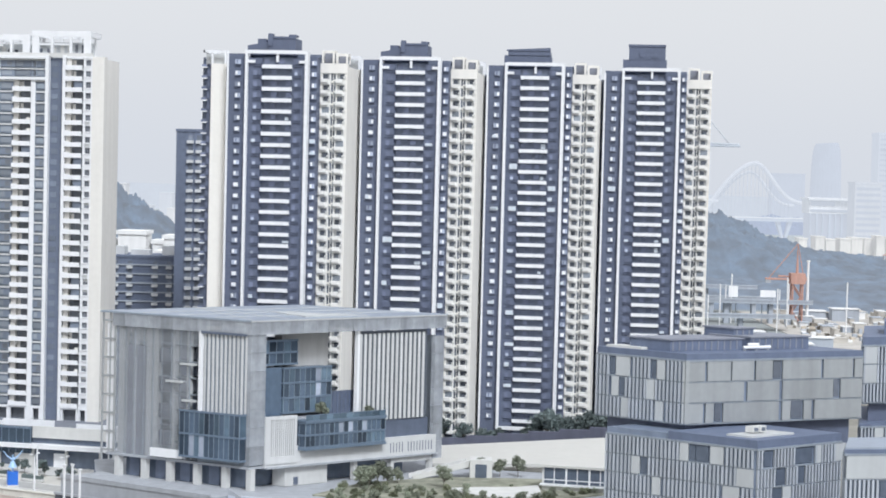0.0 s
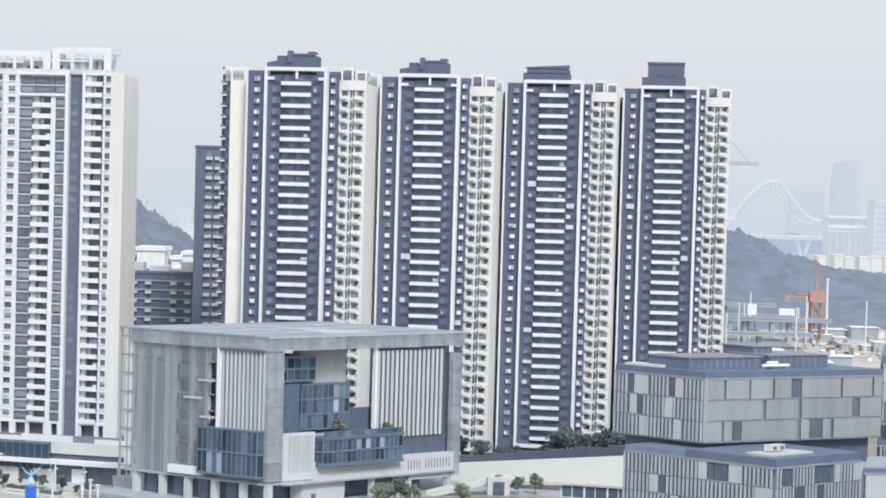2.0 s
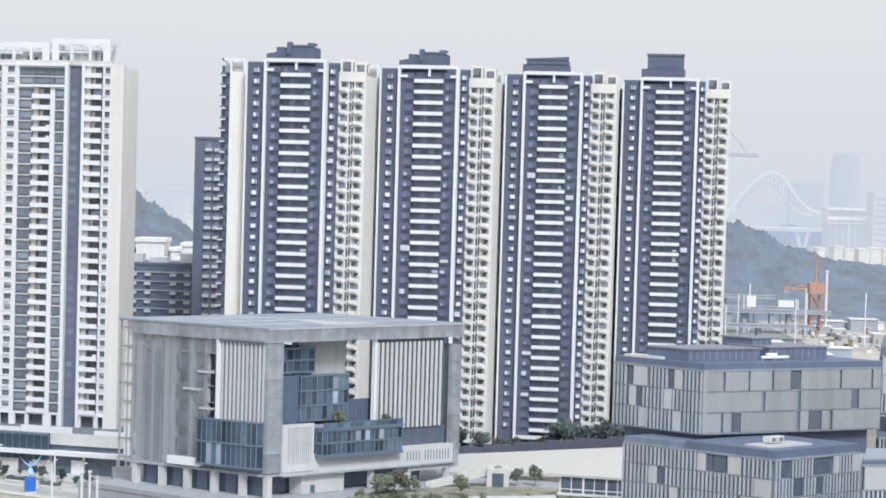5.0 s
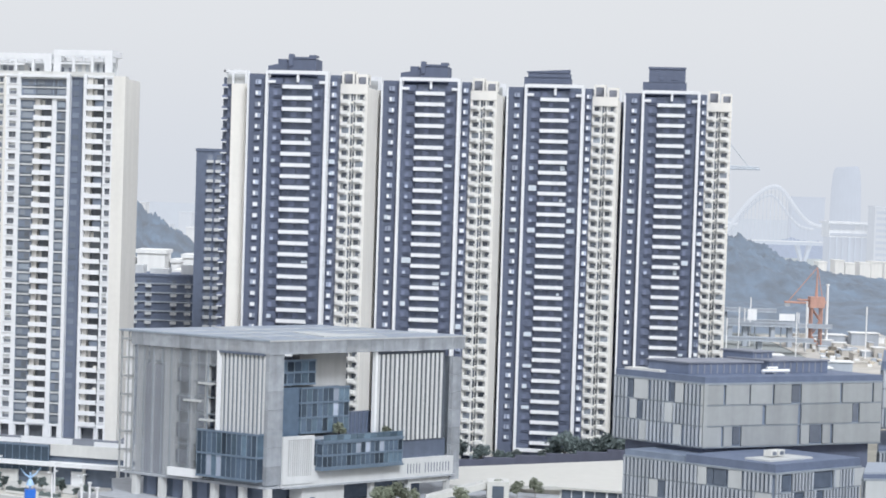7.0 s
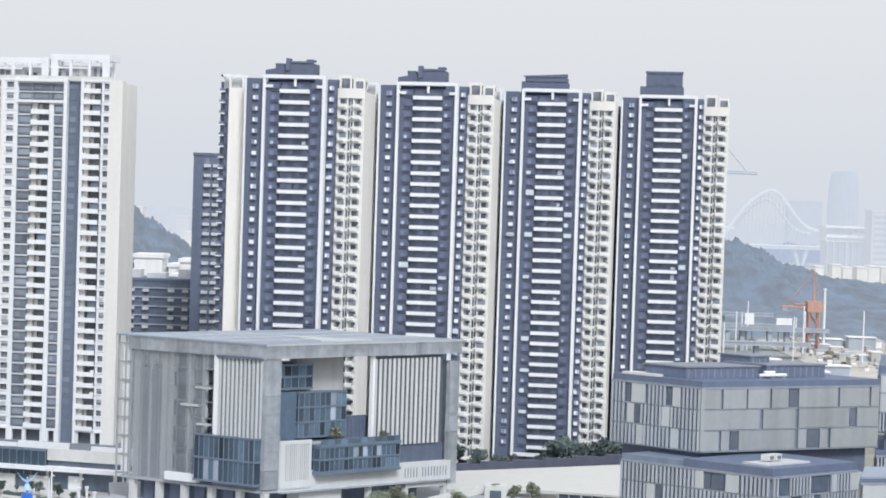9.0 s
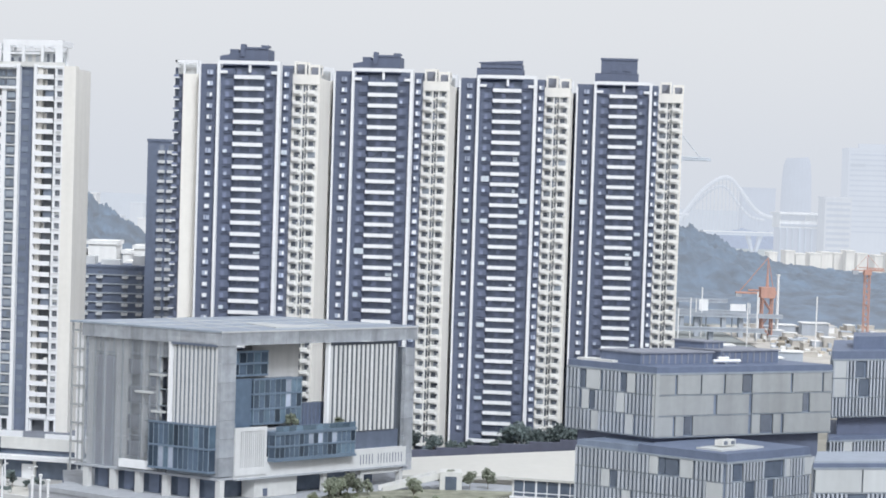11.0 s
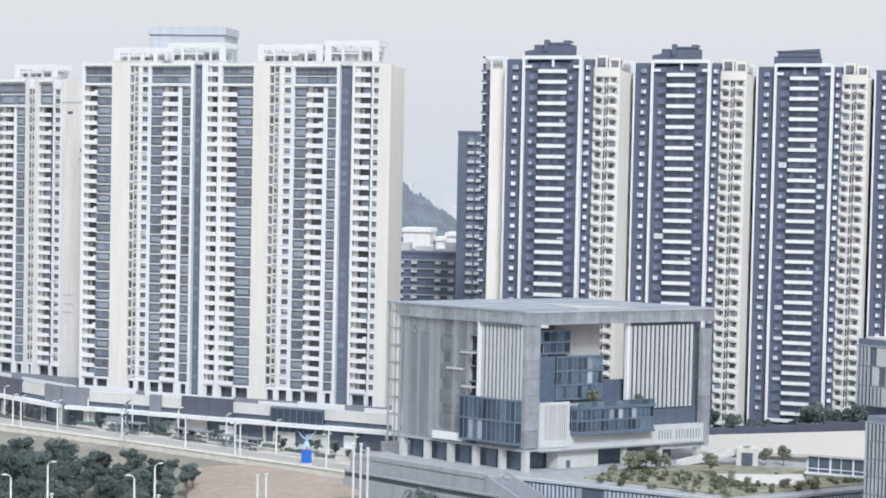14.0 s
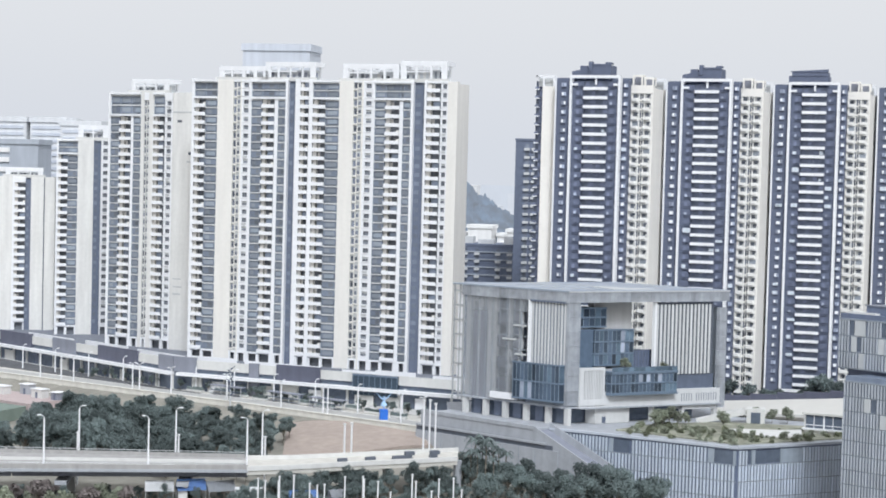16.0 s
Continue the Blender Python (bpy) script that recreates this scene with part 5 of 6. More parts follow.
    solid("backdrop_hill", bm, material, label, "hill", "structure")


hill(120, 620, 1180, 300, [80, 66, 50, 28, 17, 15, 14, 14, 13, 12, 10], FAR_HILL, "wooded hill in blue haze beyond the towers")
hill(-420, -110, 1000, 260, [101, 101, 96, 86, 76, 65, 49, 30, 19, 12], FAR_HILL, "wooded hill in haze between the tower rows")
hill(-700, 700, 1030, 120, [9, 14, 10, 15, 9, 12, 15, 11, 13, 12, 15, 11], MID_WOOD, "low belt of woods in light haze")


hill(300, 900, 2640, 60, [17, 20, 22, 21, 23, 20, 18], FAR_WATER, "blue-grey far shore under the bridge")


def far_block(x0, x1, y, z1, m, depth=30, floors=0, label="pale distant building in haze"):
    t = thing("distant_building", label, "building", None, "distant city in haze")
    part("wall", box(B(), x0, x1, y, y + depth, STREET - 1, z1), m, t)
    part("roof_parapet", box(B(), x0 - 0.6, x1 + 0.6, y - 0.6, y + depth, z1, z1 + (z1 + 3) * 0.02 + 0.5), m, t)
    if floors:
        h = (z1 - STREET) / floors
        for i in range(1, floors):
            part("window_band", box(B(), x0 + (x1 - x0) * 0.06, x1 - (x1 - x0) * 0.06, y - 0.4, y + 0.1, STREET + i * h, STREET + i * h + h * 0.45), (FAR_GLASS if y > 1000 else (GHOST if floors > 20 else SITE_GREY)) if m is not FAR_GLASS else FAR_BRIDGE, t)
    return t


rng = random.Random(7)
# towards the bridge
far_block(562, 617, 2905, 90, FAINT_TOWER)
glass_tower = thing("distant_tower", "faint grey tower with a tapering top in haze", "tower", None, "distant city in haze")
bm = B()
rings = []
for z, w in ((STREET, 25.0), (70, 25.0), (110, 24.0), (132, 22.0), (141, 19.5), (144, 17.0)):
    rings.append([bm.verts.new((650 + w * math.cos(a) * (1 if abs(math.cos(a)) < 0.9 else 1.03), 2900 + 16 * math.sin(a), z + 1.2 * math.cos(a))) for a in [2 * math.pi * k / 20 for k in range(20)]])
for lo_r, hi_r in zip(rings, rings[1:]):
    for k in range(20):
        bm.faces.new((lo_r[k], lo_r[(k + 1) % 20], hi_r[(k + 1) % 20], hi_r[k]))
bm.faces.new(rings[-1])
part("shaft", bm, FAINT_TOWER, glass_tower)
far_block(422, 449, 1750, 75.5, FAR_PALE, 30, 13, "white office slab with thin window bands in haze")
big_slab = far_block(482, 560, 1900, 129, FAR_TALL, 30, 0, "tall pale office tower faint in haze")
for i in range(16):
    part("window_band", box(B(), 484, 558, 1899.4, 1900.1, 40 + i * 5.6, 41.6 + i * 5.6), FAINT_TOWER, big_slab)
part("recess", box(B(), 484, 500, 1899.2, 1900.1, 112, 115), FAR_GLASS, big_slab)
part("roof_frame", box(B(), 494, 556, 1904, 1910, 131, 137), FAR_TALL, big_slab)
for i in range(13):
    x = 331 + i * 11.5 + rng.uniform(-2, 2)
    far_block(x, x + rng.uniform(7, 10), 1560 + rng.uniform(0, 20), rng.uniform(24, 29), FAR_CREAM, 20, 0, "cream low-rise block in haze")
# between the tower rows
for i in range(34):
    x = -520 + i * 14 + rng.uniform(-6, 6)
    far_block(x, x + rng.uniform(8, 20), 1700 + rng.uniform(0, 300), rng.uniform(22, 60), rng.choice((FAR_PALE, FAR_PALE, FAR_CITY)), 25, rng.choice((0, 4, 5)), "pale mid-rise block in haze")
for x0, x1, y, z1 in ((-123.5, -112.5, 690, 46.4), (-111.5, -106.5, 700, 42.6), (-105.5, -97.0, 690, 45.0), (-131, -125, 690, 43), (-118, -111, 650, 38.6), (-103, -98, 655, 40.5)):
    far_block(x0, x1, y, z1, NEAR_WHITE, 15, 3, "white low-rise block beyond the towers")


def sweep(bm, pts, r, sides=8):
    """One continuous round rib through the points."""
    pts = [Vector(p) for p in pts]
    rings = []
    for i, p in enumerate(pts):
        way = (pts[min(i + 1, len(pts) - 1)] - pts[max(i - 1, 0)]).to_track_quat("Z", "Y").to_matrix()
        rings.append([bm.verts.new(p + way @ Vector((r * math.cos(2 * math.pi * k / sides), r * math.sin(2 * math.pi * k / sides), 0))) for k in range(sides)])
    for a, b in zip(rings, rings[1:]):
        for k in range(sides):
            bm.faces.new((a[k], a[(k + 1) % sides], b[(k + 1) % sides], b[k]))
    bm.faces.new(rings[0][::-1])
    bm.faces.new(rings[-1])
    return bm


def rise(s):
    """Height of the arch rib over the deck: a tall bell whose foot sweeps out to the right."""
    return 79 * (1 - min(1.0, -s / 1.75) ** 1.7) if s < 0 else 21 + 58 * math.exp(-(s / 0.85) ** 2) + 2 * max(0.0, s - 1.2)


def bridge():
    t = thing("arch_bridge", "white tall-arched bridge far off in the haze", "bridge")
    y = 2500
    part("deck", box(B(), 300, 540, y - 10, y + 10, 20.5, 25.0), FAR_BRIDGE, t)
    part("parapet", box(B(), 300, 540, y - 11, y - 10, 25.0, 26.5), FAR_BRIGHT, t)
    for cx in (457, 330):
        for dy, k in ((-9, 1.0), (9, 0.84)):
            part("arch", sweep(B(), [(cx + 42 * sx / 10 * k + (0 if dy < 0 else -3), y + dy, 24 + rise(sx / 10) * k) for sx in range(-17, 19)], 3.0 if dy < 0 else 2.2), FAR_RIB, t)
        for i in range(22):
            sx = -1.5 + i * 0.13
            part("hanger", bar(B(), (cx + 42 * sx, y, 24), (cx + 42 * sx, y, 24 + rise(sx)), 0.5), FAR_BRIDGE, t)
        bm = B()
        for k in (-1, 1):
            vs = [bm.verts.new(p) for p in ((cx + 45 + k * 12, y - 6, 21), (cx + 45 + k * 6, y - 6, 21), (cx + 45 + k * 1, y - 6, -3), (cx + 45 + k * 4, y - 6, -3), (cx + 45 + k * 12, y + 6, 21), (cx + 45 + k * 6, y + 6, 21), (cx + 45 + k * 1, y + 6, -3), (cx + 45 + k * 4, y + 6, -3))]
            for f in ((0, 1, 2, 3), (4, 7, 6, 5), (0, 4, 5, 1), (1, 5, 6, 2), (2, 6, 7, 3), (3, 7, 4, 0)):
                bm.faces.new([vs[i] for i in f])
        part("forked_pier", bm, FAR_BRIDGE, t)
    return t


bridge()


def terminal():
    t = thing("terminal_building", "long white terminal on tall columns in haze", "terminal")
    part("wall", box(B(), 420, 466, 1950, 1990, 42, 57), FAR_BRIGHT, t)
    part("roof", box(B(), 418, 468, 1944, 1994, 57, 59.5), FAR_BRIGHT, t)
    part("window_band", box(B(), 421, 448, 1949, 1950, 51, 55.5), FAR_GLASS, t)
    part("window_band", box(B(), 421, 464, 1949, 1950, 44, 46.5), FAR_GLASS, t)
    part("undercroft", box(B(), 421, 465, 1953, 1985, STREET, 42), FAR_GLASS, t)
    for i, w in enumerate((1.0, 1.6, 1.0, 2.6, 1.0, 1.4, 1.8)):
        part("column", box(B(), 421 + i * 7.0, 421 + w + i * 7.0, 1950, 1953, STREET, 42), FAR_BRIDGE, t)
    return t


terminal()


def crane(x, y, base, height, jib, back, material, label, heavy=1.0):
    t = thing("tower_crane", label, "crane")
    bm = B()
    r = 1.1 * heavy
    for sx in (-r, r):
        for sy in (-r, r):
            bar(bm, (x + sx, y + sy, base), (x + sx, y + sy, base + height), 0.22 * heavy, 5)
    n = int(height / (2.4 * heavy))
    for i in range(n):
        z0, z1 = base + height * i / n, base + height * (i + 1) / n
        s = 1 if i % 2 else -1
        bar(bm, (x - r * s, y - r, z0), (x + r * s, y - r, z1), 0.14 * heavy, 4)
        bar(bm, (x - r * s, y + r, z0), (x + r * s, y + r, z1), 0.14 * heavy, 4)
    part("mast", bm, material, t)
    top = base + height
    part("cab", box(B(), x - 1.6 * heavy, x + 1.6 * heavy, y - 1.6 * heavy, y + 1.6 * heavy, top, top + 2.4 * heavy), material, t)
    bm = B()
    for dy in (-0.7, 0.7):
        bar(bm, (x - back, y + dy, top + 2.4), (x + jib, y + dy, top + 2.4), 0.25 * heavy, 5)
    bar(bm, (x - back * 0.6, y, top + 4.0), (x + jib * 0.95, y, top + 3.6), 0.2 * heavy, 5)
    k = 14
    for i in range(k):
        a, b = x + jib * i / k, x + jib * (i + 0.5) / k
        bar(bm, (a, y - 0.7, top + 2.4), (b, y, top + 3.8), 0.12 * heavy, 4)
        bar(bm, (b, y, top + 3.8), (x + jib * (i + 1) / k, y + 0.7, top + 2.4), 0.12 * heavy, 4)
    part("jib", bm, material, t)
    bm = B()
    bar(bm, (x, y, top + 2.4), (x, y, top + 9 * heavy), 0.4 * heavy, 5, 0.15)
    bar(bm, (x, y, top + 9 * heavy), (x + jib * 0.7, y, top + 4), 0.1 * heavy, 4)
    bar(bm, (x, y, top + 9 * heavy), (x - back * 0.9, y, top + 2.6), 0.1 * heavy, 4)
    part("tie_head", bm, material, t)
    part("counterweight", box(B(), x - back, x - back + 3, y - 1, y + 1, top + 0.2, top + 2.4), CONCRETE, t)
    return t


# Crane colours washed out by hand to carry the haze before them.
HAZE_ORANGE = mat("hazed_orange_crane_paint", (0.50, 0.29, 0.235), 0.7, vary=0.2)
HAZE_STEEL = mat("hazed_crane_paint", (0.50, 0.54, 0.59), 0.7, vary=0.1)
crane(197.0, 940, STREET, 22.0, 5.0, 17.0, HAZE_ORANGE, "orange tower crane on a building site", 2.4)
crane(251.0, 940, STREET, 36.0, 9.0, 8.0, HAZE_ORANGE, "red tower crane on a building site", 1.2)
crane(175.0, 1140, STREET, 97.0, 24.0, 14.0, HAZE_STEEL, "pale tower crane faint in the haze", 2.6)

def building_site():
    t = thing("building_site", "sandy building site with half-built pale blocks", "building site")
    r = random.Random(3)
    for i in range(60):
        x, y = 188 + r.uniform(0, 75), 850 + r.uniform(-20, 150)
        w, d, h = r.uniform(2, 8), r.uniform(4, 10), r.uniform(1.5, 5.5)
        part("site_hut", box(B(), x, x + w, y, y + d, STREET - 1, STREET + h), (SITE, SITE, NEAR_WHITE, SITE_GREY)[i % 4], t)
        part("site_roof", box(B(), x - 0.3, x + w + 0.3, y - 0.3, y + d + 0.3, STREET + h, STREET + h + 0.4), (NEAR_WHITE, SITE, SITE_GREY)[i % 3], t)
    for i in range(110):
        x, y = 186 + r.uniform(0, 62), 838 + r.uniform(-10, 95)
        w, d, h = r.uniform(1.0, 4), r.uniform(2, 5), r.uniform(0.6, 3.2)
        part("crate", box(B(), x, x + w, y, y + d, STREET - 1, STREET + h), (NEAR_WHITE, SITE, SITE_GREY, BARK, FAR_SAND)[i % 5], t)
    for x0, x1, y, z in ((130, 168, 760, 3.0), (150, 186, 800, 2.4), (203, 216, 950, 4.0), (222, 238, 965, 4.4), (128, 160, 830, 2.0)):
        part("long_roof", box(B(), x0, x1, y, y + 9, z, z + 0.5), NEAR_WHITE, t)
        part("long_wall", box(B(), x0 + 0.5, x1 - 0.5, y + 0.6, y + 8.4, STREET - 1, z), SITE_GREY, t)
    part("site_floor", box(B(), 180, 330, 800, 1025, STREET - 0.5, STREET + 0.3), SITE, t)
    return t


building_site()


def flyover():
    t = thing("flyover", "grey road flyovers crossing before the woods", "flyover")
    for k, (y, z, x0, x1) in enumerate(((890, 4.0, 100, 186), (985, 7.0, 100, 196), (935, 8.5, 100, 205), (1005, 12.0, 100, 188))):
        part("deck", box(B(), x0, x1, y, y + 12, z, z + 1.6), SITE_GREY, t)
        part("barrier", box(B(), x0, x1, y - 0.4, y, z + 1.6, z + 2.4), SITE_GREY, t)
        for i in range(int((x1 - x0) / 24)):
            part("pier", box(B(), x0 + 10 + i * 24, x0 + 12.4 + i * 24, y + 3, y + 8, STREET - 1, z), SITE_GREY, t)
    for i in range(9):
        x = 140 + i * 8 + (i % 3) * 3
        part("lamp_mast", bar(B(), (x, 880 + (i % 4) * 30, STREET), (x, 880 + (i % 4) * 30, 16 + (i % 3) * 4), 0.35, 6), NEAR_WHITE, t)
    return t


flyover()
for x, z, w, h in ((160.5, 11.5, 4.9, 6.0), (177.5, 11.8, 8.4, 3.7)):
    board = thing("site_sign", "pale blank sign board on posts before the woods", "sign", None, "signs by the flyover")
    part("board", box(B(), x, x + w, 940, 940.4, z, z + h), NEAR_WHITE, board)
    for k in (0.15, 0.85):
        part("post", bar(B(), (x + w * k, 940.8, STREET), (x + w * k, 940.8, z + h), 0.3, 6), SITE_GREY, board)
part_pole = thing("tall_mast", "tall slim white mast beside the crane", "mast")
part("pole", bar(B(), (204, 945, STREET), (204, 945, 31), 0.9, 8, 0.6), NEAR_WHITE, part_pole)
part("pole_head", bar(B(), (204, 945, 31), (204, 945, 32), 1.0, 8), NEAR_WHITE, part_pole)

# ---- dark apartment blocks seen in the gap ----
DARK_HAZE = mat("dark_blue_wall", (0.148, 0.178, 0.25), 0.7, vary=0.15, stain=0.1)
PALE_HAZE = mat("pale_balcony_paint", (0.62, 0.63, 0.64), 0.8)


def dark_block(x0, x1, y, z1, cols, step, label):
    t = thing("dark_apartment_block", label, "apartment block")
    part("wall", box(B(), x0, x1, y, y + 18, STREET - 1, z1), DARK_HAZE, t)
    part("parapet", box(B(), x0 - 0.2, x1 + 0.2, y - 0.2, y + 18, z1, z1 + 0.8), DARK_HAZE, t)
    n = int((z1 - 12) / step)
    me = mesh_of("balcony", box(box(B(), 0, 1.9, -0.9, 0, 0, 0.9), 0.3, 1.6, -0.05, 0.02, 1.0, 2.4, None, 1), [PALE_HAZE, GLASS])
    for c in cols:
        for i in range(n):
            part("balcony", me, None, t, at=(c, y, z1 - 3.4 - i * step))
    return t


dark_block(-75.4, -60.0, 514, 83.4, (-72.2, -69.6), 2.858, "dark blue apartment tower behind the front row")
low_dark = dark_block(-104, -70, 556, 44.0, (-101, -96.5, -88.5, -84.0, -77), 2.9, "lower dark blue apartment block with white balconies")
for i in range(12):
    part("floor_ledge", box(B(), -104.2, -69.8, 555.6, 556.0, 41.6 - i * 2.9, 42.0 - i * 2.9), SITE_GREY, low_dark)
for x0, x1, h in ((-103, -98, 2.6), (-96, -90, 1.6), (-86, -80, 3.0)):
    part("roof_house", box(B(), x0, x1, 560, 566, 44.8, 44.8 + h), PALE_HAZE, low_dark)

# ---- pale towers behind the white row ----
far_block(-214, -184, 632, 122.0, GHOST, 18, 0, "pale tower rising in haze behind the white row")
BACK_WHITE = mat("white_slab_wall", (0.72, 0.735, 0.755), 0.8, vary=0.06)
for x0, x1 in ((-368, -345), (-343, -321), (-319, -302)):
    far_block(x0, x1, 648, 89.5, BACK_WHITE, 18, 30, "white slab block in light haze behind the row")
grey_office = far_block(-352, -299, 612, 79.0, SITE_GREY, 14, 0, "blue-grey office block with white bands in light haze")
for i in range(6):
    part("white_band", box(B(), -352, -312, 611.2, 612, 75.4 - i * 4.2, 77.4 - i * 4.2), NEAR_WHITE, grey_office)
far_block(-301, -282, 640, 88.0, BACK_WHITE, 18, 28, "white slab block in light haze behind the row")

# ---- street, parapet and low ground ----


def plan_strip(name, pts_a, pts_b, z, thick, m, label, category, kind="structure"):
    bm = B()
    prism(bm, pts_a + pts_b[::-1], z - thick, z)
    return solid(name, bm, m, label, category, kind)


road_near = [(-326, 500), (-243.5, 461.5), (-194.5, 440), (-145.0, 418.8), (-73.0, 385.0)]
road_far = [(-318, 533), (-238.0, 492.0), (-188.0, 466.0), (-142.0, 443.5), (-66.0, 409.0)]
plan_strip("road", road_near, road_far, STREET + 0.25, 0.5, STREET_TOP, "worn pale grey street along the shops", "road")
plan_strip("pavement", [(x, y + 0.3) for x, y in road_far], [(-312, 543), (-236.0, 497.0), (-200.0, 478.0), (-170.0, 460), (-56, 424)], STREET + 0.42, 0.5, PAVING, "pale paved shop forecourt", "pavement")


# Made-up dark ground strip, in place of shop glass that reaches lower.
plan_strip("car_park", [(-336, 528), (-243, 480.5), (-192, 455.5), (-166, 443.5)], [(-330, 552), (-268.0, 511.0), (-210, 471.5), (-178.0, 450.0)], STREET + 0.47, 0.5, FORECOURT_DARK, "added dark ground strip standing in for low shop glass", "parking")


def planter(x, y, w, turn):
    t = thing("planter", "long pale planter with a clipped hedge on the forecourt", "planter", pose(x, y, STREET + 0.4, 0, 0, turn), "forecourt planters")
    part("trough", box(B(), 0, w, 0, 1.2, 0, 0.6), PALE, t)
    bm = B()
    n = int(w / 0.5)
    rr = random.Random(int(x * 7))
    hs = [1.4 + rr.uniform(-0.25, 0.25) for _ in range(n + 1)]
    lo = [[bm.verts.new((0.1 + (w - 0.2) * i / n, y0, 0.6)) for i in range(n + 1)] for y0 in (0.1, 1.1)]
    hi = [[bm.verts.new((0.1 + (w - 0.2) * i / n, y0, hs[i])) for i in range(n + 1)] for y0 in (0.2, 1.0)]
    for i in range(n):
        for a, b in ((lo[0], hi[0]), (hi[0], hi[1]), (hi[1], lo[1])):
            bm.faces.new((a[i], a[i + 1], b[i + 1], b[i]))
    part("hedge", bm, LEAF, t)
    return t


for i in range(11):
    planter(-90.0 - i * 8.4, 411.5 + i * 3.9 + (i % 3) * 2.0, 6.0 + (i % 2) * 1.2, 155)


def parapet():
    t = thing("road_parapet", "long pale concrete parapet along the street", "parapet")
    for (xa, ya), (xb, yb) in zip(road_near, road_near[1:]):
        m = along((xa, ya), (xb, yb))
        n = int(math.hypot(xb - xa, yb - ya) / 6.0)
        L = math.hypot(xb - xa, yb - ya)
        for i in range(n):
            part("parapet_slab", box(B(), L * i / n, L * (i + 1) / n - 0.06, -0.5, 0.0, STREET - 3.0, STREET + 1.5, m), KERBSTONE, t)
        part("coping", box(B(), 0, L, -0.7, 0.15, STREET + 1.5, STREET + 1.75, m), KERBSTONE, t)
        part("footing", box(B(), 0, L, -1.6, -0.5, STREET - 4.0, STREET - 1.6, m), CONCRETE, t)
    return t


parapet()
# kerb and median
for k, off in enumerate((6.5, 7.6)):
    a = [(x, y + off) for x, y in road_near]
    plan_strip("kerb", a, [(x, y + 0.35) for x, y in a], STREET + 0.55, 0.5, PALE, "pale concrete median kerb", "kerb")

lane = [(x, y + 9.5) for x, y in road_near]
plan_strip("carriageway", lane, [(x, y + 7.0) for x, y in lane], STREET + 0.26, 0.3, ROAD, "grey asphalt lanes of the street", "road")
plan_strip("lane_edge", [(x, y + 7.3) for x, y in lane], [(x, y + 7.6) for x, y in lane], STREET + 0.27, 0.3, WHITE, "white edge line of the street", "road marking")
soil = [(-124.0, 401.0), (-105.3, 397.0), (-78.0, 383.0), (-76.0, 378.0), (-96.0, 362.5), (-112.0, 353.0)]
bm = B()
vs = [bm.verts.new((x, y, 0)) for x, y in soil]
bm.faces.new(vs)
bmesh.ops.subdivide_edges(bm, edges=bm.edges[:], cuts=6, use_grid_fill=True)
bmesh.ops.triangulate(bm, faces=bm.faces[:])
for v in bm.verts:
    v.co.z = ground_z(v.co.x, v.co.y) + 0.8 + 0.25 * noise.noise(v.co * 0.2)
side = bmesh.ops.extrude_edge_only(bm, edges=[e for e in bm.edges if e.is_boundary])
for v in side["geom"]:
    if isinstance(v, bmesh.types.BMVert):
        v.co.z -= 4.0
solid("bare_soil", bm, SOIL, "brown bare soil plot below the street", "soil", "structure")

via_near = [(-420, 178), (-260, 244), (-158.0, 283.5), (-105.0, 300.5)]
via_far = [(-420, 221), (-269, 271), (-168.2, 303.4), (-110.4, 315.6)]


def viaduct():
    t = thing("viaduct", "grey elevated road on concrete piers with low barriers", "viaduct")
    part("deck", prism(B(), via_near + via_far[::-1], -1.0, -0.1), DECK, t)
    for line, s in ((via_near, -1), (via_far, 1)):
        for (xa, ya), (xb, yb) in zip(line, line[1:]):
            m = along((xa, ya), (xb, yb))
            L = math.hypot(xb - xa, yb - ya)
            n = max(1, int(L / 6))
            for i in range(n):
                part("barrier", box(B(), L * i / n, L * (i + 1) / n - 0.05, -0.25, 0.25, -0.3, 0.75, m), DECK, t)
                part("rail_post", box(B(), L * i / n, L * i / n + 0.15, -0.08, 0.08, 0.75, 1.15, m), STEEL, t)
            part("edge_beam", box(B(), 0, L, -0.4, 0.4, -1.0, -0.3, m), CONCRETE, t)
            part("rail", box(B(), 0, L, -0.08, 0.08, 1.15, 1.27, m), STEEL, t)
            # Outer girders in darker grey: the shadow under the deck, painted on.
            part("girder", box(B(), 0, L, -5.5 * s - 0.5, -5.5 * s + 0.5, -3.0, -1.0, m), SHOP_GREY, t)
    mid = [((a[0] + b[0]) / 2, (a[1] + b[1]) / 2) for a, b in zip(via_near, via_far)]
    for k, ((xa, ya), (xb, yb)) in enumerate(zip(mid, mid[1:])):
        m = along((xa, ya), (xb, yb))
        L = math.hypot(xb - xa, yb - ya)
        part("median_barrier", box(B(), 0, L, -0.25, 0.25, -0.1, 0.6, m), PALE, t)
        part("girder", box(B(), 0, L, -1.0, 1.0, -3.2, -1.0, m), CONCRETE, t)
        for f in (4.0, -3.8):
            part("lane_line", box(B(), 0, L, f, f + 0.2, -0.1, -0.092, m), WHITE, t)
        n = max(1, int(L / 26))
        for i in range(n):
            u = L * (i + 0.45) / n
            part("pier", box(B(), u, u + 2.2, -8.4, -6.4, LOW - 0.5, -3.4, m), PALE, t)
            part("pier", box(B(), u, u + 2.2, 6.4, 8.4, LOW - 0.5, -3.4, m), PALE, t)
            part("pier_cap", box(B(), u - 0.3, u + 2.5, -9.4, 8.6, -4.4, -3.4, m), CONCRETE, t)
    return t


viaduct()


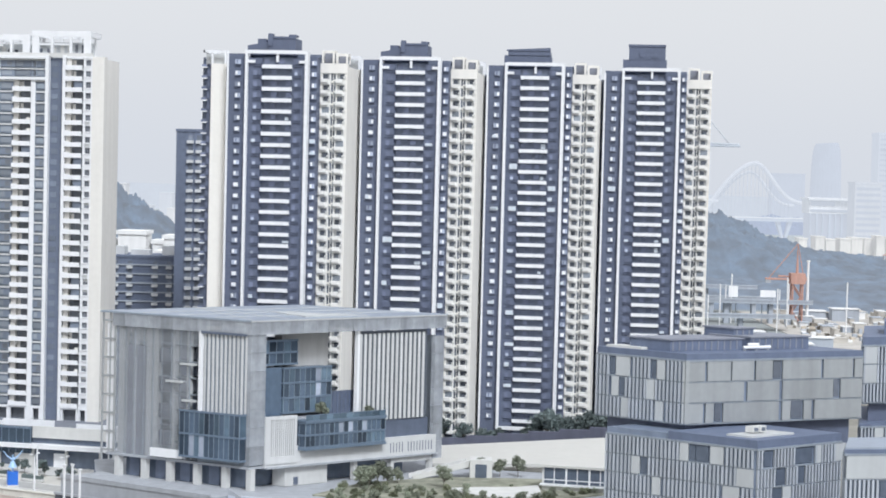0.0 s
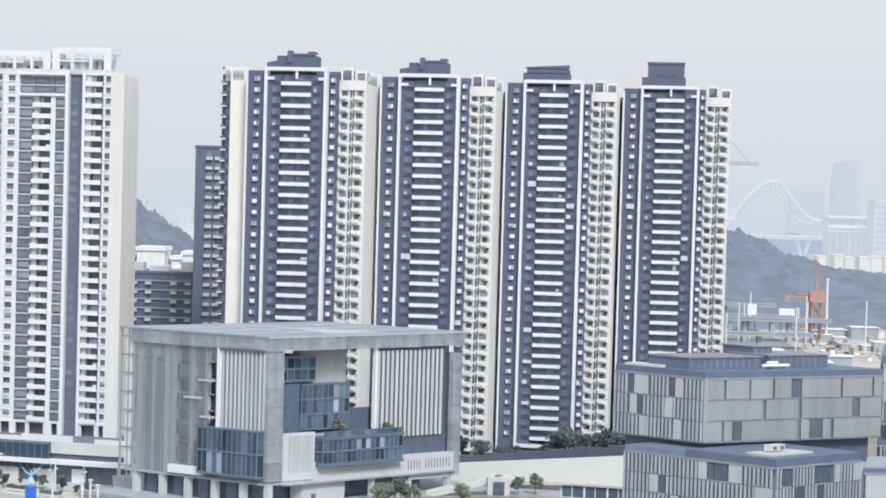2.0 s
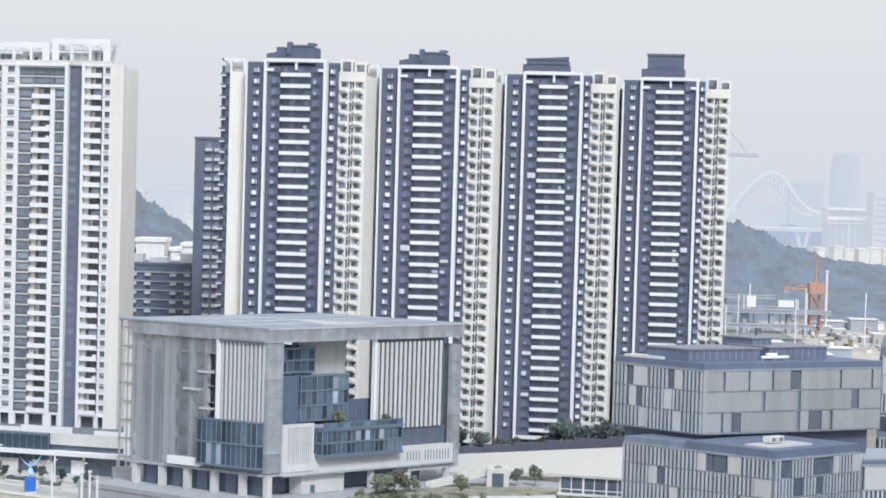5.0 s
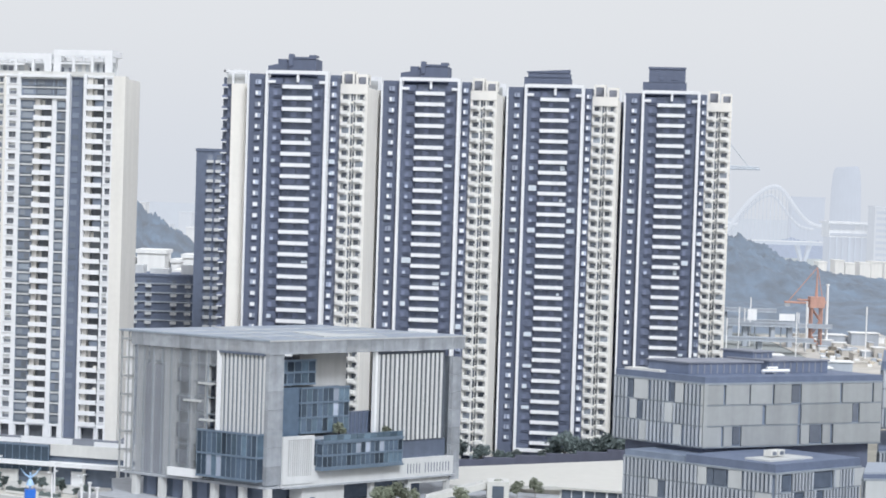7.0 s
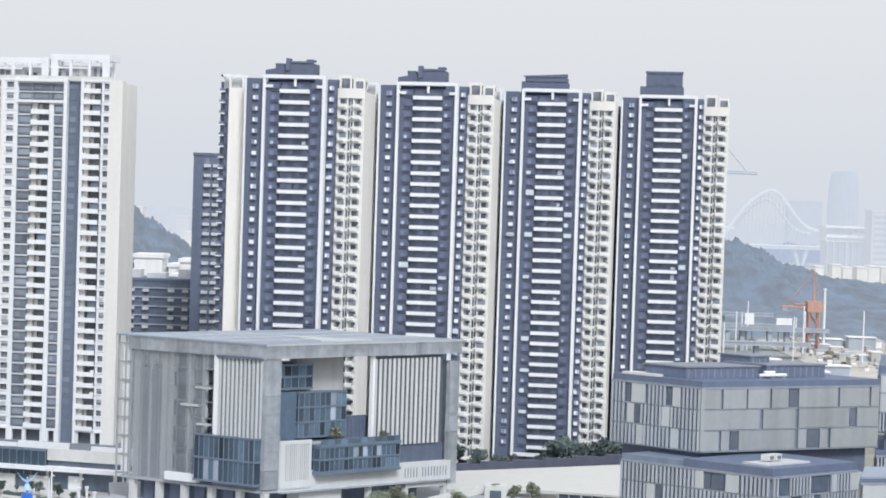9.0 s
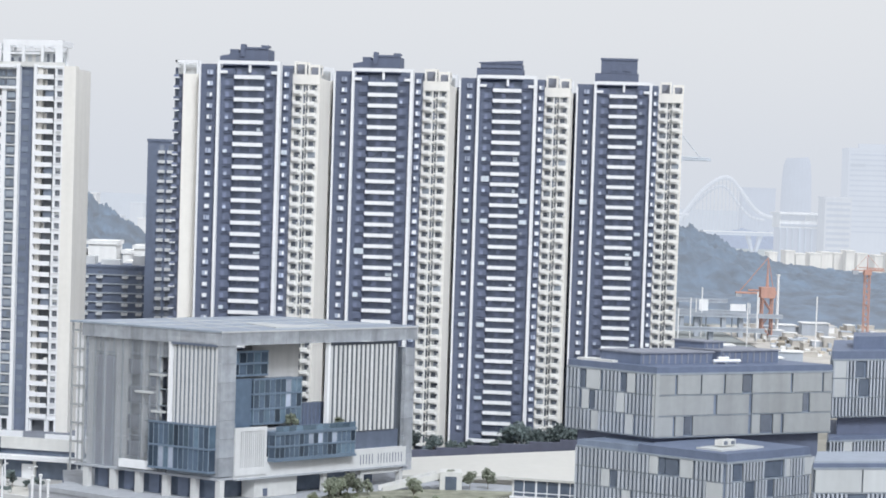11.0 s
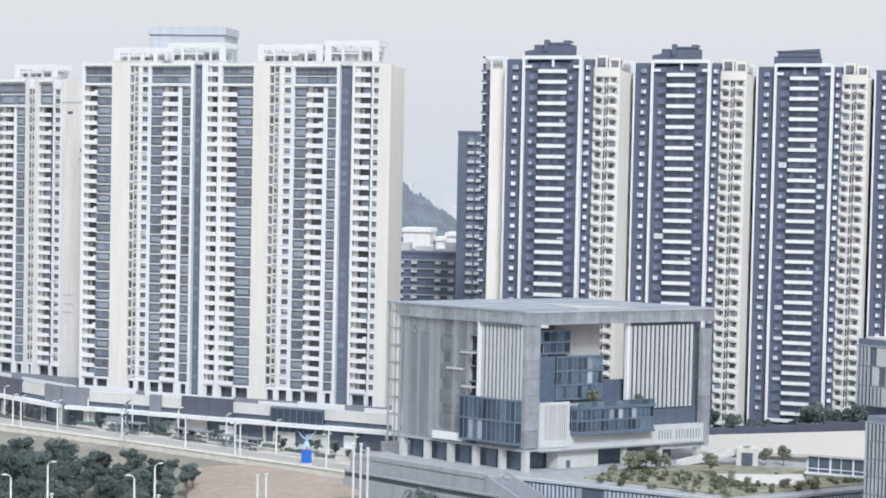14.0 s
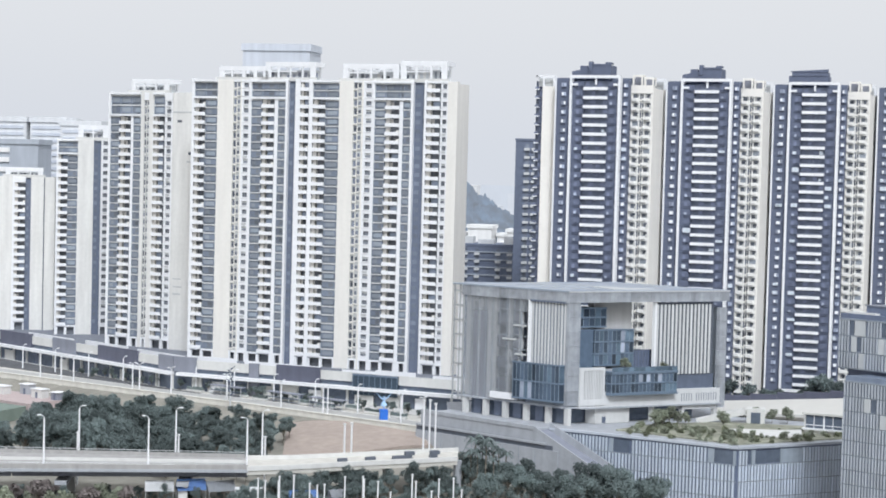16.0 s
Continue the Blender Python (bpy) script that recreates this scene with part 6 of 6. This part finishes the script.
def slip_road():
    t = thing("slip_road", "pale concrete slip road curving up to the pavilion", "slip road")
    near = [(-105.2, 300.2), (-96.2, 305.4), (-83.7, 315.1), (-69.5, 324.6), (-60.0, 331.6)]
    far = [(-110.2, 315.2), (-99.9, 319.6), (-87.0, 328.6), (-72.5, 338.7), (-62.5, 346.0)]
    part("deck", prism(B(), near + far[::-1], -1.6, -0.5), STREET_TOP, t)
    for (xa, ya), (xb, yb) in zip(near[1:], far[1:]):
        part("pier", bar(B(), ((xa + xb) / 2, (ya + yb) / 2, LOW - 1), ((xa + xb) / 2, (ya + yb) / 2, -1.6), 1.1, 10), CONCRETE, t)
    for line in (near, far):
        for (xa, ya), (xb, yb) in zip(line, line[1:]):
            m = along((xa, ya), (xb, yb))
            L = math.hypot(xb - xa, yb - ya)
            part("barrier", box(B(), 0, L, -0.25, 0.25, -0.6, 0.5, m), PALE, t)
    return t


slip_road()


def barrier_block(m, w, tall):
    t = thing("road_barrier", "low dark barrier block standing on the pale slip road", "barrier", m, "barriers on the slip road")
    part("block", box(B(), 0, w, -0.4, 0.4, 0, 0.75), PIT, t)
    part("foot", box(B(), -0.1, w + 0.1, -0.55, 0.55, 0, 0.18), PIT, t)
    if tall:
        part("raised_end", box(B(), w - 1.8, w + 0.6, -0.6, 0.6, 0.75, 1.7), PIT, t)
    return t


for x, y, w, tall in ((-88.0, 320.2, 2.4, False), (-82.0, 324.6, 2.6, False), (-76.0, 328.6, 5.2, True), (-67.6, 334.0, 2.0, True)):
    barrier_block(pose(x, y, -0.5, 0, 0, 35), w, tall)

# ---- lamps ----


def street_lamp(m, h, arms, label, group):
    t = thing("street_lamp", label, "street lamp", m, group)
    part("pole", bar(B(), (0, 0, 0), (0, 0, h - 0.6), 0.27, 7, 0.18), WHITE, t)
    part("base_plate", box(B(), -0.3, 0.3, -0.3, 0.3, 0, 0.12), STEEL, t)
    for s in arms:
        bm = B()
        pts = [(0, 0, h - 0.7), (0.25 * s, 0, h - 0.2), (0.65 * s, 0, h), (1.0 * s, 0, h + 0.03)]
        for p, q in zip(pts, pts[1:]):
            bar(bm, p, q, 0.11, 5)
        a = part("arm", bm, STEEL, t)
        part("lamp_head", box(B(), min(0.8 * s, 1.7 * s), max(0.8 * s, 1.7 * s), -0.2, 0.2, h - 0.05, h + 0.17), WHITE, a)
    return t


lamp = street_lamp(pose(-152.9, 291.2, -0.1, 0, 0, 20), 11.6, (-1,), "tall grey curved street lamp on the viaduct", "viaduct lamps")
for x, y, s in ((-129.5, 298.9, 20), (-106.6, 304.6, 20), (-205, 271, 22), (-255, 250, 22)):
    copy_thing(lamp, pose(x, y, -0.1, 0, 0, s))
for x, y, s in ((-151.6, 309.3, 200), (-128.2, 314.5, 200), (-107, 318.4, 205), (-190, 297.0, 200)):
    copy_thing(lamp, pose(x, y, -0.1, 0, 0, s))
lamp2 = street_lamp(pose(-81.0, 390.5, STREET + 0.2, 0, 0, 65), 9.6, (-1, 1), "double-armed pale street lamp along the street", "street lamps")
for i in range(1, 19):
    x = -81.0 - i * 12.6 + 7.0 * math.sin(i * 2.3)
    y = 390.5 + (-81.0 - x) * 0.456
    copy_thing(lamp2, pose(x, y, STREET + 0.2, 0, 0, 65))
lamp3 = street_lamp(pose(-92.0, 412.5, STREET + 0.2, 0, 0, 65), 8.6, (1,), "slim street lamp beside the shop forecourt", "forecourt lamps")
for i in range(1, 14):
    copy_thing(lamp3, pose(-92.0 - i * 15.5, 412.5 + i * 7.3, STREET + 0.2, 0, 0, 65))
post = thing("park_post", "slim white lamp post in the park", "lamp post", pose(-92, 282.0, LOW), "park posts")
part("pole", bar(B(), (0, 0, 0), (0, 0, 9.6), 0.17, 6), WHITE, post)
part("post_cap", bar(B(), (0, 0, 9.5), (0, 0, 9.9), 0.2, 7, 0.32), WHITE, post)
rp = random.Random(77)
for i in range(18):
    x = -97 + i * 2.7 + rp.uniform(-1.1, 1.1)
    c = copy_thing(post, pose(x, 281 + rp.uniform(-3, 5) + 0.3 * (x + 96), LOW, 0, 0, rp.uniform(0, 180)))
    c.scale = (1, 1, rp.uniform(0.78, 1.12))
for x, y in ((-153.6, 313.2), (-128.9, 318.6), (-107.5, 322.5), (-93.1, 346.8), (-91.4, 347.6), (-75.4, 363.8), (-73.9, 364.6), (-71.6, 361.0)):
    c = copy_thing(post, pose(x, y, ground_z(x, y)))
    c.scale = (1.5, 1.5, 1.55 if x > -91 else 1.35)

# ---- trees ----
leaf_rng = np.random.default_rng(5)


def crown_mesh(name, blobs, count, size, m):
    """Many small leaf clumps scattered through overlapping lobes, denser at their skins."""
    verts, faces = [], []
    vol = np.array([b[3] ** 2 for b in blobs])
    pick = leaf_rng.choice(len(blobs), count, p=vol / vol.sum())
    for k in pick:
        cx, cy, cz, r = blobs[k]
        d = leaf_rng.normal(size=3)
        d /= np.linalg.norm(d)
        rr = r * leaf_rng.uniform(0.62, 1.10) * (1 + 0.18 * math.sin(5 * d[0] + 3 * d[1] + k))
        c = np.array((cx, cy, cz)) + d * rr * np.array((1, 1, 0.82))
        nrm = d + leaf_rng.normal(size=3) * 1.0 + np.array((0, -0.1, 0.35))
        nrm /= np.linalg.norm(nrm)
        a = np.cross(nrm, leaf_rng.normal(size=3))
        a /= np.linalg.norm(a)
        b = np.cross(nrm, a)
        s = size * leaf_rng.uniform(0.7, 1.55)
        i = len(verts)
        verts += [tuple(c + a * s), tuple(c + b * s * 0.6 + nrm * s * 0.15), tuple(c - a * s), tuple(c - b * s * 0.6 - nrm * s * 0.1)]
        faces.append((i, i + 1, i + 2, i + 3))
    me = bpy.data.meshes.new(name)
    me.from_pydata(verts, [], faces)
    me.materials.append(m)
    return me


def make_tree(h, spread, m, leaf, count, label, category, group, name="tree", low=0.30):
    t = thing(name, label, category, None, group)
    r = random.Random(int(h * 100 + spread * 10))
    bm = B()
    bar(bm, (0, 0, -0.6), (0.1, 0, h * 0.45), 0.03 * h * 0.6, 7, 0.018 * h * 0.6)
    blobs = [(0, 0, h * 0.66, spread * 0.60), (0.1 * spread, 0, h * 0.86, spread * 0.34)]
    for i in range(13):
        a = 2 * math.pi * i * 0.382 + r.uniform(-0.4, 0.4)
        d = spread * r.uniform(0.35, 0.78)
        z = h * r.uniform(low + 0.12, 0.90)
        q = (d * math.cos(a), d * math.sin(a), z)
        blobs.append((*q, spread * r.uniform(0.20, 0.36)))
        bar(bm, (0.08, 0, h * r.uniform(0.25, 0.42)), q, 0.10, 5, 0.04)
    part("trunk", bm, BARK, t)
    part("crown", crown_mesh("crown", blobs, count, leaf, m), None, t)
    return t


def plant(models, spots, seed):
    """Puts trees at the spots (x, y, z, size); the first use of a model moves the model itself."""
    r = random.Random(seed)
    used = set()
    for i, (x, y, z, s) in enumerate(spots):
        k = r.randrange(len(models))
        spin = r.uniform(0, 360)
        m = pose(x, y, z, 0, 0, spin)
        if k in used:
            o = copy_thing(models[k], m)
            o.scale = (s, s, s * r.uniform(0.92, 1.1))
        else:
            used.add(k)
            models[k].matrix_world = m
            models[k].scale = (s, s, s)
    for k in set(range(len(models))) - used:
        models[k].matrix_world = pose(-200 - 6 * k, 340, ground_z(-200, 340))


big = [make_tree(15.5, 6.0, LEAF, 0.34, 3600, "dense dark green broadleaf tree in a grove", "tree", "dark grove below the street"),
       make_tree(14.0, 5.2, LEAF, 0.33, 3300, "dense dark green broadleaf tree in a grove", "tree", "dark grove below the street"),
       make_tree(17.5, 4.6, LEAF, 0.34, 3600, "tall dark green broadleaf tree in a grove", "tree", "dark grove below the street")]
rt = random.Random(21)
spots = []
for j in range(8):
    for i in range(20):
        x = -204 + i * 5.4 + rt.uniform(-2, 2)
        y = 326 + j * 7.4 + (-x - 105) * 0.12 + rt.uniform(-2.5, 2.5)
        if x > -112 and y < 322 or x > -113 or y > 384 - (x + 75) * 0.45 - 7 or x < -188:
            continue
        s = 0.80 if x < -165 else 0.80 - 0.36 * (x + 165) / 52
        spots.append((x, y, ground_z(x, y), s * rt.uniform(0.8, 1.12)))
plant(big, spots, 2)
fore = [make_tree(12.0, 4.4, LEAF, 0.22, 4200, "bushy dark green tree in the riverside park", "tree", "park trees", low=0.04),
        make_tree(10.0, 3.6, LEAF, 0.21, 3800, "bushy dark green tree in the riverside park", "tree", "park trees", low=0.04)]
spots = []
for j in range(3):
    for i in range(24):
        x = -103 + i * 2.4 + rt.uniform(-1.2, 1.2)
        if rt.random() < (0.35, 0.2, 0.15)[j] or (x > -58 and j == 2):
            continue
        y = (286, 295, 302)[j] + rt.uniform(-3, 3) + (x + 104) * (0.30, 0.42, 0.62)[j]
        spots.append((x, y, LOW, (0.55, 0.66, 0.74)[j] * rt.uniform(0.82, 1.1)))
for i in range(20):
    x = -47 + i * 1.9 + rt.uniform(-1, 1)
    spots.append((x, 337 + rt.uniform(-5, 4), ground_z(x, 337), (0.9 if x < -30 else 1.22) * rt.uniform(0.88, 1.06)))
for i in range(9):
    x = -60 + i * 1.7 + rt.uniform(-0.6, 0.6)
    spots.append((x, 341 + rt.uniform(-3, 4), LOW, rt.uniform(0.55, 0.8)))
for i in range(14):
    x = -160 + i * 3.6
    spots.append((x, 281 + 0.42 * (x + 160) + rt.uniform(-3, 6), LOW, rt.uniform(0.32, 0.46)))
plant(fore, spots, 4)


def palm(m, h):
    t = thing("palm_tree", "dark green palm with a drooping crown and pale trunk", "palm tree", m, "palms beside the ramp")
    part("trunk", bar(B(), (0, 0, -0.3), (0.15, 0, h), 0.26, 8, 0.18), BARK, t)
    r = random.Random(int(h * 31))
    for i in range(14):
        a = 2 * math.pi * i / 5.6 + r.uniform(-0.15, 0.15)
        rise = r.uniform(0.1, 1.6)
        bm = B()
        last = None
        for k in range(7):
            f = k / 6
            reach = 2.9 * f
            z = h + rise * math.sin(f * 2.2) * 1.5 - 2.0 * f * f
            c = Vector((reach * math.cos(a), reach * math.sin(a), z))
            side = Vector((-math.sin(a), math.cos(a), 0)) * (0.46 * math.sin(math.pi * min(1, f * 0.9 + 0.1)))
            ring = [bm.verts.new(c + side - Vector((0, 0, 0.3))), bm.verts.new(c), bm.verts.new(c - side - Vector((0, 0, 0.3)))]
            if last:
                bm.faces.new((last[0], last[1], ring[1], ring[0]))
                bm.faces.new((last[1], last[2], ring[2], ring[1]))
            last = ring
        part("frond", bm, LEAF, t)
    return t


p0 = palm(pose(-57.0, 340.0, LOW), 12.6)
for x, y, k in ((-55.4, 342, 0.93), (-53.9, 338, 0.97), (-52.6, 342, 0.86), (-55.8, 337, 0.80), (-50.6, 339, 0.82), (-49.0, 341, 0.74), (-54.2, 341, 0.72), (-57.6, 338, 0.78), (-51.6, 337, 0.66)):
    c = copy_thing(p0, pose(x, y, LOW, 0, 0, x * 40))
    c.scale = (k, k, k)

# shrubs and small trees of the roof garden and forecourt
shrub = [make_tree(3.4, 1.7, LEAF_PALE, 0.22, 420, "small pale green shrub in the roof garden", "shrub", "garden shrubs", "shrub", 0.05),
         make_tree(2.4, 1.5, LEAF_OLIVE, 0.2, 380, "low olive green shrub in the roof garden", "shrub", "garden shrubs", "shrub", 0.02)]
spots = []
for i in range(270):
    f = rt.random()
    x = -20 + 72 * f
    edge = 366 - (x + 41) * 0.328 if x < 9 else 349.6 + (x - 9) * 0.753
    y = edge + 4.5 + 24 * rt.random() ** 0.8
    if (x - 18) ** 2 + ((y - 377) * 1.3) ** 2 < 80 or (x > 20 and y > 381):
        continue
    spots.append((x, y, GARDEN, rt.uniform(0.3, 0.75)))
plant(shrub, spots, 6)
gtree = [make_tree(6.6, 2.6, LEAF_PALE, 0.28, 800, "young pale green tree by the pavilion terrace", "tree", "terrace trees")]
plant(gtree, [(-14.0, 379.6, GARDEN, 0.8), (-12.4, 381.2, GARDEN, 0.72), (-10.6, 383.0, GARDEN, 0.85), (-8.4, 384.6, GARDEN, 0.7), (-6.2, 386.0, GARDEN, 0.6), (12.5, 398.0, GARDEN, 0.75), (17.0, 399.5, GARDEN, 0.7), (21.2, 400.0, GARDEN, 0.75), (4.0, 382.0, GARDEN, 0.8)], 8)
hedge = [make_tree(6.5, 3.2, LEAF, 0.34, 900, "dark green hedge tree at the foot of the towers", "tree", "trees at the tower foot")]
bm = B()
prism(bm, [(-2, 444.5), (80, 456), (84, 470), (-2, 462)], STREET - 0.5, STREET + 6.2)
solid("terrace", bm, CONCRETE, "raised terrace at the foot of the towers", "terrace", "structure")
plant(hedge, [(1 + i * 3.1 + rt.uniform(-1, 1), 447.5 + i * 0.55 + rt.uniform(0, 3), STREET + 6.1, rt.uniform(0.55, 1.0) + (0.45 if i > 9 else 0.0)) for i in range(26) if i % 5 != 2 or i > 9], 9)
conifer = [make_tree(4.4, 2.0, LEAF, 0.3, 420, "pale grey-green street tree on the shop forecourt", "tree", "forecourt trees"), make_tree(4.6, 1.5, LEAF, 0.26, 420, "small dark street tree on the shop forecourt", "tree", "forecourt trees")]
plant(conifer, [(-84 - i * 3.1 - rt.uniform(0, 2), 417 + i * 1.25 + rt.uniform(-4, 3), STREET + 0.4, rt.uniform(0.45, 0.85)) for i in range(44)], 10)
bm = B()
prism(bm, [(-24, 370), (9, 356), (52, 389), (45, 396), (4, 396), (-14, 386)], GARDEN, GARDEN + 0.35)
solid("planting_bed", bm, LAWN, "grassy planting bed on the roof garden", "lawn", "structure")
bm = B()
prism(bm, [(5, 380), (9, 374), (13, 371), (18, 370), (22, 371.5), (25, 378), (25, 386), (20, 383), (13, 382)], GARDEN + 0.3, GARDEN + 0.7)
solid("garden_path", bm, PALE, "pale winding path in the roof garden", "path", "structure")
wall_t = thing("terrace_wall", "long dark terrace wall before the tower foot", "wall")
for i in range(9):
    part("wall_panel", box(B(), 2 + i * 8.0, 9.95 + i * 8.0, 443.0 + i * 1.2, 444.0 + i * 1.2, STREET, 5.8 + i * 0.55), SHOP_DARK, wall_t)

# ---- blue sign kiosk and forecourt shelters ----


def kiosk():
    t = thing("sign_kiosk", "bright blue sign box with pale blue wing-shaped arms", "kiosk", pose(-96.2, 406.0, STREET + 0.25, 0, 0, 20))
    t.scale = (0.8, 0.8, 0.85)
    part("sign_box", box(B(), -1.5, 1.5, -1.2, 1.2, 0.4, 4.0), SIGN_BLUE, t)
    part("plinth", box(B(), -1.7, 1.7, -1.4, 1.4, 0, 0.4), PALE, t)
    part("pole", bar(B(), (0, 0, 4.0), (0, 0, 8.6), 0.3, 8), mat_kiosk, t)
    part("collar", bar(B(), (0, 0, 5.2), (0, 0, 6.8), 1.3, 10, 0.5), mat_kiosk, t)
    for s in (-1, 1):
        bm = B()
        bar(bm, (0, 0, 7.2), (2.2 * s, 0, 8.2), 0.34, 6, 0.26)
        bar(bm, (2.2 * s, 0, 8.2), (4.0 * s, 0, 9.8), 0.26, 6, 0.08)
        arm = part("wing_arm", bm, mat_kiosk, t)
        arm.scale = (0.7, 1, 1)
    return t


mat_kiosk = mat("pale_blue_enamel", (0.36, 0.55, 0.80), 0.4)
kiosk()


def shelter(m):
    t = thing("bus_shelter", "long low bus shelter with a dark flat roof", "bus shelter", m, "bus shelters")
    part("roof", box(B(), 0, 14, -1.4, 1.4, 3.0, 3.25), SHOP_GREY, t)
    part("bench", box(B(), 0.6, 13.4, 0.6, 1.1, 0.4, 0.55), BACKING, t)
    part("back_rail", box(B(), 0.4, 13.6, 1.0, 1.08, 1.5, 1.8), SHOP, t)
    for x in (0.4, 4.8, 9.2, 13.4):
        part("post", bar(B(), (x, 0.9, 0), (x, 0.9, 3.0), 0.12, 6), STEEL, t)
    return t


sh = shelter(pose(-112.0, 421.5, STREET + 0.25, 0, 0, 155))
copy_thing(sh, pose(-150.0, 439.0, STREET + 0.25, 0, 0, 155))
copy_thing(sh, pose(-128.0, 430.0, STREET + 0.25, 0, 0, 155))


def market_tent(m, c, label):
    t = thing("market_tent", label, "tent", m, "tents under the viaduct")
    bm = B()
    v = [bm.verts.new(p) for p in ((0, 0, 2.4), (8, 0, 2.4), (8, 6, 2.4), (0, 6, 2.4), (0, 3, 4.0), (8, 3, 4.0))]
    for f in ((0, 1, 5, 4), (3, 4, 5, 2), (0, 4, 3), (1, 2, 5)):
        bm.faces.new([v[i] for i in f])
    bmesh.ops.solidify(bm, geom=bm.faces[:], thickness=0.08)
    part("canopy", bm, c, t)
    for x in (0.2, 7.8):
        for y in (0.2, 5.8):
            part("pole", bar(B(), (x, y, 0), (x, y, 2.4), 0.07, 5), STEEL, t)
    return t


TARP = mat("blue_tarpaulin", (0.16, 0.30, 0.62), 0.5)
for i, (x, y, z, sc) in enumerate(((-128, 293, LOW, 1.4), (-120.5, 295, LOW, 1.5), (-113.5, 297, LOW, 1.4), (-106, 294, LOW, 1.3), (-93, 296, LOW, 1.2), (-84, 300, LOW, 1.2))):
    k = i % 3
    tent = market_tent(pose(x, y, z, 0, 0, 20 + 7 * (i % 3)), (WHITE, TARP, CONCRETE)[k], ("white", "blue", "grey")[k] + " canvas market tent beside the viaduct")
    tent.scale = (0.85, 0.8, sc)
dry = [make_tree(5.6, 2.7, DRY_LEAF, 0.34, 700, "dry brown bush below the viaduct", "bush", "dry bushes", "bush", 0.05),
       make_tree(4.6, 2.3, LEAF_PALE, 0.3, 600, "pale grey-green bush below the viaduct", "bush", "dry bushes", "bush", 0.05)]
rd = random.Random(12)
plant(dry, [(-168 + i * 2.1 + rd.uniform(-1, 1), 281.5 + 0.33 * (-168 + 2.1 * i + 158) + rd.uniform(-3.5, 2.0), LOW, rd.uniform(0.75, 1.15)) for i in range(19)], 3)


def light_mast(m):
    t = thing("sculpted_mast", "dark branching sculpture mast beside the street", "mast", m)
    part("pole", bar(B(), (0, 0, 0), (0, 0, 16), 0.3, 8, 0.15), STEEL, t)
    for i in range(9):
        a = i * 2.4
        z = 8 + i * 1.0
        part("blade", bar(B(), (0, 0, z), (1.3 * math.cos(a), 1.3 * math.sin(a), z + 1.1), 0.34, 5, 0.1), BACKING, t)
    return t


light_mast(pose(-147.0, 416.0, STREET - 4.0))

# ---- court and sheds at the far end of the grove ----
bm = B()
prism(bm, [(-236, 421), (-210, 409), (-203, 424), (-230, 437)], -8.0, -3.6)
solid("sports_court", bm, mat("faded_red_court_paint", (0.46, 0.38, 0.375), 0.8), "faded red sports court beside the grove", "court", "structure")
bm = B()
prism(bm, [(-244, 404), (-214, 392), (-210.5, 408), (-238, 420)], -8.0, -4.2)
solid("green_court", bm, mat("green_court_paint", (0.19, 0.24, 0.21), 0.8), "green painted court beside the grove", "court", "structure")


def shed(x, y, w, d, h, m):
    t = thing("shed", "small pale shed beside the sports court", "shed", pose(x, y, -3.7, 0, 0, -25), "sheds by the court")
    part("wall", box(B(), 0, w, 0, d, 0, h), m, t)
    part("roof", box(B(), -0.3, w + 0.3, -0.3, d + 0.3, h, h + 0.2), WHITE, t)
    part("door", box(B(), w * 0.4, w * 0.4 + 1.0, -0.06, 0.0, 0, 2.0), BACKING, t)
    return t


for x, y, w_, d_, h_, m_ in ((-232, 429, 6, 3, 2.6, PALE), (-223, 431, 4, 3, 3.2, CONCRETE), (-216, 424, 5, 3, 2.8, PALE), (-208, 421, 3, 3, 2.4, SHOP_GREY)):
    shed(x, y, w_, d_, h_, m_)
potted = make_tree(3.6, 1.5, LEAF_PALE, 0.3, 300, "small palm-like plant on the glass box roof", "plant", "", "roof_plant_pot")
potted.matrix_world = Matrix.Translation(PM @ Vector((20.5, 0.6, 18.2)))
for a_, b_, k_ in ((23.0, 1.6, 0.6), (33.5, 0.0, 0.62), (35.2, 0.4, 0.45)):
    c = copy_thing(potted, Matrix.Translation(PM @ Vector((a_, b_, 18.2))))
    c.scale = (k_, k_, k_)
